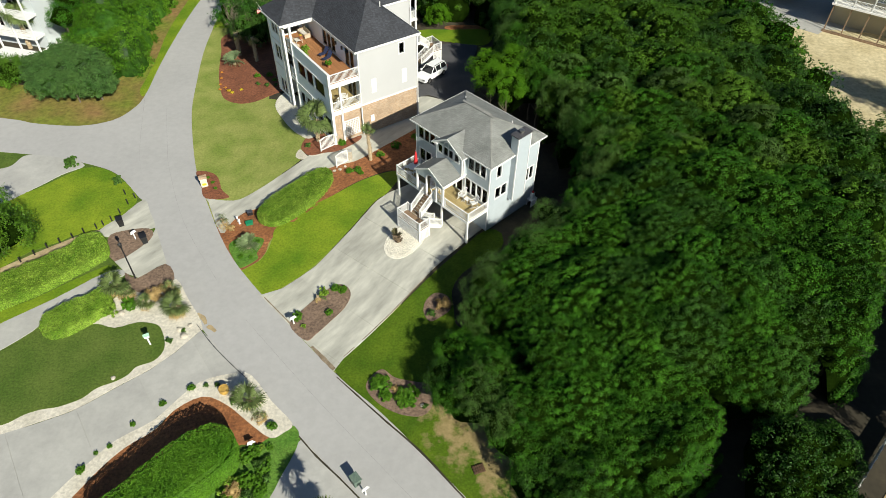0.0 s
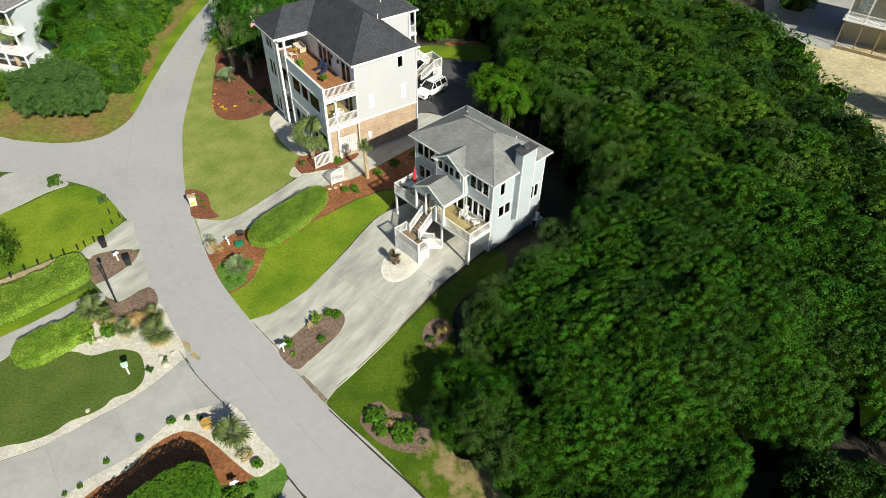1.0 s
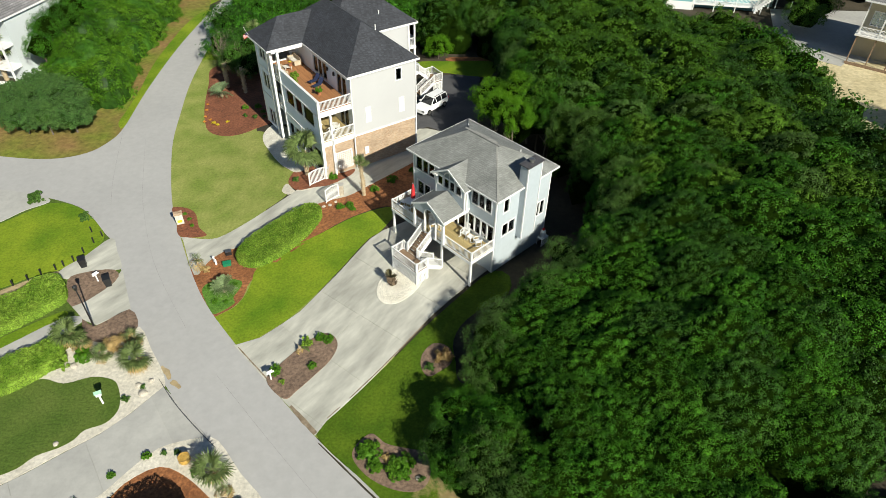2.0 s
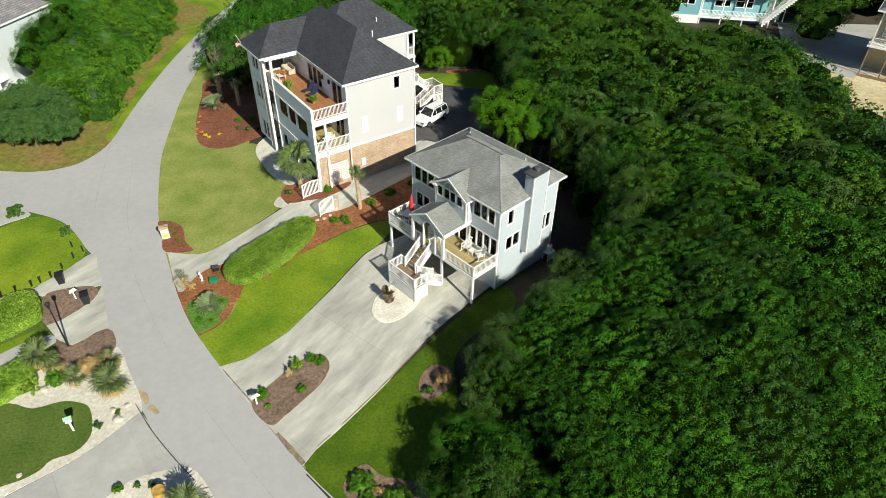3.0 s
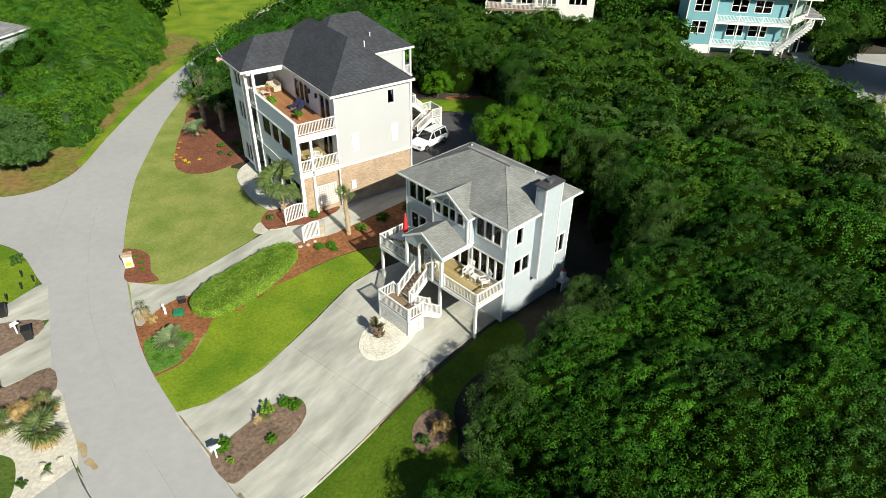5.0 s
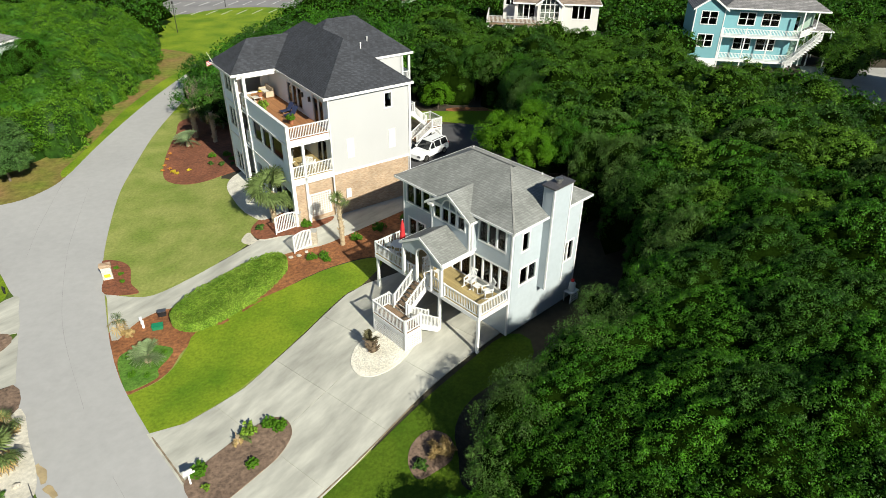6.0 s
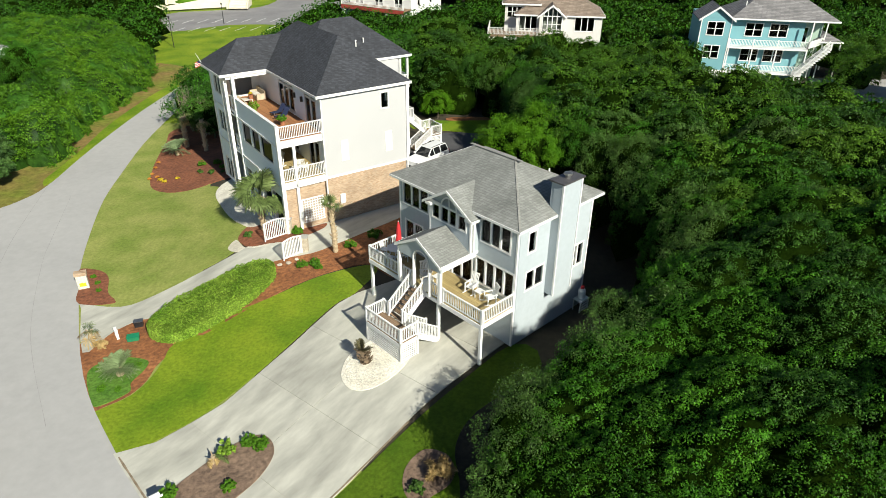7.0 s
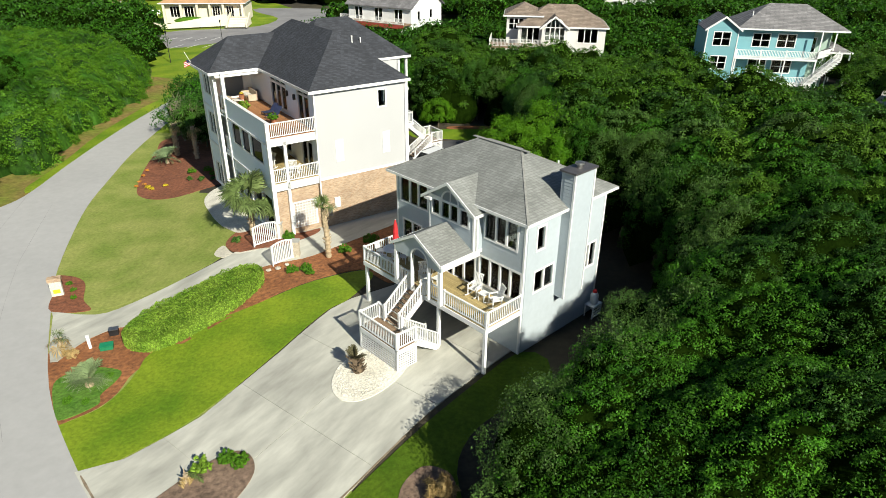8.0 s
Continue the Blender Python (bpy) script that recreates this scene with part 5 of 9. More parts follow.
    part("meter_box", boxes((0.4, 0.75, -0.18, -0.01, 0.9, 1.6)), STEEL, h)
    # rear stair: down to a landing on lattice, then back
    flight(h, 13.45, F2, 16.6, 1.4, 10.85, 11.9, 13, OLD_WOOD)
    boards(h, 16.6, 17.9, 9.7, 11.9, 1.4, 0.14, OLD_WOOD)
    for a, b in (((16.65, 9.72), (17.88, 9.72)), ((17.88, 9.78), (17.88, 11.88)), ((16.65, 11.88), (17.82, 11.88))):
        railing(h, (*a, 1.4), (*b, 1.4), 1.0)
    lattice(h, (16.65, 9.72, 0), SIDE, 1.2, 1.25)
    lattice(h, (17.88, 9.75, 0), REAR, 2.1, 1.25)
    for x, y in ((16.6, 9.7), (17.78, 9.7), (17.78, 11.78), (16.6, 11.78)):
        part("landing_post", boxes((x, x + 0.12, y, y + 0.12, 0, 1.35)), WHITE, h)
    flight(h, 16.6, 1.4, 14.6, 0.0, 9.75, 10.75, 7, OLD_WOOD)
    return h


white_house()


# ---- plants ----
rng = np.random.default_rng(7)
# Near-black crown cores: the shade between leaf tufts is put into this colour.
CROWN_SHADE = surface("inner leaves coloured as shade", (0.004, 0.010, 0.001), (0.008, 0.018, 0.002), 1.2, 6, 0.95, 0.6, grain=0.4, dist=0.1, spec=0.0)


def leaf_quads(c, n, length, width, gen, small=False):
    """Leaves at the points c, facing about n: rhombic, or three-cornered where small; returns vertices and faces."""
    k = len(c)
    n = n / np.maximum(np.linalg.norm(n, axis=1, keepdims=True), 1e-6)
    t = gen.normal(size=(k, 3))
    a = np.cross(n, t)
    a /= np.maximum(np.linalg.norm(a, axis=1, keepdims=True), 1e-6)
    b = np.cross(n, a)
    s = gen.uniform(0.65, 1.35, (k, 1))
    a, b = a * length * s / 2, b * width * s / 2
    lift = n * width * 0.3 * s
    if small:
        v = np.stack([c - a + b * 0.8, c + a, c - a - b * 0.8 + lift], 1).reshape(-1, 3)
        return v, np.arange(3 * k).reshape(-1, 3)
    v = np.stack([c - a, c + b + lift, c + a, c - b + lift], 1).reshape(-1, 3)
    f = np.arange(4 * k).reshape(-1, 4)
    return v, f


def leafy_mesh(name, v, f, core, material, inner=None):
    """A mesh of leaves (slot 0) round a core bmesh (slot 1)."""
    vs, fs, mi = v.tolist(), f.tolist(), [0] * len(f)
    if core is not None:
        base = len(vs)
        core.verts.index_update()
        vs += [tuple(x.co) for x in core.verts]
        for face in core.faces:
            fs.append([base + x.index for x in face.verts])
            mi.append(1)
        core.free()
    me = bpy.data.meshes.new(name)
    me.from_pydata(vs, [], fs)
    me.materials.append(material)
    me.materials.append(inner or CROWN_SHADE)
    me.polygons.foreach_set("material_index", mi)
    me.update()
    return me


def lump(radius, flat, seed, level=3, rough=0.22, low=-0.35):
    """An uneven rounded core."""
    bm = bmesh.new()
    bmesh.ops.create_icosphere(bm, subdivisions=level, radius=1)
    for v in bm.verts:
        k = 1 + rough * noise.noise(v.co * 1.7 + Vector((seed * 3.1, 0, 0))) + rough * 0.6 * noise.noise(v.co * 4.1 + Vector((0, seed * 2.3, 0)))
        v.co = v.co * k
        v.co.z = max(v.co.z, low)
        v.co.x, v.co.y, v.co.z = v.co.x * radius, v.co.y * radius, v.co.z * radius * flat
    return bm


def crown_mesh(name, radius, flat, clumps, per, length, width, material, seed, spray=0.0, level=3, core=0.74, small=False, floor=-0.3, inner=None):
    """A crown of leaf clumps with gaps and an uneven outline."""
    gen = np.random.default_rng(seed)
    d = gen.normal(size=(clumps * 4, 3))
    d /= np.linalg.norm(d, axis=1, keepdims=True)
    d = d[d[:, 2] > floor][:clumps]
    out = gen.uniform(0.70, 1.08, (len(d), 1))
    cc = d * out * radius
    cc[:, 2] *= flat
    cr = gen.uniform(0.12, 0.27, len(d)) * radius
    e = gen.normal(size=(len(d), per, 3)) + d[:, None, :] * 0.55 + np.array([0, 0, 0.35])
    e /= np.linalg.norm(e, axis=2, keepdims=True)
    p = cc[:, None, :] + e * (cr[:, None, None] * gen.uniform(0.55, 1.12, (len(d), per, 1)))
    nrm = e + gen.normal(size=e.shape) * 0.38 + np.array([0, 0, 0.12])
    p, nrm = p.reshape(-1, 3), nrm.reshape(-1, 3)
    keep = p[:, 2] > -0.45 * radius * flat
    p, nrm = p[keep], nrm[keep]
    if spray:
        k = int(len(p) * spray)
        extra = p[gen.integers(0, len(p), k)] * gen.uniform(1.04, 1.16, (k, 1))
        p, nrm = np.concatenate([p, extra]), np.concatenate([nrm, gen.normal(size=(k, 3))])
    v, f = leaf_quads(p, nrm, length, width, gen, small)
    return leafy_mesh(name, v, f, lump(radius * core, flat, seed, level), material, inner)


def trunk_mesh(name, seed, h=4.0, spread=1.5, r=0.16):
    gen = random.Random(seed)
    bm = bmesh.new()
    p = Vector((0, 0, -0.3))
    rad = r
    for i in range(4):
        q = p + Vector((gen.uniform(-0.2, 0.2), gen.uniform(-0.2, 0.2), h / 4))
        limb(bm, p, q, rad, rad * 0.85, 7)
        p, rad = q, rad * 0.85
        if i:
            for _ in range(2):
                a = gen.uniform(0, 2 * math.pi)
                limb(bm, p, p + Vector((math.cos(a) * spread, math.sin(a) * spread, gen.uniform(0.6, 1.3))), rad * 0.6, rad * 0.2, 5)
    me = bpy.data.meshes.new(name)
    bm.to_mesh(me)
    bm.free()
    me.materials.append(BARK)
    return me


TRUNKS = [trunk_mesh("trunk", s) for s in range(3)]
NEAR = [crown_mesh("crown", 3.0, 0.8, 105, 80, 0.105, 0.097, m, 11 + i, 0.05, 2, 0.78, True, -0.25) for i, m in enumerate((OAK_LEAF, OAK_GREY, OAK_DEEP, OAK_GREY))]
MIDDLE = [crown_mesh("crown", 3.2, 0.8, 64, 66, 0.17, 0.155, m, 31 + i, 0.03, 1, 0.78, True, 0.0) for i, m in enumerate((OAK_LEAF, OAK_DEEP, OAK_LEAF, OAK_LEAF))]
BRIGHT = [crown_mesh("crown", 3.0, 0.85, 90, 100, 0.15, 0.13, FRESH, 51, 0.04, 2, 0.72, True)]
OLIVE = [crown_mesh("crown", 3.0, 0.85, 90, 90, 0.15, 0.13, OAK_LIGHT, 55, 0.05, 2, 0.72, True)]
CEDARS = [crown_mesh("crown", 2.6, 1.25, 130, 75, 0.34, 0.11, CEDAR, 61 + i, 0.08, 2, 0.74, inner=OAK_DEEP) for i in range(2)]


def tree(x, y, top, meshes, gen, label, group, size=1.0, name="tree", flat=1.0, squeeze=0.8):
    """One tree whose crown reaches the height top over the ground."""
    g = height(x, y)
    crown = gen.choice(meshes)
    s = size * gen.uniform(0.85, 1.18)
    t = thing(name, pose(x, y, g), label, "tree", group)
    rise = 3.0 * squeeze * s * flat
    base = max(0.3, top - rise)
    shared("trunk", gen.choice(TRUNKS), t, Matrix.Diagonal((s, s, max(0.25, base / 4.0), 1)))
    shared("crown", crown, t, Matrix.Translation((0, 0, base)) @ Matrix.Rotation(gen.uniform(0, 6.28), 4, "Z") @ Matrix.Diagonal((s * gen.uniform(0.9, 1.12), s * gen.uniform(0.9, 1.12), s * flat, 1)))
    return t


WOOD_EDGE = [(8.0, 17.7), (6.9, 19.3), (4.9, 21.0), (2.7, 22.6), (1.6, 24.9), (1.2, 27.5), (1.5, 30.3), (1.3, 34.5), (2.7, 38.2), (4.9, 39.7), (7.0, 41.3), (9.4, 43.3), (12.0, 46.2), (13.6, 50.0), (13.4, 54.5), (11.4, 59.5), (8.2, 64.0), (6.6, 67.5), (5.8, 73), (5.8, 80), (5.6, 84.5), (5.8, 90.6), (1.5, 92)]
EAST_WOOD = WOOD_EDGE + [(-4, 94), (-8, 112), (8, 109), (24, 110), (32, 105), (46, 104), (44, 99), (40.6, 92), (42, 84), (41.8, 74), (40.6, 64), (40.5, 54), (38, 44), (35, 36.5), (31.8, 31.0), (27.7, 26.4), (23.2, 24.4), (20.4, 25.2), (18.6, 22.4), (15.8, 19.9), (11.1, 18.7)]
SOUTH_CLUMP = [(19.5, 20.0), (23.0, 22.0), (28.0, 22.4), (29.5, 18.5), (27.0, 14.5), (22.5, 13.0), (19.8, 15.5)]
LATTICE = np.random.default_rng(3).uniform(-1, 1, (64, 64))


def rolling(x, y, size, seed):
    """Smooth uneven ground swell between -1 and 1 at arrays of places."""
    u, v = x / size + seed * 17.31, y / size + seed * 9.17
    i, j = np.floor(u).astype(int), np.floor(v).astype(int)
    f, g = u - i, v - j
    f, g = f * f * (3 - 2 * f), g * g * (3 - 2 * g)
    i, j, k, m = i % 64, j % 64, (i + 1) % 64, (j + 1) % 64
    return (LATTICE[i, j] * (1 - f) + LATTICE[k, j] * f) * (1 - g) + (LATTICE[i, m] * (1 - f) + LATTICE[k, m] * f) * g


def off_line(x, y, line):
    """Distances of many places from a line."""
    best = np.full(np.shape(x), 1e9)
    for (ax, ay), (bx, by) in zip(line, line[1:]):
        dx, dy = bx - ax, by - ay
        t = np.clip(((x - ax) * dx + (y - ay) * dy) / (dx * dx + dy * dy), 0, 1)
        best = np.minimum(best, np.hypot(x - ax - t * dx, y - ay - t * dy))
    return best


def within(x, y, poly):
    """Which of many places lie inside an outline."""
    hit = np.zeros(np.shape(x), bool)
    for (ax, ay), (bx, by) in zip(poly, poly[1:] + poly[:1]):
        if ay != by:
            hit ^= ((ay > y) != (by > y)) & (x < (bx - ax) * (y - ay) / (by - ay) + ax)
    return hit


def east_canopy(x, y):
    """Height of the wind-clipped roof of the wood: low along its edge, rising inland and to the north."""
    d = off_line(x, y, WOOD_EDGE)
    out = np.where(within(x, y, EAST_WOOD), 0, off_line(x, y, EAST_WOOD + EAST_WOOD[:1]))
    d = np.where((out > 0) & (d < out + 0.5), 0, d)
    foot = np.interp(y, [18, 34, 39, 46, 52, 58, 75, 84], [3.8, 4.4, 5.3, 6.9, 7.8, 8.4, 8.4, 7.2])
    rise = np.interp(y, [30, 39, 46, 58], [0.38, 0.48, 0.62, 0.5])
    cap = np.interp(y, [19, 26, 34, 42, 50, 60, 75, 84, 95, 110], [6.8, 8.0, 10.2, 11.1, 11.3, 10.4, 10.2, 8.8, 7.8, 7.2])
    cap = cap - np.interp(x, [26, 34], [0, 1]) * np.interp(y, [50, 70, 84, 92], [0, 1.0, 2.6, 3.6])
    z = np.minimum(foot + rise * d, cap) - 2.4 * out
    along, across = x * 0.93 + y * 0.37, y * 0.93 - x * 0.37
    ridges = 0.55 * rolling(along, across * 2.6, 4.2, 6) + 0.34 * rolling(along, across * 1.6, 1.5, 7)
    gap = np.abs((x - 1.5) * 0.76 + (y - 33.5) * 0.65)
    z = z - np.where(x < 6.5, 2.2, 0) * np.exp(-(gap / 1.1) ** 2)
    return z + np.interp(y, [40, 60], [0.4, 0.9]) * rolling(x, y, 6.0, 1) + ridges


def triangles(name, v, f, split, material, inner):
    """A mesh of triangles; from the face split on they take the inner material."""
    me = bpy.data.meshes.new(name)
    me.vertices.add(len(v))
    me.vertices.foreach_set("co", np.ascontiguousarray(v, dtype=np.float32).ravel())
    me.loops.add(len(f) * 3)
    me.loops.foreach_set("vertex_index", np.ascontiguousarray(f, dtype=np.int32).ravel())
    me.polygons.add(len(f))
    me.polygons.foreach_set("loop_start", np.arange(0, len(f) * 3, 3, dtype=np.int32))
    me.materials.append(material)
    me.materials.append(inner)
    me.polygons.foreach_set("material_index", (np.arange(len(f)) >= split).astype(np.int32))
    me.update(calc_edges=True)
    return me


def crown_patch(cx, cy, up, near, roof, reach, drop, tuft, leaf, g, thick=1.0):
    """One crown of a closed wood: tufts of leaves over its own share of the roof, and a core coloured dark for the
    shade within.
    up: how far it stands above the roof; near: rows (x, y, up) of its neighbours."""
    def dome(x, y, tx, ty, tu):
        return roof(x, y) + tu - drop * np.minimum(((x - tx) ** 2 + (y - ty) ** 2) / reach ** 2, 1.6)

    n = int(math.pi * reach ** 2 * 0.48 * thick / tuft ** 2)
    k = np.arange(n)
    r, a = reach * 1.1 * np.sqrt((k + 0.5) / n), k * 2.39996 + g.uniform(0, 6.28)
    x, y = cx + r * np.cos(a) + g.normal(size=n) * tuft * 0.3, cy + r * np.sin(a) + g.normal(size=n) * tuft * 0.3
    z = dome(x, y, cx, cy, up)
    keep = np.ones(n, bool)
    for tx, ty, tu in near:
        keep &= z > dome(x, y, tx, ty, tu) - 0.18
    x, y, z = x[keep], y[keep], z[keep]
    e = 0.25
    slope = np.stack([(dome(x - e, y, cx, cy, up) - dome(x + e, y, cx, cy, up)) / (2 * e), (dome(x, y - e, cx, cy, up) - dome(x, y + e, cx, cy, up)) / (2 * e), np.ones(len(x))], 1)
    steep = np.hypot(slope[:, 0], slope[:, 1])
    again = np.repeat(np.arange(len(x)), 1 + np.minimum((steep * 0.8).astype(int), 4))
    z = z[again] + g.uniform(-0.5, 0.5, len(again)) * np.where(steep[again] > 1.2, steep[again] * tuft * 1.3, 0)
    x, y, slope = x[again], y[again], slope[again]
    slope /= np.linalg.norm(slope, axis=1, keepdims=True)
    size = tuft * g.uniform(0.62, 1.25, len(x))
    per = max(12, int(0.86 * math.pi * tuft ** 2 / (0.42 * leaf ** 2)))
    d = g.normal(size=(len(x), per, 3)) + slope[:, None, :] * 0.9 + np.array([0, 0, 0.3])
    d /= np.linalg.norm(d, axis=2, keepdims=True)
    way = np.array([0.93, 0.37, 0.0])
    q = d * size[:, None, None] * g.uniform(0.6, 1.08, (len(x), per, 1))
    q = q + way * (q @ way)[:, :, None] * 0.5
    p = np.stack([x, y, z - size * 0.35], 1)[:, None, :] + q
    nrm = (d + g.normal(size=d.shape) * 0.36 + np.array([0, 0, 0.15])).reshape(-1, 3)
    v, f = leaf_quads(p.reshape(-1, 3), nrm, leaf, leaf * 0.92, g, True)
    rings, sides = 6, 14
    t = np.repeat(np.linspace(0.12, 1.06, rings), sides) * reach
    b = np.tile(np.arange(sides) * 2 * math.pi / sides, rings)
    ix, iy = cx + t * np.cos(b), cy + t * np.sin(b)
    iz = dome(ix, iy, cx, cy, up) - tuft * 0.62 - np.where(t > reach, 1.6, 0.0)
    m = len(v)
    i, k = np.meshgrid(np.arange(rings - 1), np.arange(sides), indexing="ij")
    i, k = i.ravel(), k.ravel()
    w = (k + 1) % sides
    core = np.concatenate([np.stack([i * sides + k, (i + 1) * sides + k, (i + 1) * sides + w], 1), np.stack([i * sides + k, (i + 1) * sides + w, i * sides + w], 1), np.stack([np.full(sides - 2, 0), np.arange(1, sides - 1), np.arange(2, sides)], 1)])
    return np.concatenate([v, np.stack([ix, iy, iz], 1)]), np.concatenate([f, core + m]), len(f)


class Wood:
    """Many distant trees gathered into one mass."""

    def __init__(self):
        self.v, self.f, self.m, self.n = [], [], [], 0

    def add(self, mesh, m):
        v = np.empty(len(mesh.vertices) * 3)
        mesh.vertices.foreach_get("co", v)
        a = np.array(m)
        v = v.reshape(-1, 3) @ a[:3, :3].T + a[:3, 3]
        self.v.append(v)
        self.f += [[i + self.n for i in p.vertices] for p in mesh.polygons]
        self.m += [p.material_index for p in mesh.polygons]
        self.n += len(v)

    def patch(self, v, f, split):
        self.v.append(v)
        self.f += (f + self.n).tolist()
        self.m += [0] * split + [1] * (len(f) - split)
        self.n += len(v)

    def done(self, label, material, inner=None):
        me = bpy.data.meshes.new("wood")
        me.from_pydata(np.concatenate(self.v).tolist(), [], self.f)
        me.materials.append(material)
        me.materials.append(inner or CROWN_SHADE)
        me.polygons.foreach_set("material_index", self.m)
        me.update()
        return tagged(new("wood", me), label, "woods", kind="stuff")


def gathered(wood, x, y, top, meshes, gen, size=1.0):
    s = size * gen.uniform(0.85, 1.2)
    base = height(x, y) + max(0.3, top - 2.4 * s)
    wood.add(gen.choice(meshes), Matrix.Translation((x, y, base)) @ Matrix.Rotation(gen.uniform(0, 6.28), 4, "Z") @ Matrix.Diagonal((s, s, s, 1)))


def from_line(x, y, line):
    best = 1e9
    for (ax, ay), (bx, by) in zip(line, line[1:]):
        dx, dy = bx - ax, by - ay
        s = max(0, min(1, ((x - ax) * dx + (y - ay) * dy) / (dx * dx + dy * dy)))
        best = min(best, math.hypot(x - ax - s * dx, y - ay - s * dy))
    return best


def plant_wood(outline, spacing, gen, plant, x0, x1, y0, y1):
    j, y = 0, y0
    while y < y1:
        x = x0 + (spacing / 2 if j % 2 else 0)
        while x < x1:
            px, py = x + gen.uniform(-0.3, 0.3) * spacing, y + gen.uniform(-0.3, 0.3) * spacing
            if inside(px, py, outline):
                plant(px, py)
            x += spacing
        y += spacing * 0.87
        j += 1


gen = random.Random(5)


def stems(outline, spacing, x0, x1, y0, y1, lift):
    """Places of the trees of a wood, with how far each stands above the rest."""
    out = []
    plant_wood(outline, spacing, gen, lambda x, y: out.append((x, y, gen.uniform(-1, 1) * lift(x, y))), x0, x1, y0, y1)
    return out


def neighbours(row, rows, reach):
    return [r for r in rows if r is not row and math.hypot(r[0] - row[0], r[1] - row[1]) < 2.1 * reach]


leaf_rng = np.random.default_rng(17)
far_east, far_east_deep = Wood(), Wood()
EAST_STEMS = [r for r in stems(EAST_WOOD, 3.5, -10, 50, 9, 112, lambda x, y: 0.45 if y < 42 else 0.8 if y < 52 else 1.2) if from_line(r[0], r[1], WOOD_EDGE) > 1.3]
for row in EAST_STEMS:
    x, y, up = row
    near = neighbours(row, EAST_STEMS, 2.7)
    if y < 66 and x < 33:
        close = y < 52 and x < 24
        v, f, k = crown_patch(x, y, up, near, east_canopy, 2.7, 1.0 if y < 42 else 1.5 if y < 50 else 2.1, 0.34 if close else 0.42, 0.08 if close else 0.115, leaf_rng)
        base = height(x, y)
        t = thing("tree", pose(x, y, base), "dense dark green live oak in the wood", "tree", "trees of the wood")
        top = float(east_canopy(np.array([x]), np.array([y]))[0]) - base
        shared("trunk", gen.choice(TRUNKS), t, Matrix.Diagonal((1.2, 1.2, max(0.3, (top - 3.6) / 4), 1)))
        shade = gen.choice((OAK_LEAF, OAK_LEAF, OAK_LEAF, OAK_DEEP) if y < 46 else (OAK_LEAF, OAK_LEAF, OAK_LIGHT, OAK_DEEP, OAK_LIGHT, OAK_GREY))
        shared("crown", triangles("crown", v - np.array([x, y, base]), f, k, shade, CROWN_SHADE), t, Matrix())
    else:
        v, f, k = crown_patch(x, y, up, near, east_canopy, 2.75, 2.2, 0.55, 0.17, leaf_rng)
        (far_east if gen.random() < 0.65 else far_east_deep).patch(v, f, k)
CLUMP_STEMS = stems(SOUTH_CLUMP, 3.0, 15, 32, 10, 24, lambda x, y: 0.9)
for row in CLUMP_STEMS:
    far_east_deep.patch(*crown_patch(*row, neighbours(row, CLUMP_STEMS, 2.4), lambda x, y: 6.6 + 0.8 * rolling(x, y, 4.0, 5), 2.4, 2.2, 0.42, 0.14, leaf_rng))
# the edge of the wood, tree by tree
run = 0.0
for (ax, ay), (bx, by) in zip(WOOD_EDGE, WOOD_EDGE[1:]):
    ln = math.hypot(bx - ax, by - ay)
    while run < ln:
        s = run / ln
        nx, ny = (by - ay) / ln, (ax - bx) / ln
        off = gen.uniform(1.5, 2.2)
        x, y = ax + (bx - ax) * s + nx * off, ay + (by - ay) * s + ny * off
        top = float(east_canopy(np.array([x]), np.array([y]))[0]) - height(x, y) + gen.uniform(-0.5, 0.35)
        tall = max(1.0, top / 4.6)
        tree(x, y, top, NEAR[1:2] + NEAR[3:] if 31 < y < 47 and gen.random() < 0.7 else NEAR, gen, "low live oak at the edge of the wood", "trees of the wood", gen.uniform(0.6, 0.74), flat=min(1.4, tall))
        run += gen.uniform(2.0, 2.7)
    run -= ln
for x, y, top, s in ((0.7, 26.4, 3.6, 0.55), (0.3, 28.4, 3.3, 0.55), (1.0, 30.4, 3.8, 0.6), (9.6, 45.2, 4.4, 0.5), (8.0, 17.2, 2.6, 0.35), (13.8, 18.4, 3.2, 0.45)):
    tree(x, y, top, NEAR[:1] + NEAR[2:3] if y < 40 else NEAR[1:2], gen, "low bushy tree before the edge of the wood", "trees of the wood", s)
# Mostly out of view, added to shade the dark gap east of the wood.
OUTER_WOOD = [(42, 18), (40.5, 26), (38.5, 36), (40, 45), (41, 53.5), (53, 53), (53, 48), (47, 36), (48, 18)]
plant_wood(OUTER_WOOD, 3.8, gen, lambda x, y: gathered(far_east, x, y, 8.6 + gen.uniform(-0.8, 0.8), MIDDLE, gen), 30, 62, 6, 62)
# Those at (57, 70), (60.5, 67) and below y = 21 are unseen shade casters.
for x, y, top in ((53, 102.5, 4.6), (56.5, 107, 5.0), (59.5, 111.5, 5.2), (55, 113, 5.5), (62, 116, 5.4), (57, 70, 7.0), (60.5, 67, 7.2), (44.5, 88.5, 4.0), (28, 8, 9.5), (32, 11.5, 9.5), (36, 15, 9.5), (24, 4.5, 9.5), (39, 20.5, 9.0)):
    gathered(far_east, x, y, top, MIDDLE, gen)
far_east.done("dense green live oak wood", FAR_LEAF)
far_east_deep.done("deep green oaks standing among the wood", OAK_DEEP)

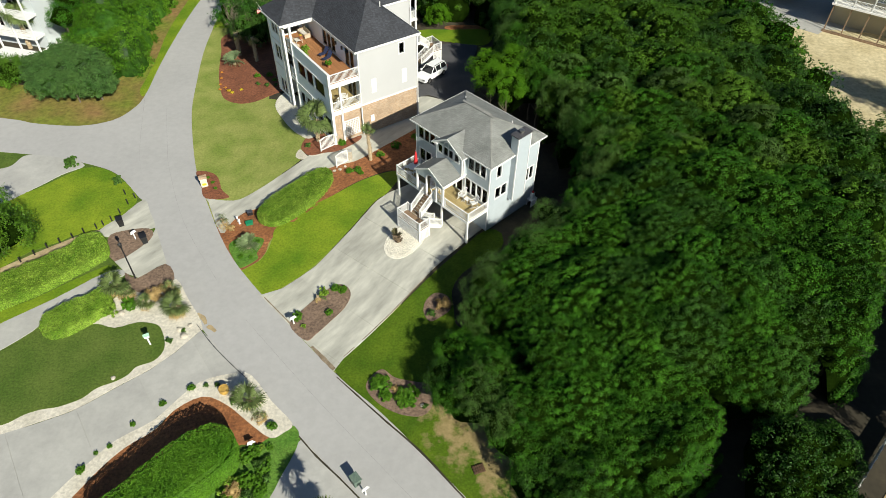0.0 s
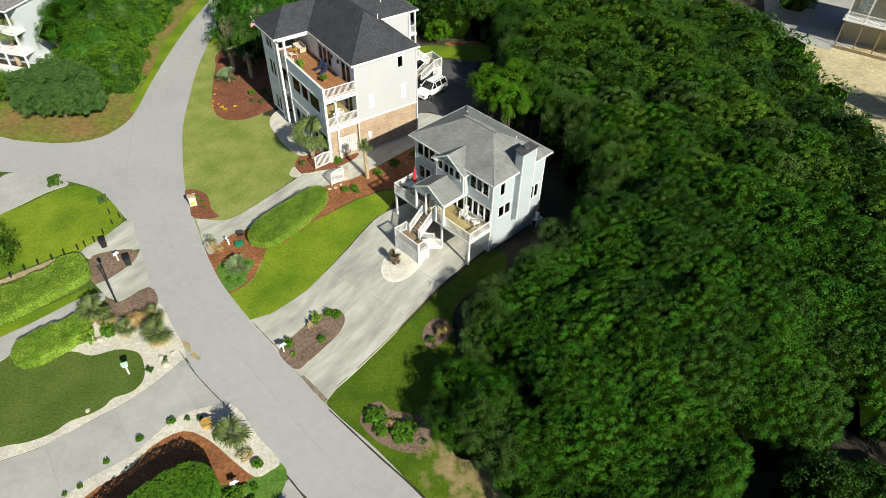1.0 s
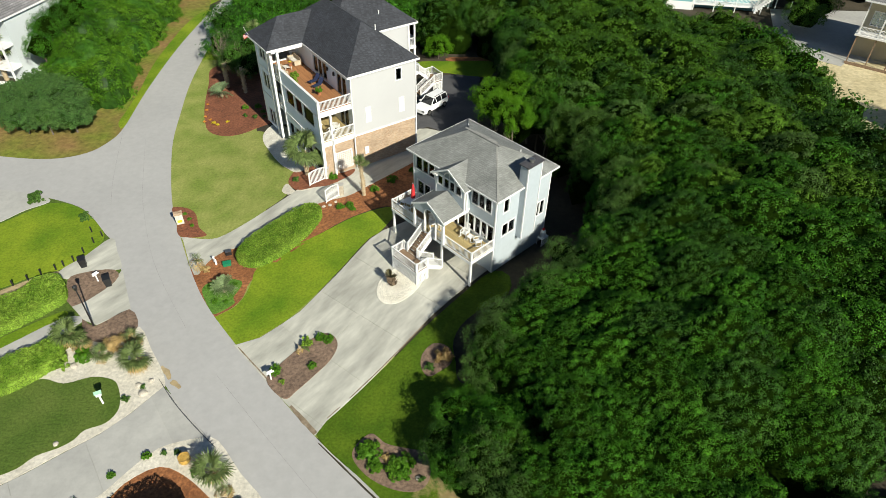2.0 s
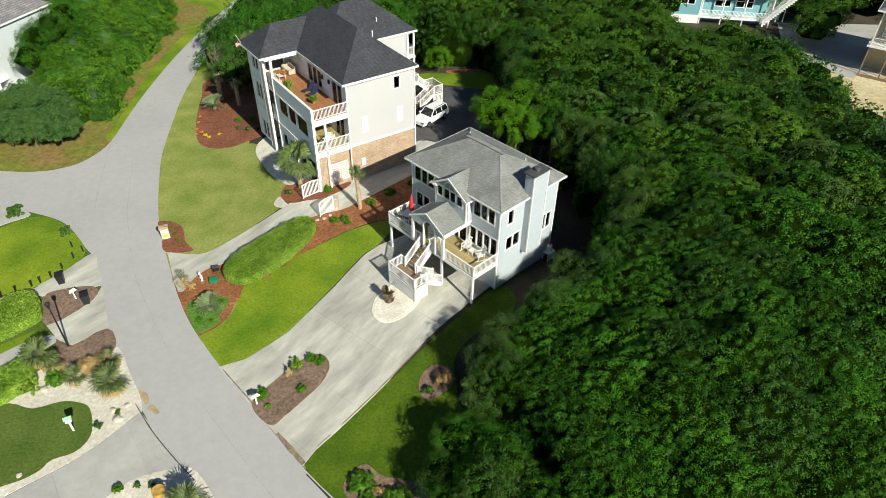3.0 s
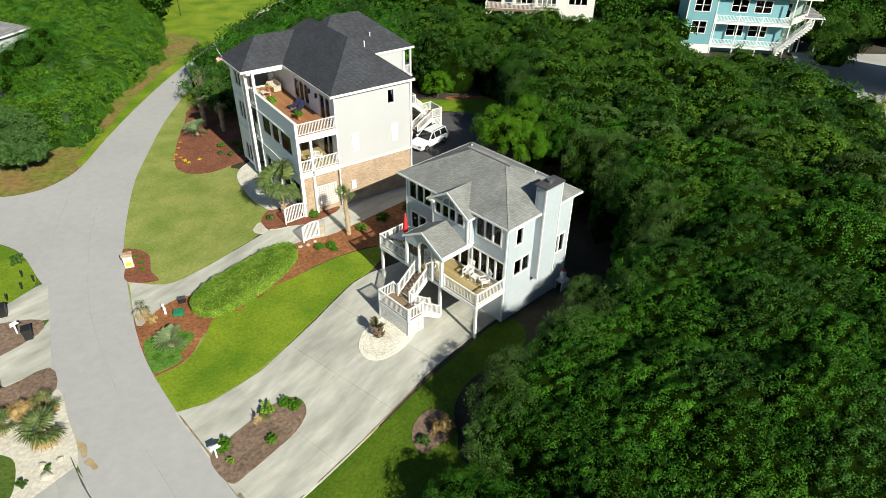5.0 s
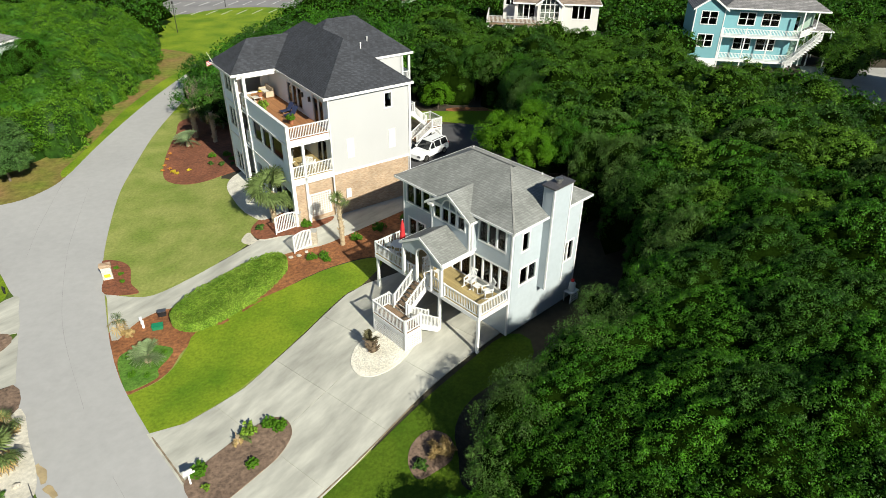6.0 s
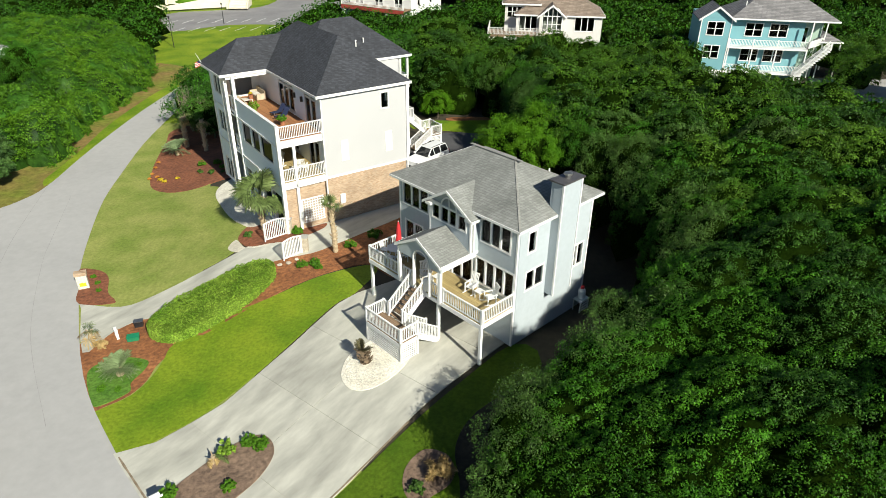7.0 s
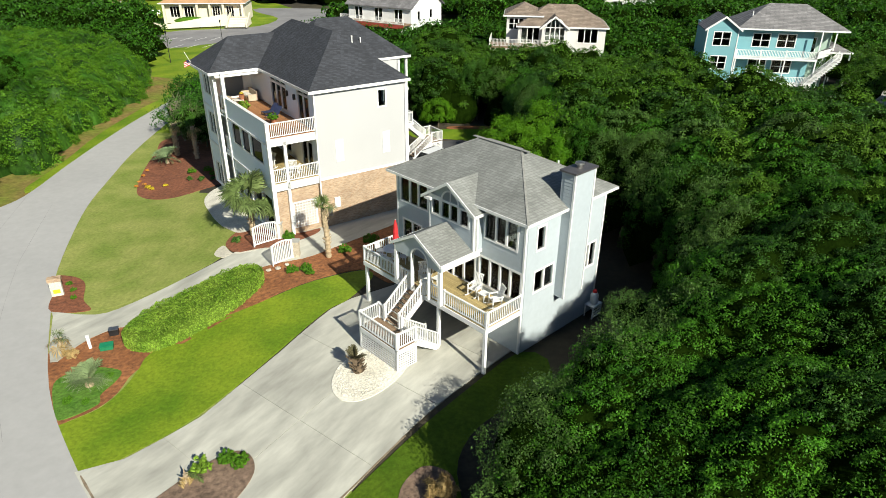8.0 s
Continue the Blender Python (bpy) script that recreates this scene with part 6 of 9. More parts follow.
WEST_WOOD = [(-46.5, 74.5), (-45.0, 72.3), (-43.3, 72.6), (-42.3, 76), (-42.8, 81), (-43.7, 84.5), (-45.2, 88), (-45.5, 93), (-44.3, 99), (-44.9, 106), (-47, 113), (-49.5, 119), (-54, 126), (-64, 132), (-80, 130), (-80, 112), (-74, 100), (-66, 99), (-59.5, 95), (-56.0, 88), (-55.0, 84.5), (-53.6, 80.5), (-51.0, 77.0)]


def west_canopy(x, y):
    d = off_line(x, y, WEST_WOOD + WEST_WOOD[:1])
    d = np.where(within(x, y, WEST_WOOD), d, -d * 4)
    return -0.3 + np.interp(d, [-6, -0.6, 0, 1.5, 4, 8], [-3, 0.6, 2.4, 4.2, 5.8, 7.0]) + 1.5 * rolling(x, y, 7.0, 3) + 0.35 * rolling(x, y, 2.5, 4)


west = Wood()
WEST_STEMS = stems(WEST_WOOD, 4.1, -86, -40, 66, 134, lambda x, y: 0.85)
for row in WEST_STEMS:
    west.patch(*crown_patch(*row, neighbours(row, WEST_STEMS, 3.1), west_canopy, 3.1, 2.8, 0.5, 0.17, leaf_rng, 1.25))
west.done("dense green live oak wood by the street", WEST_LEAF, OAK_DEEP)
REAR_WOOD = [(-34.0, 92.5), (-31, 90.0), (-26.5, 86), (-23, 90), (-14, 90), (-5, 93), (-8, 112), (-24, 116), (-31.5, 121), (-33.4, 112), (-33.8, 103)]
plant_wood(REAR_WOOD, 3.3, gen, lambda x, y: tree(x, y, (4.9 if x < -20 else 6.4) + gen.uniform(-0.9, 0.6), MIDDLE, gen, "green live oak behind the white house", "trees behind the house"), -38, 0, 84, 114)
for x, y, top, s in ((-50.6, 70.0, 3.6, 0.8), (-47.6, 69.9, 3.8, 0.8), (-45.0, 70.6, 3.9, 0.8), (-52.2, 72.6, 4.2, 0.85), (-49.2, 72.6, 4.6, 0.9), (-47.0, 73.2, 4.8, 0.85), (-50.6, 75.2, 4.6, 0.8)):
    tree(x, y, top, CEDARS, gen, "blue-green red cedar beside the street", "cedars", s, flat=0.8)
for x, y, top in ((-53.6, 82.8, 7.0), (-53.9, 86.2, 8.2), (-53.6, 89.6, 8.6), (-53.4, 92.8, 9.0)):
    tree(x, y, top, [NEAR[0]], gen, "tall live oak close beside a pale blue house wall", "trees of the wood", 0.74, flat=1.2)
for x, y, top in ((4.6, 66.5, 7.0), (6.4, 63.6, 7.6), (4.4, 70.2, 6.4), (7.4, 68.0, 8.2)):
    tree(x, y, top, BRIGHT, gen, "bright fresh green tree beside the parking court", "bright trees", 0.7)
tree(-2.3, 90.2, 3.0, BRIGHT, gen, "small bright green tree behind the court lawn", "bright trees", 0.5)
for x, y, top, s in ((-43.8, 42.6, 5.2, 1.0), (-46.5, 45.5, 5.0, 1.0), (-47.5, 41.0, 5.4, 1.1), (-46, 37.8, 4.6, 1.0), (-55.2, 73.8, 3.4, 0.7), (-58, 74, 3.4, 0.8), (-61, 72.6, 3.0, 0.7)):
    tree(x, y, top, OLIVE, gen, "leafy yellow-green tree at the edge of a lawn", "lawn trees", s)

# the woods further off, one mass
CLEAR = [(46, 116, 13), (14, 123, 12), (-11, 150, 13), (62, 99, 16), (-60, 85, 9), (36, 175, 9), (92, 150, 9), (-36, 170, 6)]
OPEN = [[(-45, 110), (-41, 118), (-38, 142), (-36, 155.5), (-49, 155), (-59, 147), (-57, 138), (-52, 126), (-48, 116)], [(-70, 168), (-59, 146), (-36, 146), (-22, 160), (-25, 220), (-110, 225), (-105, 186), (-86, 178)],
        [(-50, 108), (-41, 92), (-35.5, 92), (-34.5, 104), (-33.8, 116), (-32.6, 127), (-30, 140), (-27, 154), (-42, 154), (-46, 118)], EAST_WOOD, WEST_WOOD, REAR_WOOD, [(46, 97), (47.5, 84), (45, 72), (42, 58), (70, 57), (75, 112), (50, 112)]]
far_v, far_f, dark_v, dark_f = [], [], [], []
count = 0
unit = lump(1.0, 0.8, 3, 1, 0.3)
unit.verts.index_update()
uv_ = np.array([tuple(v.co) for v in unit.verts])
uf_ = np.array([[v.index for v in f.verts] for f in unit.faces])
unit.free()
y = 60.0
while y < 300:
    r = 3.0 if y < 190 else 4.6
    reach = 0.74 * y + 8 if y < 190 else 0.82 * y + 30
    x = -reach
    while x < reach:
        px, py = x + rng.uniform(-1, 1) * r * 0.45, y + rng.uniform(-1, 1) * r * 0.45
        x += r * 1.35
        if py < 108 and px < 40 and px > -84:
            continue
        if any(math.hypot(px - a, py - b) < c for a, b, c in CLEAR) or any(inside(px, py, o) for o in OPEN):
            continue
        top = (5.4 if py < 150 else 7.2) + 1.3 * noise.noise(Vector((px * 0.05, py * 0.05, 5))) + rng.uniform(-0.7, 0.7)
        rr = r * rng.uniform(0.85, 1.2)
        base = np.array([px, py, height(min(px, 60), min(py, 130)) + top - rr * 0.8])
        dark_f.append(uf_ + len(dark_v) * len(uv_))
        dark_v.append(uv_ * rr * 0.86 + base)
        k = 240 if y < 150 else 140 if y < 190 else 40
        d = rng.normal(size=(k, 3))
        d /= np.linalg.norm(d, axis=1, keepdims=True)
        d[:, 2] = np.abs(d[:, 2]) * 0.9 + 0.02
        pos = d * rr * rng.uniform(0.84, 1.12, (k, 1)) * np.array([1, 1, 0.8]) + base
        vv, ff = leaf_quads(pos, d + rng.normal(size=d.shape) * 0.6, 0.34 if y < 150 else 0.5 if y < 190 else 1.2, 0.32 if y < 150 else 0.46 if y < 190 else 1.1, rng, True)
        far_f.append(ff + count)
        far_v.append(vv)
        count += len(vv)
    y += r * 1.2
me = bpy.data.meshes.new("far_wood")
nv = count
me.from_pydata(np.concatenate(far_v + dark_v).tolist(), [], [list(q) for q in np.concatenate(far_f)] + [list(q) for q in (np.concatenate(dark_f) + nv)])
me.materials.append(OAK_LEAF)
me.materials.append(CROWN_SHADE)
me.polygons.foreach_set("material_index", [0] * sum(len(q) for q in far_f) + [1] * sum(len(q) for q in dark_f))
me.update()
tagged(new("far_wood", me), "unbroken green woodland reaching into the distance", "woods", kind="stuff")


def hedge(outline, h, material, label, seed, leaf=0.1, dens=380, name="hedge"):
    """A clipped hedge over an outline: rounded top and sides thick with leaves."""
    g = np.random.default_rng(seed)
    line = smooth_line(outline, 4)
    n = len(line)
    xs, ys = [p[0] for p in line], [p[1] for p in line]
    area = abs(sum(xs[i - 1] * ys[i] - xs[i] * ys[i - 1] for i in range(n))) / 2
    per = sum(math.hypot(xs[i] - xs[i - 1], ys[i] - ys[i - 1]) for i in range(n))
    pos, nrm = [], []
    ring = line + [line[0]]
    want = int(area * dens)
    while len(pos) < want:
        x, y = g.uniform(min(xs), max(xs)), g.uniform(min(ys), max(ys))
        if inside(x, y, line):
            d = from_line(x, y, ring)
            k = min(1, d / 0.45)
            z = h * (0.72 + 0.28 * math.sqrt(k)) + 0.22 * noise.noise(Vector((x * 1.2, y * 1.2, seed))) + 0.2 * noise.noise(Vector((x * 4.1, y * 4.1, seed + 5)))
            pos.append((x, y, z + g.uniform(-0.06, 0.05)))
            nrm.append((g.normal() * 0.55, g.normal() * 0.55, 1))
    cx, cy = sum(xs) / n, sum(ys) / n
    for _ in range(int(per * h * dens * 0.8)):
        i = g.integers(0, n)
        t = g.uniform()
        (ax, ay), (bx, by) = line[i - 1], line[i]
        x, y = ax + (bx - ax) * t, ay + (by - ay) * t
        nx, ny = by - ay, ax - bx
        s = math.hypot(nx, ny) or 1
        nx, ny = nx / s, ny / s
        if inside(x + nx * 0.1, y + ny * 0.1, line):
            nx, ny = -nx, -ny
        o = g.uniform(-0.05, 0.08)
        pos.append((x + nx * o, y + ny * o, g.uniform(0.02, 0.8) * h))
        nrm.append((nx + g.normal() * 0.4, ny + g.normal() * 0.4, 0.5))
    pos, nrm = np.array(pos), np.array(nrm)
    pos[:, 2] += np.array([height(a, b) for a, b in pos[:, :2]])
    v, f = leaf_quads(pos, nrm, leaf, leaf * 0.62, g)
    core = bmesh.new()
    inner = [(cx + (x - cx) * 0.97, cy + (y - cy) * 0.97) for x, y in line]
    low = [core.verts.new((x, y, height(x, y))) for x, y in inner]
    up = [core.verts.new((x, y, height(x, y) + h * 0.68)) for x, y in inner]
    top = [core.verts.new((cx + (x - cx) * 0.86, cy + (y - cy) * 0.86, height(x, y) + h * 0.82)) for x, y in inner]
    for i in range(n):
        core.faces.new((low[i - 1], low[i], up[i], up[i - 1]))
        core.faces.new((up[i - 1], up[i], top[i], top[i - 1]))
    core.faces.new(top)
    bmesh.ops.recalc_face_normals(core, faces=core.faces[:])
    top_ = thing(name, pose(cx, cy, height(cx, cy)), label, "hedge", "hedges")
    away = Matrix.Translation((-cx, -cy, -height(cx, cy)))
    me = leafy_mesh("foliage", v, f, None, material)
    me.transform(away)
    shared("foliage", me, top_, Matrix())
    core.transform(away)
    part("inner_growth", core, material, top_)
    return top_


hedge([(-19.3, 47.8), (-19.9, 49.2), (-18.7, 51.3), (-14.9, 54.7), (-13.3, 54.8), (-12.7, 53.2), (-14.2, 50.2), (-17.2, 47.5)], 1.0, HEDGE_LEAF, "long yellow-green hedge along a concrete drive", 1, 0.11)
hedge([(-43.1, 37.5), (-39.9, 40.9), (-37.5, 42.9), (-36.7, 44.6), (-35.0, 45.2), (-33.4, 43.0), (-34.0, 41.5), (-35.9, 39.4), (-38.1, 37.2), (-41.6, 34.9)], 1.1, HEDGE_LEAF, "broad bright green hedge across the street", 2, 0.13, 260)
hedge([(-35.7, 33.7), (-35.5, 35.1), (-33.1, 37.2), (-31.6, 38.2), (-30.5, 36.2), (-31.3, 34.6), (-32.3, 33.5), (-33.4, 32.6), (-34.8, 32.6)], 0.9, HEDGE_LEAF, "bright green clipped hedge beside a palm", 3, 0.12, 300)
hedge([(-15.3, 21.5), (-15.8, 23.0), (-17.4, 23.5), (-19.5, 22.2), (-20.9, 20.5), (-22.2, 18.8), (-24.0, 16.4), (-22.0, 14.6), (-19.6, 15.9), (-17.2, 18.6), (-15.7, 20.3)], 2.9, HEDGE_DARK, "tall rounded green hedge beside red mulch", 4, 0.12, 300)


def shrub_mesh(name, r, flat, material, seed, leaf=0.12, clumps=22, per=40, width=0.6):
    return crown_mesh(name, r, flat, clumps, per, leaf, leaf * width, material, seed, 0.05, 2, 0.62, inner=material)


SHRUB = {"green": shrub_mesh("shrub", 0.5, 0.8, HEDGE_DARK, 71), "yellow": shrub_mesh("shrub", 0.5, 0.8, HEDGE_LEAF, 72), "dark": shrub_mesh("shrub", 0.9, 0.6, HEDGE_DARK, 73, 0.13, 34, 70),
         "mound": shrub_mesh("shrub", 1.0, 0.34, HEDGE_DARK, 79, 0.13, 60, 60), "gold": shrub_mesh("shrub", 0.4, 0.6, YELLOW_LEAF, 74, 0.08), "orange": shrub_mesh("shrub", 0.3, 0.5, ORANGE_LEAF, 75, 0.07), "straw": shrub_mesh("shrub", 0.6, 0.9, DRY_LEAF, 76, 0.5, 16, 26, 0.12),
         "dull": shrub_mesh("shrub", 0.5, 0.7, OAK_GREY, 77, 0.12)}


def shrub(kind, x, y, s, label, lift=0.05):
    ob = new("shrub", SHRUB[kind])
    a = (x * 12.9 + y * 78.2) % 6.28
    ob.matrix_world = Matrix.Translation((x, y, height(x, y) + lift + 0.12 * s)) @ Matrix.Rotation(a, 4, "Z") @ Matrix.Diagonal((s, s, s, 1))
    return tagged(ob, label, "shrub", "shrubs")


for kind, x, y, s, label in (
        ("yellow", -11.5, 38.4, 1.0, "yellow-green shrub in a mulch island"), ("green", -10.4, 39.0, 0.85, "green shrub in a mulch island"), ("green", -9.75, 38.75, 0.8, "green shrub in a mulch island"),
        ("green", -10.6, 36.2, 0.7, "small green shrub in a mulch island"), ("green", -13.5, 35.6, 0.95, "green shrub beside a white mailbox"), ("yellow", -12.7, 34.6, 0.45, "small yellow plant in mulch"),
        ("mound", -5.3, 28.7, 0.82, "low spreading green bush on the verge"), ("mound", -4.8, 27.7, 0.5, "low spreading green bush on the verge"), ("mound", -2.9, 27.6, 0.95, "low spreading green bush on the verge"), ("straw", -4.0, 28.3, 0.5, "dry grass clump between two bushes"), ("dull", -1.5, 26.8, 0.5, "thin grey-green shrub in a rough bed"), ("straw", -0.2, 36.6, 1.0, "straw-coloured clump of tall grass"), ("dull", -1.3, 35.7, 0.8, "dry grey-green plant in a brown bed"),
        ("green", -11.0, 55.0, 0.8, "small green shrub in red mulch"), ("green", -10.1, 55.2, 0.8, "small green shrub in red mulch"), ("green", -9.7, 54.7, 0.6, "small green shrub in red mulch"), ("green", -7.9, 58.1, 0.9, "green shrub in red mulch"),
        ("dark", -6.2, 60.0, 0.6, "dark shrub by the drive"), ("dark", -4.0, 61.7, 0.6, "dark shrub by the drive"), ("dark", -2.2, 62.8, 0.6, "dark shrub by the drive"),
        ("dull", -16.4, 59.9, 0.7, "spiky grey-green plant in mulch"), ("dark", -12.6, 60.2, 0.55, "climbing green shrub by a lattice"), ("green", -12.5, 59.9, 0.5, "green shrub by a lattice"),
        ("gold", -29.3, 73.2, 0.6, "yellow flowering plant in dark mulch"), ("gold", -28.7, 72.7, 0.55, "yellow flowering plant in dark mulch"), ("gold", -27.6, 73.2, 0.55, "yellow flowering plant in dark mulch"),
        ("orange", -30.6, 73.6, 0.6, "orange flowering plant in dark mulch"), ("orange", -30.9, 74.8, 0.6, "orange flowering plant in dark mulch"), ("orange", -30.0, 74.0, 0.6, "orange flowering plant in dark mulch"), ("orange", -31.2, 76.5, 0.6, "orange flowering plant in dark mulch"),
        ("orange", -31.5, 78.0, 0.6, "orange flowering plant in dark mulch"), ("green", -26.1, 76.2, 0.8, "green shrub in dark mulch"), ("dull", -25.6, 74.2, 0.6, "grey-green shrub in dark mulch"), ("dull", -24.2, 73.6, 0.7, "grey-green shrub in dark mulch"),
        ("green", -24.4, 76.0, 0.8, "green shrub beside a wall"), ("green", -23.4, 74.6, 0.6, "green shrub beside a wall"), ("dull", -23.0, 73.4, 0.5, "grey-green plant beside a wall"),
        ("green", -27.0, 55.2, 0.4, "low green plant by a sign"), ("green", -26.3, 54.4, 0.4, "low green plant by a sign"), ("green", -25.7, 53.4, 0.4, "low green plant by a sign"),
        ("green", -20.7, 27.9, 0.62, "round green shrub in a sand border"), ("green", -22.6, 26.4, 0.55, "round green shrub in a sand border"), ("green", -24.3, 24.5, 0.45, "round green shrub in a sand border"), ("green", -25.4, 22.6, 0.4, "round green shrub in a sand border"),
        ("green", -26.8, 20.6, 0.65, "round green shrub in a sand border"), ("green", -26.2, 22.0, 0.35, "round green shrub in a sand border"), ("green", -13.4, 24.6, 0.75, "round bright green shrub in sand"), ("dull", -16.9, 26.8, 0.7, "dry clump in sand"),
        ("dull", -19.6, 28.2, 0.45, "small grey plant in sand"), ("dull", -18.7, 28.3, 0.45, "small grey plant in sand"), ("green", -29.0, 36.4, 1.3, "leafy shrub in the sand bed"), ("yellow", -30.6, 35.6, 1.5, "bright leafy shrub in the sand bed"), ("yellow", -31.6, 36.6, 1.5, "bright leafy shrub in the sand bed"),
        ("straw", -27.2, 37.6, 1.2, "straw-coloured grass clump in sand"), ("straw", -26.2, 38.4, 1.1, "straw-coloured grass clump in sand"), ("dull", -24.1, 32.6, 0.6, "grey-green clump in sand"), ("dull", -23.2, 33.8, 0.4, "small clump in sand"),
        ("straw", -22.4, 47.0, 0.6, "dry straw-coloured shrub in mulch"), ("dull", -36.8, 54.2, 1.2, "thin grey-green bush on a lawn"), ("dull", -43.2, 57.1, 1.6, "grey-green shrub at a drive corner"), ("dull", -13.6, 21.4, 1.0, "weedy shrub in rough grass"), ("green", -14.3, 20.2, 1.2, "weedy shrub in rough grass"),
        ("yellow", -15.6, 18.6, 1.2, "weedy shrub in rough grass"), ("green", -13.2, 19.4, 1.0, "weedy shrub in rough grass"), ("green", -20.4, 43.0, 0.5, "low green ground cover plant"), ("green", -19.2, 45.2, 0.45, "low green ground cover plant"), ("green", -19.4, 43.0, 0.4, "low green ground cover plant"), ("green", -21.3, 44.8, 0.5, "low green ground cover plant")):
    shrub(kind, x, y, s, label, 0.1)


weeds = random.Random(31)
ROUGH = [(-15.4, 22.6), (-12.4, 23.6), (-12.2, 21.4), (-13.8, 19.0), (-16.2, 18.6), (-16.6, 20.6)]
for i in range(34):
    x, y = weeds.uniform(-16.6, -12.0), weeds.uniform(18.4, 23.6)
    if inside(x, y, ROUGH):
        shrub(weeds.choice(("dull", "green", "green", "yellow", "straw")), x, y, weeds.uniform(0.45, 1.0), "weedy shrub in rough grass", 0.05)


def thicket(x, y, h, seed):
    """A leafless shrub of thin grey branches."""
    g = random.Random(seed)
    t = thing("bare_tree", pose(x, y, height(x, y)), "leafless grey-brown thicket beside the white house", "tree", "bare trees")
    bm = bmesh.new()
    for _ in range(7):
        a = g.uniform(0, 6.28)
        p, d, r = Vector((g.uniform(-0.3, 0.3), g.uniform(-0.3, 0.3), -0.1)), Vector((math.cos(a) * 0.3, math.sin(a) * 0.3, 1)).normalized(), 0.05
        for k in range(5):
            q = p + d * h / 5
            limb(bm, p, q, r, r * 0.75, 4)
            for _ in range(4):
                limb(bm, q, q + (d + Vector((g.uniform(-1, 1), g.uniform(-1, 1), g.uniform(-0.1, 0.5)))) * h * 0.13, r * 0.5, 0.008, 3)
            p, r = q, r * 0.75
            d = (d + Vector((g.uniform(-0.35, 0.35), g.uniform(-0.35, 0.35), 0.1))).normalized()
    part("branch", bm, GREY_TWIG, t)


for i, (x, y, h_) in enumerate(((-31.2, 88.0, 5.0), (-30.0, 86.6, 4.6), (-32.2, 89.4, 4.4), (-28.9, 86.0, 4.8))):
    thicket(x, y, h_, 50 + i)


# ---- palms ----
def fan_mesh(name, r, material, blades=15, seed=0):
    """One fan frond: a stalk and a fan of drooping blades."""
    g = random.Random(seed)
    bm = bmesh.new()
    stalk = r * 0.55
    bar(bm, (0, 0, 0), (stalk, 0, 0.12 * r), 0.035, 0.02)
    for i in range(blades):
        a = radians(-115 + 230 * i / (blades - 1))
        ln = r * (0.70 - 0.16 * abs(a) / 2) * g.uniform(0.85, 1.12)
        d, s = Vector((math.cos(a), math.sin(a), 0)), Vector((-math.sin(a), math.cos(a), 0))
        o = Vector((stalk, 0, 0.12 * r))
        w = 0.034 * r
        mid, tip = o + d * ln * 0.6 + Vector((0, 0, 0.02 * r)), o + d * ln + Vector((0, 0, -0.2 * r * g.uniform(0.6, 1.4)))
        v = [bm.verts.new(p) for p in (o, mid + s * w, tip, mid - s * w)]
        bm.faces.new(v)
    me = bpy.data.meshes.new(name)
    bm.to_mesh(me)
    bm.free()
    me.materials.append(material)
    return me


def feather_mesh(name, r, material, pairs=16, droop=0.45):
    """One feather frond, arching over, with leaflets on both sides."""
    bm = bmesh.new()
    spine = [Vector((r * t, 0, r * (0.35 * t - droop * t * t * 1.6))) for t in (i / pairs for i in range(pairs + 1))]
    for a, b in zip(spine, spine[1:]):
        bar(bm, a, b, 0.025, 0.02)
    for i, p in enumerate(spine[2:], 2):
        ln = r * 0.3 * math.sin(math.pi * (0.15 + 0.8 * i / pairs))
        for s in (-1, 1):
            tip = p + Vector((ln * 0.5, s * ln, -0.15 * ln))
            v = [bm.verts.new(q) for q in (p + Vector((-0.03, 0, 0)), p + Vector((0.03, 0, 0)), tip + Vector((0.01, 0, 0)), tip - Vector((0.01, 0, 0)))]
            bm.faces.new(v)
    me = bpy.data.meshes.new(name)
    bm.to_mesh(me)
    bm.free()
    me.materials.append(material)
    return me


FANS = {1.6: fan_mesh("frond", 1.6, PALM_LEAF, 19, 8), 1.9: fan_mesh("frond", 1.9, PALM_LEAF, 19, 4), 1.3: fan_mesh("frond", 1.3, PALM_LEAF, 15, 1), 0.9: fan_mesh("frond", 0.9, PALM_LEAF, 13, 2), 0.6: fan_mesh("frond", 0.6, PALM_LEAF, 11, 6), 1.0: fan_mesh("frond", 1.0, DRY_LEAF, 11, 3)}
FEATHERS = {1.15: feather_mesh("frond", 1.15, leafage("pale sago fronds", (0.16, 0.22, 0.10), (0.23, 0.30, 0.14))), 1.5: feather_mesh("frond", 1.5, leafage("sago fronds", (0.15, 0.21, 0.10), (0.21, 0.28, 0.14))), 1.0: feather_mesh("frond", 1.0, PALM_LEAF), 0.75: feather_mesh("frond", 0.75, leafage("cut frond stubs", (0.09, 0.085, 0.045), (0.16, 0.14, 0.075)), 12, 0.2), 0.7: feather_mesh("frond", 0.7, DRY_LEAF, 12)}


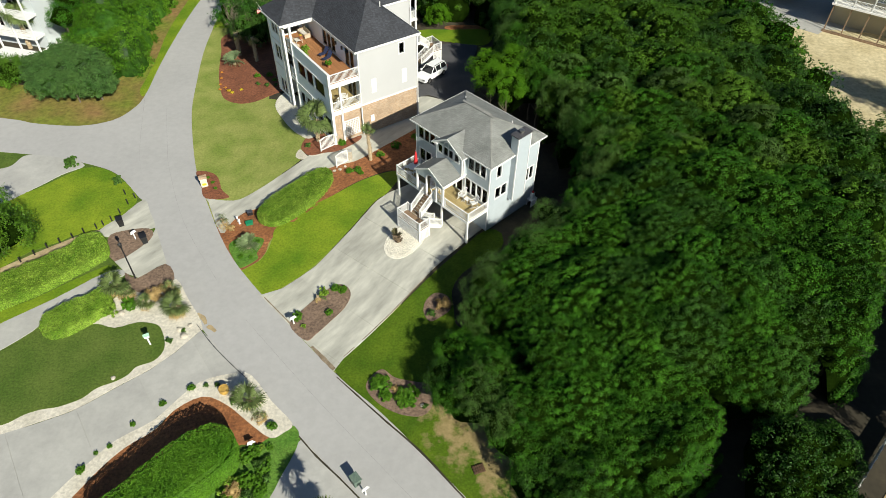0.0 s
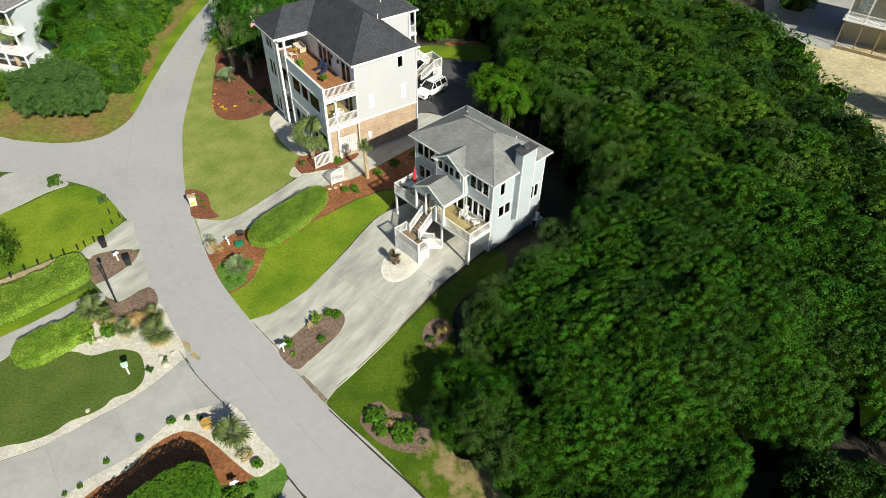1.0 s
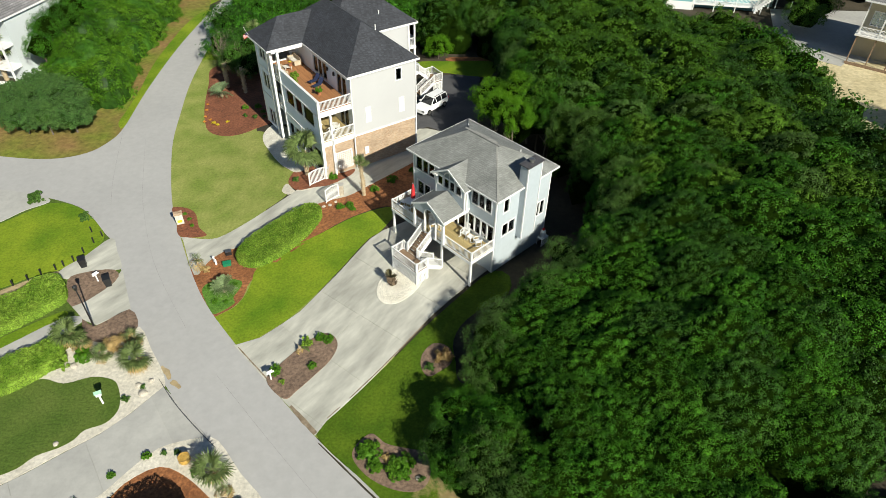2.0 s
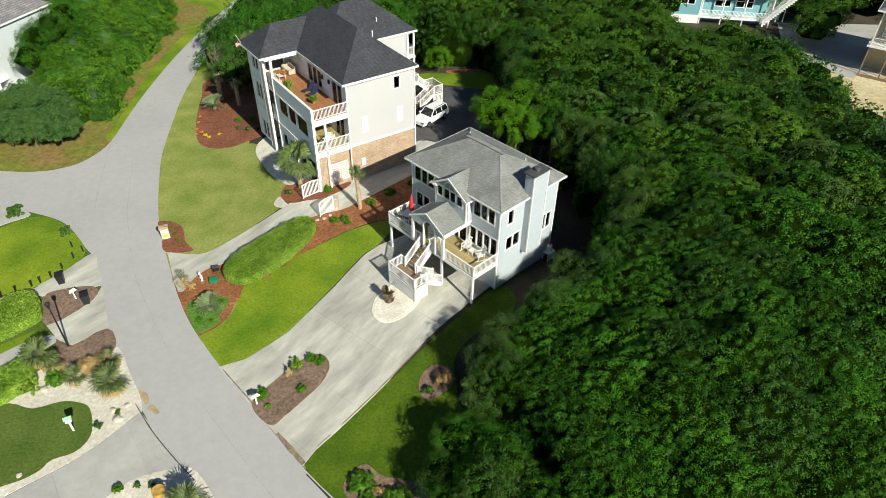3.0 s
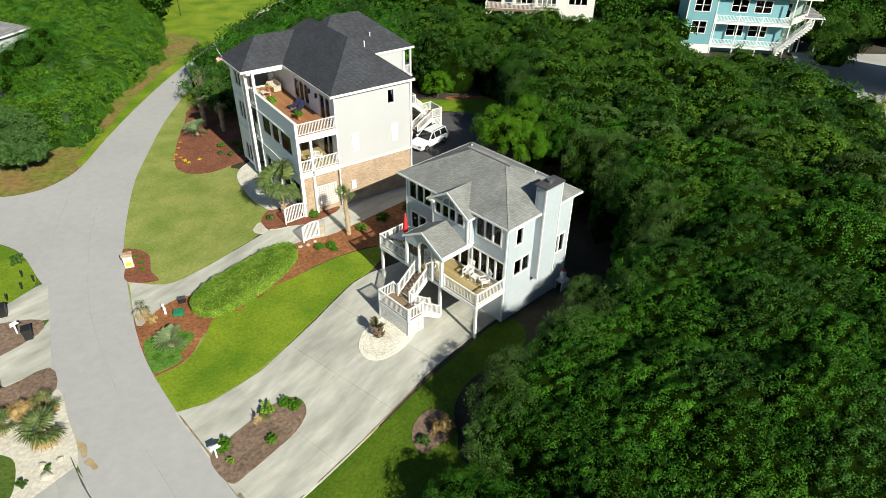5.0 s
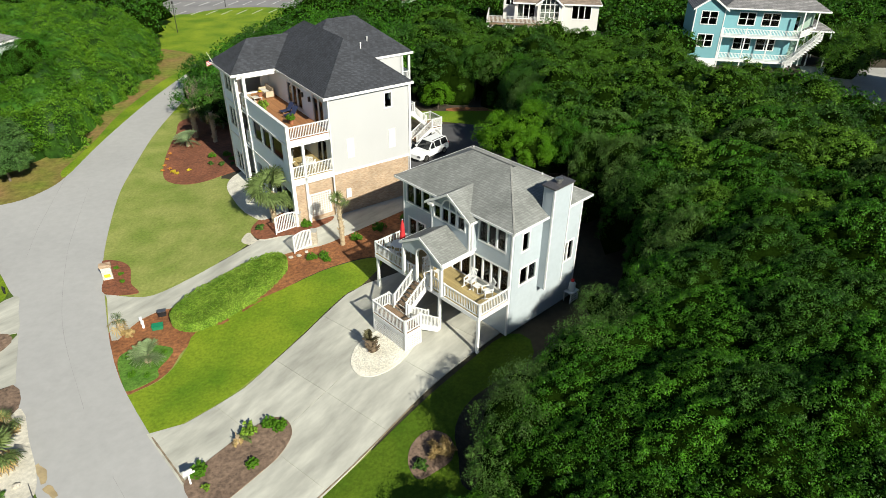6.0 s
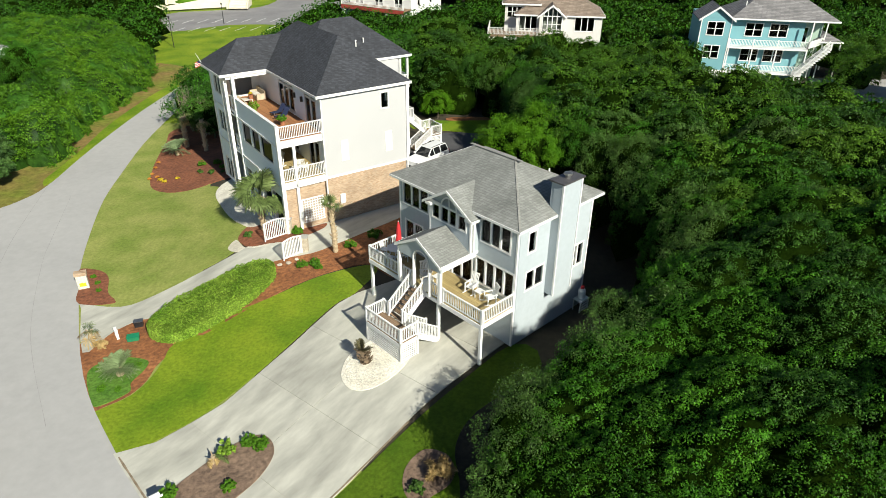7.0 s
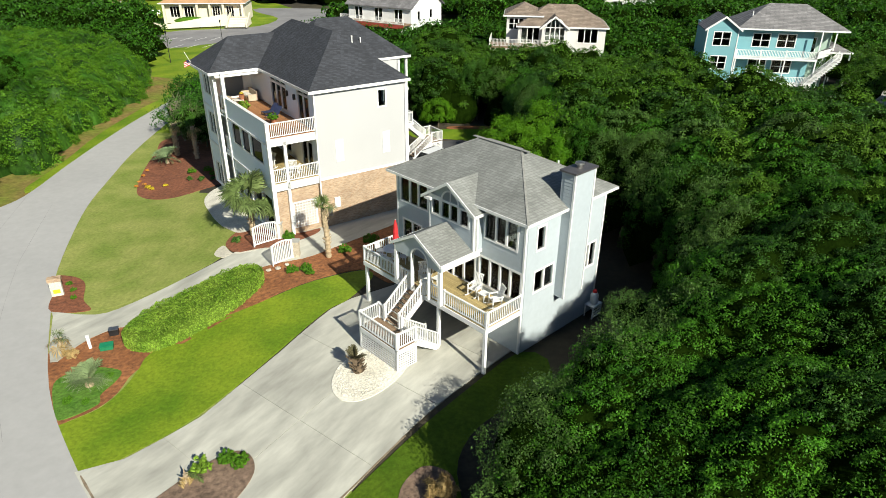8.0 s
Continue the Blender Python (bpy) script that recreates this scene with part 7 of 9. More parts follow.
def palm(x, y, h, r, fronds, size, table, label, lean=(0, 0), dry=0, dry_size=1.0, low=-35, high=75, boots=True, seed=1, lift=0.05, bark=None, bristle=0.16):
    g = random.Random(seed)
    p = thing("palm_tree", pose(x, y, height(x, y) + lift), label, "palm tree", "palms")
    bm = bmesh.new()
    n = max(3, int(h / 0.16))
    rings = []
    for i in range(n + 1):
        t = i / n
        k = r * (1.18 - 0.28 * t) * (1.16 if i % 2 else 0.92 if boots else 1)
        rings.append((lean[0] * t * t, lean[1] * t * t, h * t, k))
    tube(bm, rings, 9)
    if boots:
        for i in range(int(h * (14 if bristle < 0.2 else 70))):
            t, a = g.uniform(0.12, 1), g.uniform(0, 6.28)
            q = Vector((lean[0] * t * t + math.cos(a) * r, lean[1] * t * t + math.sin(a) * r, h * t))
            limb(bm, q, q + Vector((math.cos(a) * bristle, math.sin(a) * bristle, bristle)), 0.045, 0.02, 4)
    part("trunk", bm, bark or PALM_BARK, p)
    for i in range(fronds):
        el = low + (high - low) * ((i * 0.618) % 1.0)
        m = Matrix.Translation((lean[0], lean[1], h)) @ pose(0, 0, 0, g.uniform(-20, 20), -el, i * 137.5 + g.uniform(-12, 12))
        shared("frond", table[size], p, m)
    for i in range(dry):
        m = Matrix.Translation((lean[0], lean[1], h - 0.05)) @ pose(0, 0, 0, 0, g.uniform(35, 70), i * 360 / dry + g.uniform(-15, 15))
        shared("dead_frond", FANS[dry_size] if table is FANS else FEATHERS[0.7], p, m)
    return p


palm(-15.4, 60.8, 3.0, 0.2, 40, 1.9, FANS, "cabbage palm with a full head of fan fronds by a house", (0.1, -0.1), 6, seed=3, low=-30, high=75)
palm(-8.9, 57.2, 3.7, 0.17, 12, 0.9, FANS, "slim young palm with a rough trunk in red mulch", (-0.15, 0.1), 0, low=10, high=80, seed=4)
palm(-4.9, 44.4, 0.8, 0.25, 22, 0.75, FEATHERS, "short pruned palm with dry spikes on white stones", (-0.2, 0.1), 0, low=25, high=85, seed=5, bark=STUMP, bristle=0.24)
palm(-19.9, 44.4, 0.5, 0.2, 22, 1.15, FEATHERS, "low sago palm with arching fronds in mulch", (0, 0), 0, low=5, high=65, boots=False, seed=6)
palm(-30.3, 80.2, 0.6, 0.2, 24, 1.5, FEATHERS, "sago palm in dark mulch", (0, 0), 0, low=5, high=65, boots=False, seed=7)
palm(-30.2, 82.6, 3.6, 0.24, 4, 0.9, FANS, "pale palm trunk with few hanging fronds", (0.3, -0.3), 5, seed=8, low=-60, high=10)
palm(-27.2, 80.5, 3.4, 0.2, 3, 0.9, FANS, "bare grey palm trunk beside the white house", (-0.1, 0.2), 3, seed=9, low=-60, high=10)
for x, y, top in ((-29.6, 85.6, 5.6), (-27.6, 84.4, 5.2)):
    tree(x, y, top - 1.0, [NEAR[1]], gen, "thin grey-green tree beside the white house", "trees behind the house", 0.6, flat=1.35)
palm(-27.6, 88.5, 4.9, 0.2, 22, 1.3, FANS, "shaded cabbage palm behind the white house", (0.2, 0.3), 4, seed=10)
palm(-24.3, 35.7, 0.9, 0.22, 22, 1.3, FANS, "spreading fan palm on pale sand with dry lower fronds", (0, 0), 16, seed=11, low=0, high=70)
palm(-30.4, 37.8, 1.2, 0.22, 24, 1.3, FANS, "fan palm with dry lower fronds beside a hedge", (0, 0), 14, seed=12, low=0, high=70)
palm(-27.4, 36.5, 0.4, 0.16, 16, 0.9, FANS, "small fan palm on pale sand", (0, 0), 4, seed=21, low=0, high=70)
palm(-25.6, 38.2, 0.5, 0.18, 6, 0.9, FANS, "withered palm with straw-coloured fronds on sand", (0, 0), 18, seed=22, low=0, high=60)
palm(-29.6, 37.6, 0.7, 0.18, 8, 0.9, FANS, "withered palm with straw-coloured fronds beside a hedge", (0, 0), 16, seed=23, low=0, high=60)
palm(-14.6, 25.4, 0.4, 0.16, 5, 0.6, FANS, "withered low palm on pale sand", (0, 0), 14, seed=24, low=0, high=60)
palm(-15.6, 26.6, 0.8, 0.2, 18, 1.3, FANS, "spreading fan palm on pale sand beside the street", (0, 0), 6, seed=13, low=0, high=70)
palm(-11.95, 37.7, 0.6, 0.12, 1, 1.0, FEATHERS, "stunted palm with one long pale frond in mulch", (0.1, 0), 3, seed=14, low=-20, high=40)
palm(-23.2, 47.5, 0.9, 0.07, 4, 0.6, FANS, "small thin yucca at a drive corner", (0, 0), 4, seed=15, low=0, high=60)
palm(-60.5, 83.5, 5.0, 0.24, 26, 1.9, FANS, "tall cabbage palm before a white house", (0.3, 0), 5, seed=16)
palm(-7.6, 16.2, 3.4, 0.22, 24, 1.3, FANS, "cabbage palm at a drive corner", (0, 0), 4, seed=17)


# ---- houses further off ----
def gable_front(parent, x0, x1, y0, y1, z, top, roof_mat, wall_mat, over=0.4):
    """A gable facing -y: its wall triangle and two roof slopes running back."""
    mid = (x0 + x1) / 2
    bm = bmesh.new()
    slab(bm, [(x0, y0, z), (x1, y0, z), (mid, y0, top - 0.1)], (0, 0.15, 0))
    part("gable", bm, wall_mat, parent)
    bm = bmesh.new()
    k = (top - z) / (mid - x0)
    for a, s in ((x0, -1), (x1, 1)):
        slab(bm, [(a + s * over, y0 - over, z - over * k), (a + s * over, y1, z - over * k), (mid, y1, top), (mid, y0 - over, top)], (0, 0, -0.14))
    ob = part("gable_roof", bm, roof_mat, parent)
    bm = bmesh.new()
    for a, s in ((x0, -1), (x1, 1)):
        slab(bm, [(a + s * over, y0 - over - 0.03, z - over * k + 0.02), (mid, y0 - over - 0.03, top + 0.02), (mid, y0 - over - 0.03, top - 0.26), (a + s * over, y0 - over - 0.03, z - over * k - 0.26)], (0, 0.05, 0))
    part("bargeboard", bm, WHITE, ob)


def simple_body(h, x0, x1, y0, y1, z1, material, front, side=()):
    """Four walls with the front (-y) and right (+x) openings cut."""
    wall(h, (x0, y0, 0), SIDE, x1 - x0, 0, z1, [(a - x0, b - x0, c, d) for a, b, c, d in front], material)
    wall(h, (x1, y0 + 0.19, 0), REAR, y1 - y0 - 0.38, 0, z1, [(a - y0 - 0.19, b - y0 - 0.19, c, d) for a, b, c, d in side], material)
    wall(h, (x0, y1 - 0.19, 0), FRONT, y1 - y0 - 0.38, 0, z1, [], material)
    wall(h, (x1, y1, 0), FAR, x1 - x0, 0, z1, [], material)
    # Unseen dark backing and ceiling behind the windows of the further houses.
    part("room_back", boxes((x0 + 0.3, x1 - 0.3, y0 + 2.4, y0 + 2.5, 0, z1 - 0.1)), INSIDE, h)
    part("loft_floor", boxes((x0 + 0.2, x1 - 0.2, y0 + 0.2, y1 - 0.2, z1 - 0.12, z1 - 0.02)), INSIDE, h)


def braced_post(bm, x, y, z):
    box(bm, x - 0.1, x + 0.1, y - 0.1, y + 0.1, 0, z)
    for s in (-1, 1):
        bar(bm, (x, y, z - 0.9), (x + s * 0.85, y, z - 0.05), 0.12)


def teal_house():
    h = thing("house", pose(40.2, 110.9, 1.3, 0, 0, -8), "teal weatherboarded two-storey house with white balconies and grey roof", "house", "houses in the wood")
    front = [(0.9, 3.1, 6.0, 7.7), (4.2, 6.5, 6.0, 7.7), (0.9, 3.2, 2.5, 4.2), (4.1, 6.6, 2.5, 4.2)]
    simple_body(h, -1.5, 8.8, 1.5, 9.5, 8.5, TEAL, front)
    for a, b, c, d in front:
        window(h, (a, 1.5, c), SIDE, b - a, d - c, 2, rows=2)
    bay = [(-4.7, -2.55, 6.2, 7.95), (-4.65, -2.6, 3.0, 4.7)]
    simple_body(h, -5.7, -1.5, 0.0, 7.5, 8.6, TEAL, bay)
    for a, b, c, d in bay:
        window(h, (a, 0, c), SIDE, b - a, d - c, 2, rows=2)
    part("skirting", boxes((-5.75, -1.45, -0.06, -0.01, 0, 1.3)), WHITE, h)
    for x in (-5.72, -1.6):
        part("corner_board", boxes((x, x + 0.14, -0.05, 0.1, 0, 8.6)), WHITE, h)
    gable_front(h, -5.7, -1.5, 0.0, 5.5, 8.6, 10.1, SLATE_ROOF, TEAL)
    wall(h, (8.8, 4.0, 0), SIDE, 3.2, 0, 8.5, [(0.5, 1.3, 5.0, 7.0)], SAGE)
    window(h, (9.3, 4.0, 5.0), SIDE, 0.8, 2.0, 1, name="door")
    for z in (1.2, 4.7):
        part("balcony_floor", boxes((-1.5, 9.4, -0.1, 1.5, z - 0.25, z)), WHITE, h)
        railing(h, (-1.4, 0, z), (9.3, 0, z), 1.0, joined=True, thin=0.06, gap=0.2)
        for x in (-1.35, 1.9, 5.2, 9.25):
            part("porch_post", boxes((x, x + 0.15, -0.05, 0.1, z if z > 4 else 0, 8.4 if z > 4 and x > 9 else z + (1.1 if z > 4 else 3.3))), WHITE, h)
    railing(h, (9.3, 0, 4.7), (12.2, 3.4, 4.7), 1.0, joined=True, thin=0.06, gap=0.2)
    for y in (-1.3, -0.2):
        railing(h, (8.0, y, 0.6), (12.4, y + 1.2, 4.7), 1.0, joined=True, thin=0.06, gap=0.2)
    bm = bmesh.new()
    for i in range(16):
        x, z = 8.0 + 4.4 * i / 16, 0.6 + 4.1 * i / 16
        box(bm, x, x + 0.32, -1.3 + 1.2 * i / 16, -0.2 + 1.2 * i / 16, z, z + 0.05)
    part("stair", bm, WHITE, h)
    part("porch_post", boxes((12.3, 12.45, 3.3, 3.45, 0, 8.4)), WHITE, h)
    hip_roof(h, -1.7, 12.9, 0.4, 10.0, 8.5, 0.6, SLATE_ROOF)
    hip_roof(h, 11.0, 15.0, 3.0, 9.0, 5.3, 0.5, SLATE_ROOF, name="porch_roof")
    for x, y in ((11.2, 3.2), (14.7, 3.2), (14.7, 8.7)):
        part("porch_post", boxes((x, x + 0.15, y, y + 0.15, 0, 5.2)), WHITE, h)
    bm = bmesh.new()
    tube(bm, [(0.6, 3.0, 9.8, 0.08), (0.6, 3.0, 10.5, 0.08)], 8)
    part("vent_pipe", bm, WHITE, h)


def tan_house():
    h = thing("house", pose(13.3, 116.5, 1.3, 0, 0, -5), "white house with brown shingle roof, arched gable window and raised deck", "house", "houses in the wood")
    front = [(-4.2, -1.6, 5.2, 7.3), (4.2, 7.0, 5.4, 7.3)]
    simple_body(h, -4.7, 8.2, 1.0, 9.5, 7.6, FAR_WHITE, front)
    for a, b, c, d in front:
        window(h, (a, 1.0, c), SIDE, b - a, d - c, 3)
    simple_body(h, -1.2, 2.5, 0.0, 1.0, 7.7, FAR_WHITE, [(-0.7, 2.1, 5.3, 7.5)])
    window(h, (-0.7, 0, 5.3), SIDE, 2.8, 2.2, 4, rows=2)
    gable_front(h, -1.2, 2.5, 0.0, 4.5, 7.75, 9.2, BROWN_ROOF, FAR_WHITE, 0.35)
    bm = bmesh.new()
    arc = arch_points(-0.6, 2.0, 7.62, 10)
    slab(bm, [(x, -0.02, min(z, 8.75)) for x, z in arc], (0, 0.01, 0))
    part("pane", bm, GLASS, h)
    bm = bmesh.new()
    for (a, b), (c, d) in zip(arc, arc[1:]):
        bar(bm, (a, -0.05, min(b, 8.75)), (c, -0.05, min(d, 8.75)), 0.1)
    for x in (0.05, 0.7, 1.35):
        bar(bm, (x, -0.05, 7.6), (x, -0.05, 8.7), 0.08)
    part("arch_frame", bm, WHITE, h)
    simple_body(h, -6.5, -3.2, 2.5, 9.4, 8.9, FAR_WHITE, [(-6.1, -4.0, 6.9, 8.4)])
    window(h, (-6.1, 2.5, 6.9), SIDE, 2.1, 1.5, 3, rows=2)
    hip_roof(h, -5.0, 8.6, 0.6, 9.9, 7.6, 0.58, BROWN_ROOF)
    hip_roof(h, -7.0, -1.0, 2.0, 9.9, 8.9, 0.5, BROWN_ROOF)
    pieces("deck", ((-8.8, 2.6, -2.0, 1.0, 4.8, 5.05), (-8.8, -6.5, -2.0, 3.5, 4.75, 4.79)), OLD_WOOD, h)
    railing(h, (-8.8, -2, 5.05), (2.6, -2, 5.05), 1.0, joined=True, thin=0.06, gap=0.2, material=FAR_WHITE)
    railing(h, (-8.8, -2, 5.05), (-8.8, 3.4, 5.05), 1.0, joined=True, thin=0.06, gap=0.2, material=FAR_WHITE)
    bm = bmesh.new()
    for x in (-8.6, -5.2, -1.8, 2.4):
        bm = bmesh.new()
        braced_post(bm, x, -1.9, 4.8)
        part("deck_post", bm, FAR_WHITE, h)


def red_house():
    h = thing("house", pose(-20.8, 143, 2.5, 0, 0, -30), "white house with grey roof and a red-edged deck on white braces", "house", "houses in the wood")
    doors = [(1.5, 3.2, 4.0, 6.1), (6.0, 7.7, 4.0, 6.1), (10.4, 12.1, 4.0, 6.1)]
    simple_body(h, 0, 14, 0, 10, 6.6, WHITE, doors, [(2, 2.8, 4.4, 5.8), (6, 6.8, 4.4, 5.8)])
    for a, b, c, d in doors:
        window(h, (a, 0, c), SIDE, b - a, d - c, 2, name="door")
    for a in (2, 6):
        window(h, (14, a, 4.4), REAR, 0.8, 1.4)
    gable = bmesh.new()
    slab(gable, [(13.85, 0, 6.6), (13.85, 10, 6.6), (13.85, 5, 9.6)], (0.15, 0, 0))
    part("gable", gable, WHITE, h)
    bm = bmesh.new()
    for y0_, s in ((-0.5, 1), (10.5, -1)):
        slab(bm, [(-0.5, y0_, 6.5), (14.5, y0_, 6.5), (14.5, 5, 9.85), (-0.5, 5, 9.85)], (0, 0, -0.15))
    part("roof", bm, SLATE_ROOF, h)
    part("deck", boxes((0, 14, -2.4, 0, 3.75, 3.95)), OLD_WOOD, h)
    part("deck_edge", boxes((-0.05, 14.05, -2.5, -2.4, 3.3, 3.9)), surface("brick red paint", (0.35, 0.05, 0.04), (0.42, 0.07, 0.05), 2, 15, 0.6, 0.1), h)
    railing(h, (0, -2.4, 3.95), (14, -2.4, 3.95), 1.0, joined=True, thin=0.06, gap=0.25)
    bm = bmesh.new()
    for x in (0.4, 3.6, 7, 10.4, 13.6):
        bm = bmesh.new()
        braced_post(bm, x, -2.3, 3.5)
        part("deck_post", bm, WHITE, h)


def club_house():
    CREAM = surface("cream stucco", (0.66, 0.60, 0.47), (0.74, 0.68, 0.55), 0.4, 15, 0.8, 0.1, grain=0.05)
    h = thing("clubhouse", pose(-71.2, 178, 0.1, 0, 0, 8) @ Matrix.Diagonal((0.82, 1, 0.9, 1)), "cream stucco clubhouse with columns, ramps and a tan tiled roof", "building")
    front = [(2, 4.5, 1.6, 4.2), (6, 8.5, 1.6, 4.2), (14, 16, 1.6, 4.2), (18, 20, 1.6, 4.2)]
    simple_body(h, 0, 23, 0, 12, 5.2, CREAM, front)
    for a, b, c, d in front:
        window(h, (a, 0, c), SIDE, b - a, d - c, 3)
    hip_roof(h, -0.8, 23.8, -1.5, 12.8, 5.2, 0.45, surface("tan roof tiles", (0.42, 0.24, 0.12), (0.52, 0.32, 0.18), 0.8, 10, 0.8, 0.4))
    for x in (0.2, 5.0, 9.6, 13.2, 17, 22.4):
        part("column", boxes((x, x + 0.6, -1.3, -0.7, 0, 5.0)), CREAM, h)
    bm = bmesh.new()
    slab(bm, [(3, -9, 0), (19, -5, 0), (19, -5, 3.0), (3, -9, 1.0)], (0, 0.4, 0))
    part("ramp_wall", bm, CREAM, h)
    bm = bmesh.new()
    slab(bm, [(-6, -6, 0), (3, -9, 0), (3, -9, 1.0), (-6, -6, 2.0)], (0, 0.4, 0))
    part("ramp_wall", bm, CREAM, h)
    for i in range(6):
        part("step", boxes((19.5, 24.5, -7.5 + i * 0.7, -1.2, i * 0.3, i * 0.3 + 0.3)), CREAM, h)
    for x in (19.0, 24.6):
        bm = bmesh.new()
        slab(bm, [(x, -8, 0), (x, -1.4, 0), (x, -1.4, 2.9), (x, -8, 0.8)], (0.4, 0, 0))
        part("stair_wall", bm, CREAM, h)
    part("hedge_row", lump(1.0, 0.6, 5), HEDGE_DARK, h).matrix_local = Matrix.Translation((9, -5, 1.4)) @ Matrix.Diagonal((4.5, 1.3, 1.5, 1))


def pavilion_house():
    h = thing("house", pose(55.5, 92.3, 1.35, 0, 0, -35), "tan raised house with a lattice-railed porch over open columns", "house", "houses in the wood")
    TAN = surface("tan siding", (0.40, 0.36, 0.26), (0.46, 0.42, 0.31), 0.4, 12, 0.7, 0.1, grain=0.06)
    wall(h, (0, 3.2, 0), SIDE, 15, 0, 4.0, [(9.5, 10.6, 0, 2.2)], TAN)
    wall(h, (0, 1.9, 0), SIDE, 15, 4.1, 8.6, [(1, 2.6, 5.0, 6.8), (5, 6.6, 5.0, 6.8), (9, 10.6, 5.0, 6.8)], TAN)
    for x in (1, 5, 9):
        window(h, (x, 1.9, 5.0), SIDE, 1.6, 1.8, 2, rows=2)
    wall(h, (0, 11, 0), FRONT, 7.8, 0, 8.6, [], TAN)
    for i in range(7):
        x = 0.1 + 2.45 * i
        part("column", boxes((x, x + 0.16, 0, 0.16, 0, 4.0)), OLD_WOOD, h)
    pieces("porch_floor", ((-0.2, 15.2, -0.2, 3.2, 3.85, 4.1), (-0.2, 15.2, -0.2, 11, 8.6, 8.75)), WHITE, h)
    for i in range(6):
        x = 0.1 + 2.45 * i
        railing(h, (x, 0, 4.1), (x + 2.45, 0, 4.1), 1.0, joined=True, thin=0.05, gap=0.16)
        part("porch_post", boxes((x, x + 0.16, -0.08, 0.08, 4.1, 8.6)), WHITE, h)
    for y in (-0.35, -0.75):
        part("kerb_rail", boxes((0, 15, y, y + 0.12, 0, 0.22)), OLD_WOOD, h)
    hip_roof(h, -0.6, 15.6, -0.6, 11.4, 8.75, 0.5, SLATE_ROOF)


def corner_house():
    h = thing("house", pose(-57.6, 83.6, -0.3, 0, 0, -14), "white house with balconies and a brown-grey roof by the side street", "house")
    front = [(-4, -2.4, 2.6, 4.4), (-8, -6.4, 2.6, 4.4), (-4, -2.4, 5.6, 7.4), (-8, -6.4, 5.6, 7.4)]
    simple_body(h, -13, 0, 0, 10, 8.6, PALE_BLUE, front)
    for a, b, c, d in front:
        window(h, (a, 0, c), SIDE, b - a, d - c, 2)
    for z in (2.4, 5.3):
        part("balcony_floor", boxes((-13, 0, -1.8, 0, z - 0.3, z)), WHITE, h)
        for i in range(4):
            railing(h, (-13 + i * 3.25, -1.75, z), (-9.75 + i * 3.25, -1.75, z), 1.0, gap=0.2, thin=0.06, joined=True)
    for i in range(5):
        x = -13 + 3.2 * i
        part("column", boxes((x, x + 0.2, -1.85, -1.65, 0, 8.5)), WHITE, h)
    hip_roof(h, -13.4, 0.4, -2.2, 10.4, 8.6, 0.5, SLATE_ROOF)
    pieces("terrace", ((-6, 2.5, -4.2, -1.9, 0, 0.5), (0.01, 2.5, -1.9, 4, 0, 0.5)), WHITE, h)


teal_house()
tan_house()
red_house()
club_house()
pavilion_house()
corner_house()
for x, y, w, d, yaw, z in ((33, 176, 12, 9, -10, 6.2), (88, 152, 12, 9, -15, 6.4)):
    h = thing("house", pose(x, y, 1.3, 0, 0, yaw), "pale house with a grey roof far off among trees", "house", "houses in the wood")
    simple_body(h, 0, w, 0, d, z, FAR_WHITE, [(2, 4, 3.5, 5.2), (7, 9, 3.5, 5.2)])
    window(h, (2, 0, 3.5), SIDE, 2, 1.7, 2)
    window(h, (7, 0, 3.5), SIDE, 2, 1.7, 2)
    hip_roof(h, -0.5, w + 0.5, -0.5, d + 0.5, z, 0.5, SLATE_ROOF)

def pool_pavilion():
    p = thing("pavilion", pose(-90.5, 190.5, 1.0, 0, 0, 10), "small open pavilion with a tan pyramid roof", "pavilion")
    hip_roof(p, -2.6, 2.6, -2.6, 2.6, 2.4, 0.6, surface("tan shingles", (0.40, 0.23, 0.12), (0.50, 0.31, 0.17), 1, 8, 0.85, 0.2))
    for x in (-2.3, 2.1):
        for y in (-2.3, 2.1):
            part("post", boxes((x, x + 0.2, y, y + 0.2, 0, 2.4)), FAR_WHITE, p)
    part("counter", boxes((-1.8, 1.8, -1.8, 1.8, 0, 1.1)), FAR_WHITE, p)


pool_pavilion()
deck_chair = thing("sun_lounger", pose(-85.5, 187.5, 1.05, 0, 0, 20), "white sun lounger on the clubhouse grounds", "lounger", "pool loungers")
bm = bmesh.new()
bar(bm, (0, -1.0, 0.35), (0, 0.4, 0.35), 0.75, 0.08)
part("seat", bm, WHITE, deck_chair)
bm = bmesh.new()
bar(bm, (0, 0.4, 0.35), (0, 0.9, 1.0), 0.75, 0.08)
part("backrest", bm, WHITE, deck_chair)
for x in (-0.3, 0.3):
    for y in (-0.9, 0.4):
        part("leg", boxes((x - 0.04, x + 0.04, y - 0.04, y + 0.04, -0.1, 0.32)), WHITE, deck_chair)
for i in range(1, 7):
    copy_thing(deck_chair, pose(-85.5 + 1.6 * i, 187.5 - 0.3 * i, 1.05, 0, 0, 20 + 4 * (i % 3)))

# painted bays of the car park
for i in range(9):
    for row, y in ((0, 149.0), (1, 157.5)):
        bm = boxes((-0.06, 0.06, -2.2, 2.2, 0, 0.012))
        ob = part("bay_line", bm, WHITE)
        ob.matrix_world = pose(-57 + i * 3.0 - row * 4.5, y + i * 0.55, height(-66 + i * 3.2, 130) + 0.052, 0, 0, -12)
        tagged(ob, "white painted bay line on the car park", "road marking", "bay lines", "structure")


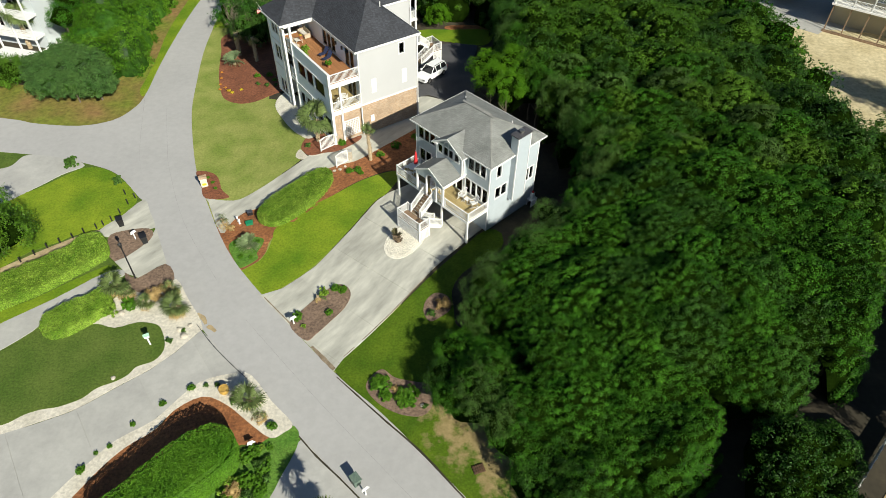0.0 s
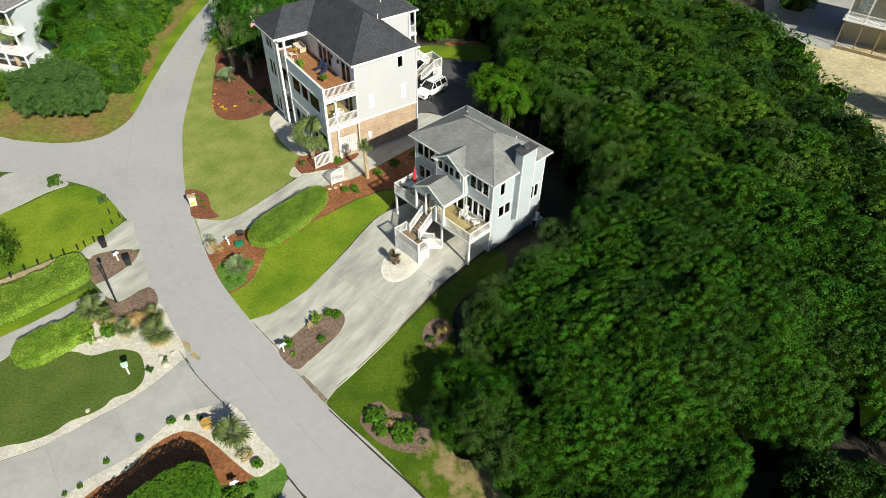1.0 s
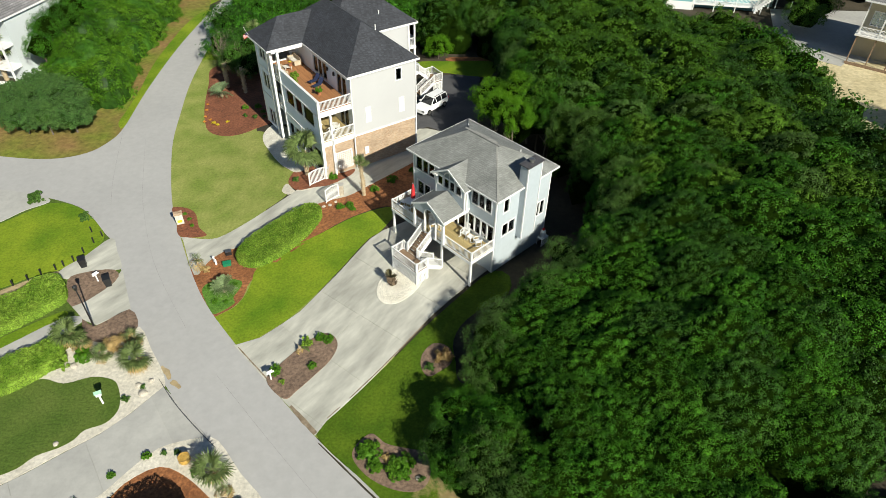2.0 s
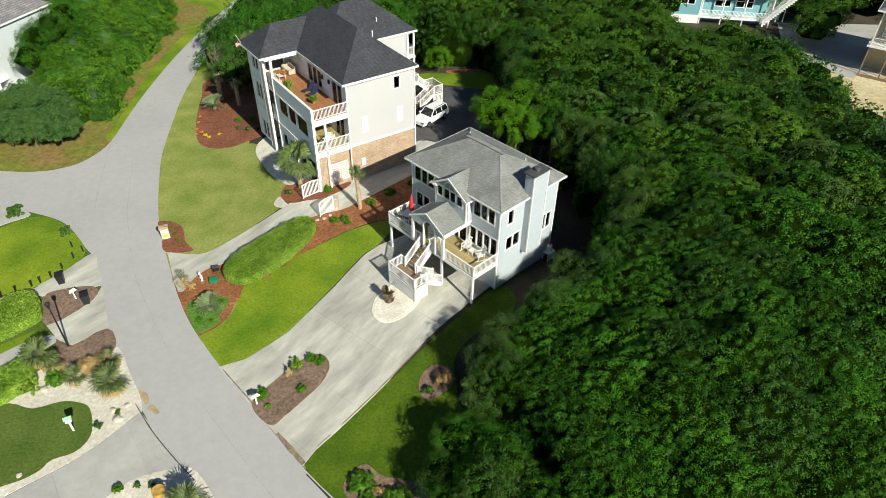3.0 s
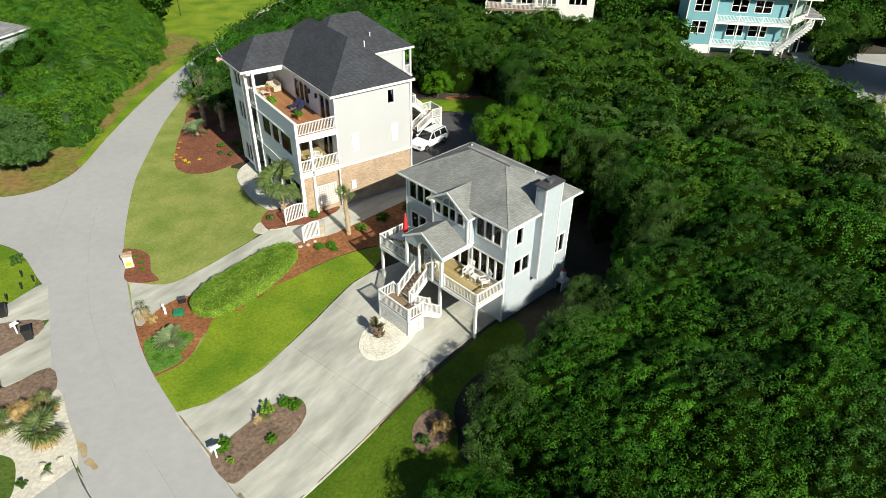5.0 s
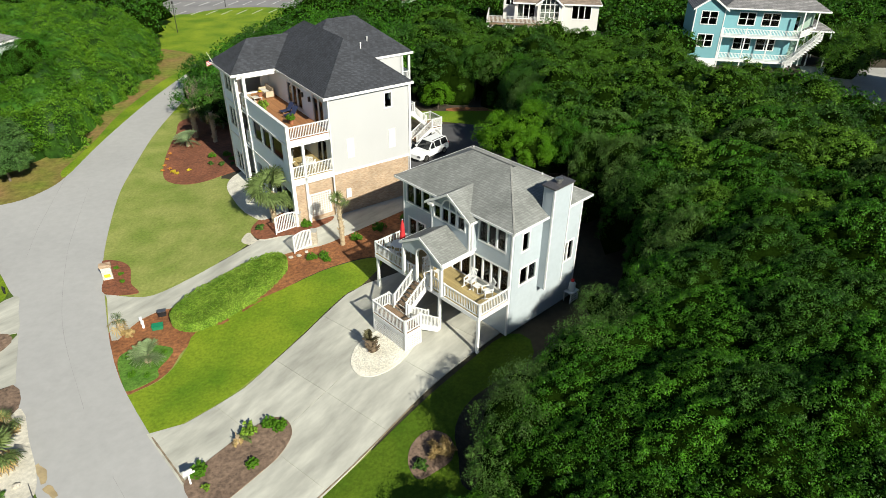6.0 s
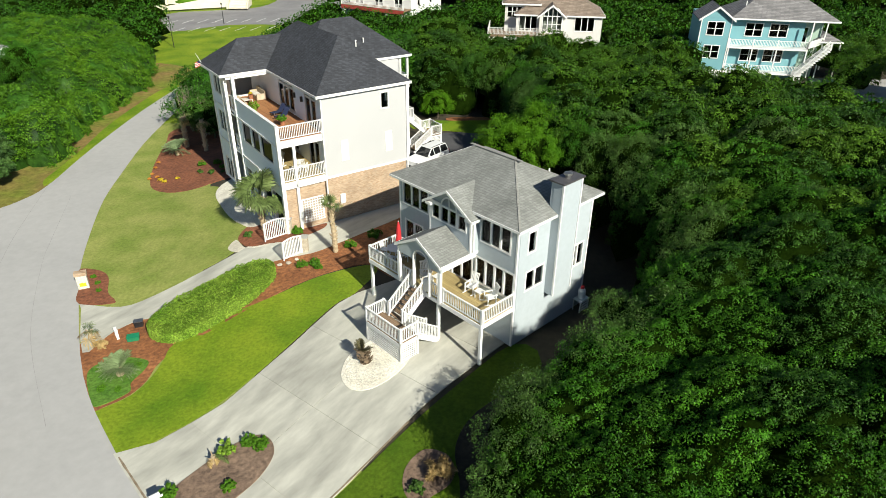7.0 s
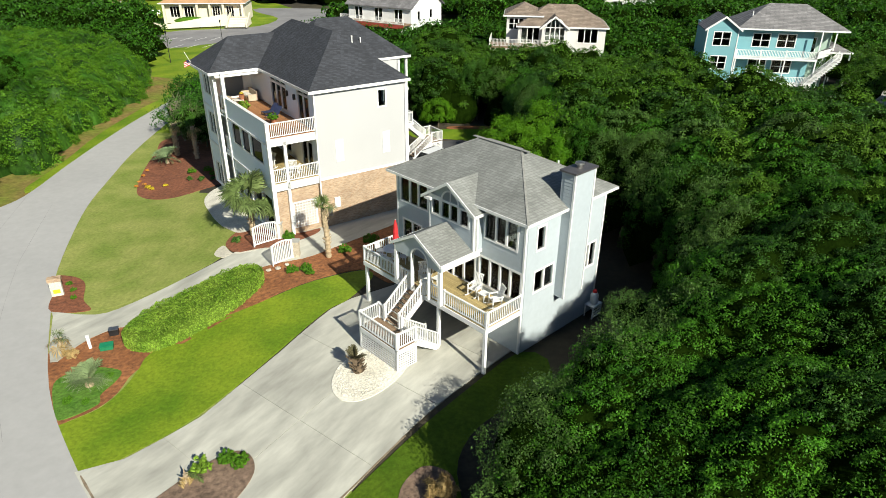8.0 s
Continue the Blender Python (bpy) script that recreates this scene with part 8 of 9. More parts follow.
# ---- the car ----
def car():
    c = thing("car", pose(-2.75, 75.6, height(-2.7, 75.6) + 0.07, 0, 0, 232), "white sport utility car parked in the shaded court", "car")
    PAINT = surface("white car paint", (0.74, 0.75, 0.76), (0.78, 0.79, 0.80), 1, 8, 0.25, 0, grain=0.02)
    RUBBER = surface("black tyre rubber", (0.018, 0.018, 0.018), (0.03, 0.03, 0.03), 3, 15, 0.9, 0.1)
    bm = bmesh.new()
    side = [(-2.3, 0.45), (-2.35, 0.95), (-2.2, 1.1), (0.95, 1.08), (1.9, 0.98), (2.3, 0.8), (2.35, 0.4), (2.0, 0.32), (-2.0, 0.32)]
    slab(bm, [(x, -0.9, z) for x, z in side], (0, 1.8, 0))
    bmesh.ops.bevel(bm, geom=[e for e in bm.edges if abs(e.verts[0].co.y - e.verts[1].co.y) < 0.01], offset=0.07, segments=2, affect="EDGES", clamp_overlap=True)
    part("body", bm, PAINT, c)
    bm = bmesh.new()
    low = [(-2.18, 0.84, 1.08), (1.0, 0.84, 1.06)]
    top = [(-1.95, 0.68, 1.7), (0.25, 0.68, 1.72)]
    v = [bm.verts.new(p) for p in ((-2.18, -0.84, 1.08), (1.0, -0.84, 1.06), (1.0, 0.84, 1.06), (-2.18, 0.84, 1.08), (-1.95, -0.68, 1.68), (0.25, -0.68, 1.7), (0.25, 0.68, 1.7), (-1.95, 0.68, 1.68))]
    for q in ((3, 2, 1, 0), (4, 5, 6, 7), (0, 1, 5, 4), (1, 2, 6, 5), (2, 3, 7, 6), (3, 0, 4, 7)):
        bm.faces.new([v[i] for i in q])
    part("glasshouse", bm, surface("dark tinted glass", (0.01, 0.012, 0.014), (0.016, 0.018, 0.02), 2, 8, 0.05, 0), c)
    bm = boxes((-2.0, 0.28, -0.7, 0.7, 1.7, 1.76))
    bmesh.ops.bevel(bm, geom=bm.edges[:], offset=0.025, segments=2, affect="EDGES")
    part("roof", bm, PAINT, c)
    for y in (-0.86, 0.86):
        s = 1 if y > 0 else -1
        for x, x2 in ((-2.16, -1.95), (-1.05, -1.0), (-0.1, 0.0), (0.98, 0.26)):
            bm = bmesh.new()
            bar(bm, (x, y, 1.07), (x2, y - s * 0.16, 1.7), 0.09, 0.05)
            part("pillar", bm, PAINT, c)
        bm = bmesh.new()
        bar(bm, (-1.8, y - s * 0.25, 1.82), (0.1, y - s * 0.25, 1.82), 0.05)
        part("roof_rail", bm, BLACK, c)
        part("mirror", boxes((0.75, 0.95, y - 0.02 if s > 0 else y - 0.2, y + 0.2 if s > 0 else y + 0.02, 1.08, 1.25)), PAINT, c)
        for x in (-1.45, 1.4):
            w = part("wheel", bmesh.new(), RUBBER, c)
            bm = bmesh.new()
            tube(bm, [(0, 0, -0.12, 0.3), (0, 0, -0.1, 0.36), (0, 0, 0.1, 0.36), (0, 0, 0.12, 0.3)], 18)
            bm.to_mesh(w.data)
            bm.free()
            w.matrix_local = pose(x, y + s * 0.0, 0.36, 90)
            bm = bmesh.new()
            tube(bm, [(0, 0, -0.125, 0.21), (0, 0, 0.125, 0.21)], 12)
            part("rim", bm, STEEL, w)
        part("headlight", boxes((2.28, 2.345, min(y, y - s * 0.35), max(y, y - s * 0.35), 0.66, 0.82)), STEEL, c)
        part("tail_light", boxes((-2.37, -2.33, min(y, y - s * 0.2), max(y, y - s * 0.2), 0.75, 1.05)), RED_CLOTH, c)


car()


# ---- furniture ----
def rocking_chair():
    c = thing("rocking_chair", pose(0, 0, 0), "white slatted wooden rocking chair on the deck", "chair", "rocking chairs")
    part("seat", boxes((-0.27, 0.27, -0.25, 0.27, 0.4, 0.44)), WHITE, c)
    bm = bmesh.new()
    for i in range(6):
        x = -0.24 + 0.096 * i
        bar(bm, (x, 0.25, 0.44), (x, 0.47, 1.14), 0.05, 0.02)
    part("backrest", bm, WHITE, c)
    for z, y in ((0.62, 0.31), (1.15, 0.48)):
        part("back_rail", boxes((-0.29, 0.29, y - 0.02, y + 0.02, z - 0.04, z + 0.04)), WHITE, c)
    for s in (-0.29, 0.29):
        part("arm", boxes((s - 0.05, s + 0.05, -0.28, 0.36, 0.64, 0.67)), WHITE, c)
        for y in (-0.24, 0.26):
            part("leg", boxes((s - 0.03, s + 0.03, y - 0.03, y + 0.03, 0.06, 0.64)), WHITE, c)
        bm = bmesh.new()
        pts = [(s, -0.5 + 0.11 * i, 0.03 + 0.1 * ((i - 4.5) / 4.5) ** 2) for i in range(10)]
        for a, b in zip(pts, pts[1:]):
            bar(bm, a, b, 0.04, 0.05)
        part("rocker", bm, WHITE, c)
    return c


BH = pose(3.75, 46.1, 1.34, 0, 0, 45)
WH = pose(-10.15, 62.1, 1.36, 0, 0, 36.5)
chair = rocking_chair()
chair.matrix_world = BH @ pose(-0.75, 2.75, 2.95, 0, 0, -80)
for m in (BH @ pose(-0.75, 1.2, 2.95, 0, 0, -115), BH @ pose(-1.1, 6.3, 2.95, 0, 0, -60), BH @ pose(-1.9, 5.6, 2.95, 0, 0, -30), WH @ pose(-2.2, 1.0, 4.35, 0, 0, -60), WH @ pose(-1.3, 1.5, 4.35, 0, 0, 140), WH @ pose(-2.6, 3.4, 4.35, 0, 0, -80)):
    copy_thing(chair, m)


def small_table(m, w, h, label, material=WHITE):
    t = thing("side_table", m, label, "table")
    part("tabletop", boxes((-w / 2, w / 2, -w / 2, w / 2, h - 0.04, h)), material, t)
    for x in (-w / 2 + 0.05, w / 2 - 0.05):
        for y in (-w / 2 + 0.05, w / 2 - 0.05):
            part("leg", boxes((x - 0.025, x + 0.025, y - 0.025, y + 0.025, 0, h - 0.04)), material, t)


small_table(BH @ pose(-0.8, 2.0, 2.95), 0.5, 0.48, "small white side table between rocking chairs")
small_table(BH @ pose(-1.5, 5.0, 2.95), 0.45, 0.45, "small white table under the porch roof")


def round_table(m):
    t = thing("round_table", m, "round white table on the deck", "table")
    bm = bmesh.new()
    tube(bm, [(0, 0, 0.7, 0.56), (0, 0, 0.71, 0.6), (0, 0, 0.74, 0.6)], 24)
    part("tabletop", bm, WHITE, t)
    for i in range(4):
        a = math.pi / 4 + i * math.pi / 2
        bm = bmesh.new()
        bar(bm, (0.45 * math.cos(a), 0.45 * math.sin(a), 0), (0.3 * math.cos(a), 0.3 * math.sin(a), 0.7), 0.05)
        part("leg", bm, WHITE, t)


def patio_chair(m):
    c = thing("patio_chair", m, "white moulded patio chair by a round table", "chair", "patio chairs")
    part("seat", boxes((-0.24, 0.24, -0.24, 0.24, 0.4, 0.44)), WHITE, c)
    bm = bmesh.new()
    for i in range(5):
        bar(bm, (-0.2 + 0.1 * i, 0.24, 0.44), (-0.2 + 0.1 * i, 0.34, 0.88), 0.06, 0.02)
    bar(bm, (-0.24, 0.34, 0.88), (0.24, 0.34, 0.88), 0.05)
    part("backrest", bm, WHITE, c)
    for x in (-0.22, 0.22):
        for y in (-0.22, 0.22):
            part("leg", boxes((x - 0.025, x + 0.025, y - 0.025, y + 0.025, 0, 0.4)), WHITE, c)
    return c


round_table(BH @ pose(-1.4, 9.1, 2.95))
seat = patio_chair(BH @ pose(-1.4, 9.1, 2.95) @ pose(0, 0, 0, 0, 0, 20) @ pose(0, 0.8, 0))
for a in (110, 200, 290):
    copy_thing(seat, BH @ pose(-1.4, 9.1, 2.95) @ pose(0, 0, 0, 0, 0, a) @ pose(0, 0.8, 0))
u = thing("umbrella", BH @ pose(-1.25, 8.95, 2.95), "closed red patio umbrella standing through a table", "umbrella")
bm = bmesh.new()
tube(bm, [(0, 0, 0, 0.22), (0, 0, 0.06, 0.22), (0, 0, 0.07, 0.03), (0, 0, 2.7, 0.03)], 12)
part("pole", bm, WHITE, u)
bm = bmesh.new()
tube(bm, [(0, 0, 1.1, 0.2), (0, 0, 1.3, 0.22), (0, 0, 1.75, 0.15), (0, 0, 1.85, 0.17), (0, 0, 2.3, 0.12), (0, 0, 2.66, 0.03)], 10)
for v in bm.verts:
    k = 1 + 0.16 * math.sin(5 * math.atan2(v.co.y, v.co.x))
    v.co.x, v.co.y = v.co.x * k, v.co.y * k
part("canopy", bm, RED_CLOTH, u)

CUSHION = surface("pale cushion cloth", (0.55, 0.53, 0.48), (0.64, 0.62, 0.57), 2, 20, 0.9, 0.2)
WICKER = surface("light wicker", (0.42, 0.34, 0.24), (0.52, 0.44, 0.32), 2, 30, 0.8, 0.4)
NAVY = surface("navy sling cloth", (0.012, 0.02, 0.06), (0.02, 0.03, 0.08), 2, 30, 0.8, 0.2)


def sofa(m, w, label):
    s = thing("sofa", m, label, "sofa", "porch seats")
    part("frame", boxes((-w / 2, w / 2, -0.4, 0.4, 0.08, 0.34)), WICKER, s)
    part("backrest", boxes((-w / 2, w / 2, 0.28, 0.42, 0.34, 0.85)), WICKER, s)
    for x in (-w / 2, w / 2 - 0.14):
        part("armrest", boxes((x, x + 0.14, -0.4, 0.28, 0.34, 0.6)), WICKER, s)
    n = max(1, round(w / 0.8))
    for i in range(n):
        a = -w / 2 + 0.15 + (w - 0.3) * i / n
        bm = boxes((a + 0.01, a + (w - 0.3) / n - 0.01, -0.38, 0.2, 0.34, 0.48))
        bmesh.ops.bevel(bm, geom=bm.edges[:], offset=0.04, segments=2, affect="EDGES")
        part("cushion", bm, CUSHION, s)


sofa(WH @ pose(-0.8, 11.6, 7.75, 0, 0, -90), 1.9, "wicker sofa with pale cushions on the covered porch")
sofa(WH @ pose(-3.1, 10.8, 7.75, 0, 0, 150), 0.9, "wicker armchair with a pale cushion")
sofa(WH @ pose(-3.2, 9.3, 7.75, 0, 0, 100), 0.9, "wicker armchair with a pale cushion on the balcony")
small_table(WH @ pose(-2.2, 10.4, 7.75), 0.8, 0.45, "low pale table on the balcony", CUSHION)


def lounger(m):
    c = thing("lounger", m, "navy folding lounger on the brown balcony deck", "lounger", "loungers")
    bm = bmesh.new()
    bar(bm, (0, -0.6, 0.3), (0, 0.3, 0.26), 0.55, 0.03)
    part("seat", bm, NAVY, c)
    bm = bmesh.new()
    bar(bm, (0, 0.3, 0.26), (0, 0.75, 0.8), 0.55, 0.03)
    part("backrest", bm, NAVY, c)
    for x in (-0.27, 0.27):
        for y, z in ((-0.5, 0.29), (0.3, 0.27)):
            part("leg", boxes((x - 0.02, x + 0.02, y - 0.02, y + 0.02, 0, z)), OLD_WOOD, c)
    return c


first = lounger(WH @ pose(-1.3, 5.0, 7.75, 0, 0, -70))
copy_thing(first, WH @ pose(-1.2, 6.1, 7.75, 0, 0, -75))


def potted(m, kind, s, label):
    p = thing("potted_plant", m, label, "plant", "potted plants")
    bm = bmesh.new()
    tube(bm, [(0, 0, 0, 0.16), (0, 0, 0.32, 0.23), (0, 0, 0.36, 0.25), (0, 0, 0.36, 0.2)], 14)
    part("pot", bm, surface("terracotta", (0.30, 0.12, 0.06), (0.38, 0.16, 0.08), 2, 15, 0.85, 0.2), p)
    shared("foliage", SHRUB[kind], p, Matrix.Translation((0, 0, 0.5)) @ Matrix.Diagonal((s, s, s, 1)))


potted(WH @ pose(-2.6, 7.6, 7.75), "yellow", 1.0, "leafy potted plant on the balcony")
potted(WH @ pose(-3.2, 6.4, 7.75), "yellow", 0.8, "leafy potted plant on the balcony")
potted(WH @ pose(-1.9, 3.4, 7.75), "green", 0.8, "leafy potted plant on the balcony")
potted(WH @ pose(-1.9, 10.2, 8.2), "gold", 0.4, "small flowering pot on a low table")


# ---- gates, posts, boxes, signs ----
def gate(a, b, label):
    a, b = Vector((*a, height(*a) + 0.07)), Vector((*b, height(*b) + 0.07))
    w = (b - a).length
    g = thing("gate", Matrix.Translation(a) @ Matrix.Rotation(math.atan2(b.y - a.y, b.x - a.x), 4, "Z"), label, "gate", "gates")
    fr = bmesh.new()
    for x in (0, w - 0.08):
        box(fr, x, x + 0.08, -0.04, 0.04, 0, 1.55)
    box(fr, 0.08, w - 0.08, -0.03, 0.03, 0.12, 0.22)
    n = 10
    top = lambda x: 1.5 + 0.16 * math.sin(math.pi * x / w)
    for i in range(n):
        x, x2 = 0.08 + (w - 0.16) * i / n, 0.08 + (w - 0.16) * (i + 1) / n
        bar(fr, (x, 0, top(x)), (x2, 0, top(x2)), 0.06, 0.09)
    part("gate_frame", fr, WHITE, g)
    k = 13
    for i in range(1, k):
        x = w * i / k
        part("picket", boxes((x - 0.03, x + 0.03, -0.015, 0.015, 0.2, top(x) - 0.03)), WHITE, g)


gate((-14.75, 58.7), (-13.3, 60.0), "open white picket gate with an arched top")
gate((-12.55, 55.75), (-11.4, 57.0), "open white picket gate by a stone pillar")
p = thing("gate_pillar", pose(-11.2, 57.25, height(-11.2, 57.25)), "pale stacked-stone gate pillar", "pillar", "gate pillars")
bm = boxes((-0.22, 0.22, -0.22, 0.22, 0, 1.25))
bmesh.ops.subdivide_edges(bm, edges=bm.edges[:], cuts=4, use_grid_fill=True)
for v in bm.verts:
    v.co += Vector((noise.noise(v.co * 6), noise.noise(v.co * 6 + Vector((5, 0, 0))), 0)) * 0.04
part("shaft", bm, surface("stacked stone", (0.38, 0.33, 0.25), (0.52, 0.46, 0.36), 3, 10, 0.9, 0.6), p)
part("cap", boxes((-0.27, 0.27, -0.27, 0.27, 1.25, 1.33)), GREY_CONC, p)
copy_thing(p, pose(-13.15, 60.15, height(-13.15, 60.15)))

# flag on its slanted staff at the far corner of the white house
f = thing("flag", WH @ pose(-4.35, 14.4, 10.55) @ Matrix.Diagonal((0.65, 0.65, 0.65, 1)), "small striped flag on a slanted white staff", "flag")
bm = bmesh.new()
limb(bm, (0, 0, 0), (-0.7, 0.35, 1.7), 0.03, 0.02)
part("staff", bm, WHITE, f)
for i in range(7):
    bm = bmesh.new()
    z = 0.62 - 0.1 * i
    slab(bm, [(-0.3 - 0.17 * j, 0.2 + 0.06 * math.sin(j * 1.6), z - 0.05 * j) for j in range(5)] + [(-0.3 - 0.17 * j, 0.2 + 0.06 * math.sin(j * 1.6), z - 0.1 - 0.05 * j) for j in range(4, -1, -1)], (0, 0.01, 0))
    part("stripe", bm, RED_CLOTH if i % 2 == 0 else WHITE, f)
part("canton", boxes((-0.62, -0.3, 0.14, 0.16, 0.3, 0.65)), NAVY, f)


def mailbox(x, y, yaw, label, tall=1.1):
    m = thing("mailbox", pose(x, y, height(x, y) + 0.08, 0, 0, yaw) @ Matrix.Diagonal((0.8, 0.8, 0.9, 1)), label, "mailbox", "mailboxes")
    part("post", boxes((-0.06, 0.06, -0.06, 0.06, 0, tall)), WHITE, m)
    part("arm", boxes((-0.35, 0.45, -0.05, 0.05, tall - 0.25, tall - 0.16)), WHITE, m)
    bm = bmesh.new()
    slab(bm, [(-0.3, -0.1, tall - 0.15), (-0.3, 0.1, tall - 0.15), (-0.3, 0.1, tall + 0.0), (-0.3, 0.06, tall + 0.08), (-0.3, -0.06, tall + 0.08), (-0.3, -0.1, tall)], (0.6, 0, 0))
    part("box", bm, WHITE, m)
    return m


mailbox(-13.6, 34.85, 40, "white mailbox on a white post at a driveway island")
mailbox(-14.6, 22.9, 30, "white mailbox in a mulch bed corner", 0.8)
mailbox(-31.6, 45.2, 60, "white mailbox post beside an apron")
mailbox(-5.5, 19.4, 40, "white mailbox beside the street")
for x, y in ((-22.0, 48.3), (-21.7, 47.9)):
    mark = thing("marker_post", pose(x, y, height(x, y) + 0.04, 0, 0, 30), "low white marker post in red mulch", "post", "marker posts")
    part("shaft", boxes((-0.08, 0.08, -0.08, 0.08, 0, 0.55)), WHITE, mark)
    part("cap", boxes((-0.1, 0.1, -0.1, 0.1, 0.55, 0.6)), WHITE, mark)

s = thing("sign", pose(-27.0, 53.8, height(-27.0, 53.8) + 0.08, 0, 0, 24), "white entrance sign with a yellow emblem and brick cap", "sign")
part("panel", boxes((-0.36, 0.36, -0.17, 0.17, 0, 1.1)), STONE, s)
part("cap", boxes((-0.42, 0.42, -0.23, 0.23, 1.1, 1.36)), BRICK, s)
part("emblem", boxes((-0.22, 0.22, -0.195, -0.17, 0.22, 0.5)), surface("yellow paint", (0.7, 0.5, 0.02), (0.75, 0.55, 0.03), 2, 10, 0.6, 0), s)

g = thing("utility_box", pose(-20.65, 47.85, height(-20.6, 47.8) + 0.05, 0, 0, 20) @ Matrix.Diagonal((0.72, 0.72, 0.6, 1)), "green metal utility box in mulch", "utility box")
bm = boxes((-0.5, 0.5, -0.35, 0.35, 0, 0.45))
bmesh.ops.bevel(bm, geom=bm.edges[:], offset=0.03, segments=2, affect="EDGES")
part("body", bm, surface("green enamel", (0.01, 0.16, 0.07), (0.015, 0.2, 0.09), 2, 10, 0.5, 0), g)
part("lid", boxes((-0.53, 0.53, -0.38, 0.38, 0.46, 0.5)), surface("green enamel lid", (0.01, 0.2, 0.09), (0.015, 0.24, 0.11), 2, 10, 0.5, 0), g)
g = thing("meter_cabinet", pose(-20.9, 49.3, height(-20.9, 49.3) + 0.05, 0, 0, 20) @ Matrix.Diagonal((0.75, 0.75, 0.8, 1)), "dark metal cabinet at the end of a hedge", "utility box")
part("body", boxes((-0.35, 0.35, -0.25, 0.25, 0, 0.5)), BLACK, g)
part("lid", boxes((-0.38, 0.38, -0.28, 0.28, 0.5, 0.54)), STEEL, g)


def bin_(x, y, yaw, material, label):
    b = thing("wheeled_bin", pose(x, y, height(x, y) + 0.07, 0, 0, yaw), label, "bin", "wheeled bins")
    bm = bmesh.new()
    v = [bm.verts.new(p) for p in ((-0.24, -0.26, 0.08), (0.24, -0.26, 0.08), (0.24, 0.26, 0.08), (-0.24, 0.26, 0.08), (-0.3, -0.36, 0.98), (0.3, -0.36, 0.98), (0.3, 0.36, 0.98), (-0.3, 0.36, 0.98))]
    for q in ((3, 2, 1, 0), (4, 5, 6, 7), (0, 1, 5, 4), (1, 2, 6, 5), (2, 3, 7, 6), (3, 0, 4, 7)):
        bm.faces.new([v[i] for i in q])
    part("body", bm, material, b)
    part("lid", boxes((-0.32, 0.32, -0.4, 0.38, 0.98, 1.05)), material, b)
    for y_ in (-0.22, 0.22):
        bm = bmesh.new()
        tube(bm, [(0, 0, -0.04, 0.12), (0, 0, 0.04, 0.12)], 12)
        part("wheel", bm, BLACK, b).matrix_local = pose(y_, 0.3, 0.12, 0, 90)


bin_(-30.4, 44.7, 30, BLACK, "black wheeled bin on an apron")
bin_(-33.7, 47.1, 30, BLACK, "black wheeled bin on an apron")
bin_(-6.3, 20.2, 40, surface("grey green plastic", (0.10, 0.15, 0.12), (0.14, 0.19, 0.15), 2, 10, 0.6, 0), "grey-green wheeled bin by the street")

post = thing("edge_post", pose(-41.5, 41.6, -0.25), "short dark post along a lawn edge", "post", "lawn edge posts")
bm = bmesh.new()
tube(bm, [(0, 0, 0, 0.07), (0, 0, 0.62, 0.07), (0, 0, 0.68, 0.03)], 8)
part("shaft", bm, BLACK, post)
for x, y in ((-40.6, 42.6), (-39.8, 43.6), (-38.9, 44.4), (-37.9, 45.1), (-37.1, 45.9), (-36.1, 46.6), (-35.6, 47.1), (-35.0, 47.8), (-34.6, 49.0), (-35.2, 52.1), (-34.3, 50.5), (-33.9, 51.5)):
    copy_thing(post, pose(x, y, -0.25))

for x, y, h_ in ((-29.7, 39.9, 4.2), (-50, 156, 3.8), (-51.6, 133, 5.0)):
    l = thing("lamp_post", pose(x, y, height(x, max(-5, min(140, y)))), "slim black lamp post with a lantern", "lamp post", "lamp posts")
    bm = bmesh.new()
    tube(bm, [(0, 0, 0, 0.09), (0, 0, 0.5, 0.07), (0, 0, h_, 0.045)], 8)
    part("pole", bm, BLACK, l)
    bm = bmesh.new()
    tube(bm, [(0, 0, h_, 0.1), (0, 0, h_ + 0.35, 0.18), (0, 0, h_ + 0.4, 0.2), (0, 0, h_ + 0.55, 0.04)], 8)
    part("lantern", bm, BLACK, l)

b = thing("bird_house", pose(-25.6, 32.2, -0.2, 0, 0, 30), "white garden marker with a green roof on a lawn", "garden ornament")
part("post", boxes((-0.06, 0.06, -0.06, 0.06, 0, 1.1)), WHITE, b)
part("box", boxes((-0.2, 0.2, -0.14, 0.14, 1.0, 1.3)), WHITE, b)
bm = bmesh.new()
slab(bm, [(-0.26, -0.2, 1.3), (-0.26, 0.2, 1.3), (-0.26, 0, 1.5)], (0.52, 0, 0))
part("roof", bm, surface("pale green paint", (0.20, 0.40, 0.28), (0.25, 0.46, 0.33), 2, 10, 0.6, 0), b)

v_ = thing("garden_pot", pose(-17.9, 27.6, -0.22, 0, 0, 0), "large amber glazed garden pot on sand", "pot")
bm = bmesh.new()
tube(bm, [(0, 0, 0, 0.25), (0, 0, 0.35, 0.42), (0, 0, 0.6, 0.36), (0, 0, 0.68, 0.4), (0, 0, 0.66, 0.3)], 18)
part("body", bm, surface("amber glaze", (0.45, 0.27, 0.06), (0.55, 0.36, 0.10), 2, 8, 0.35, 0), v_)

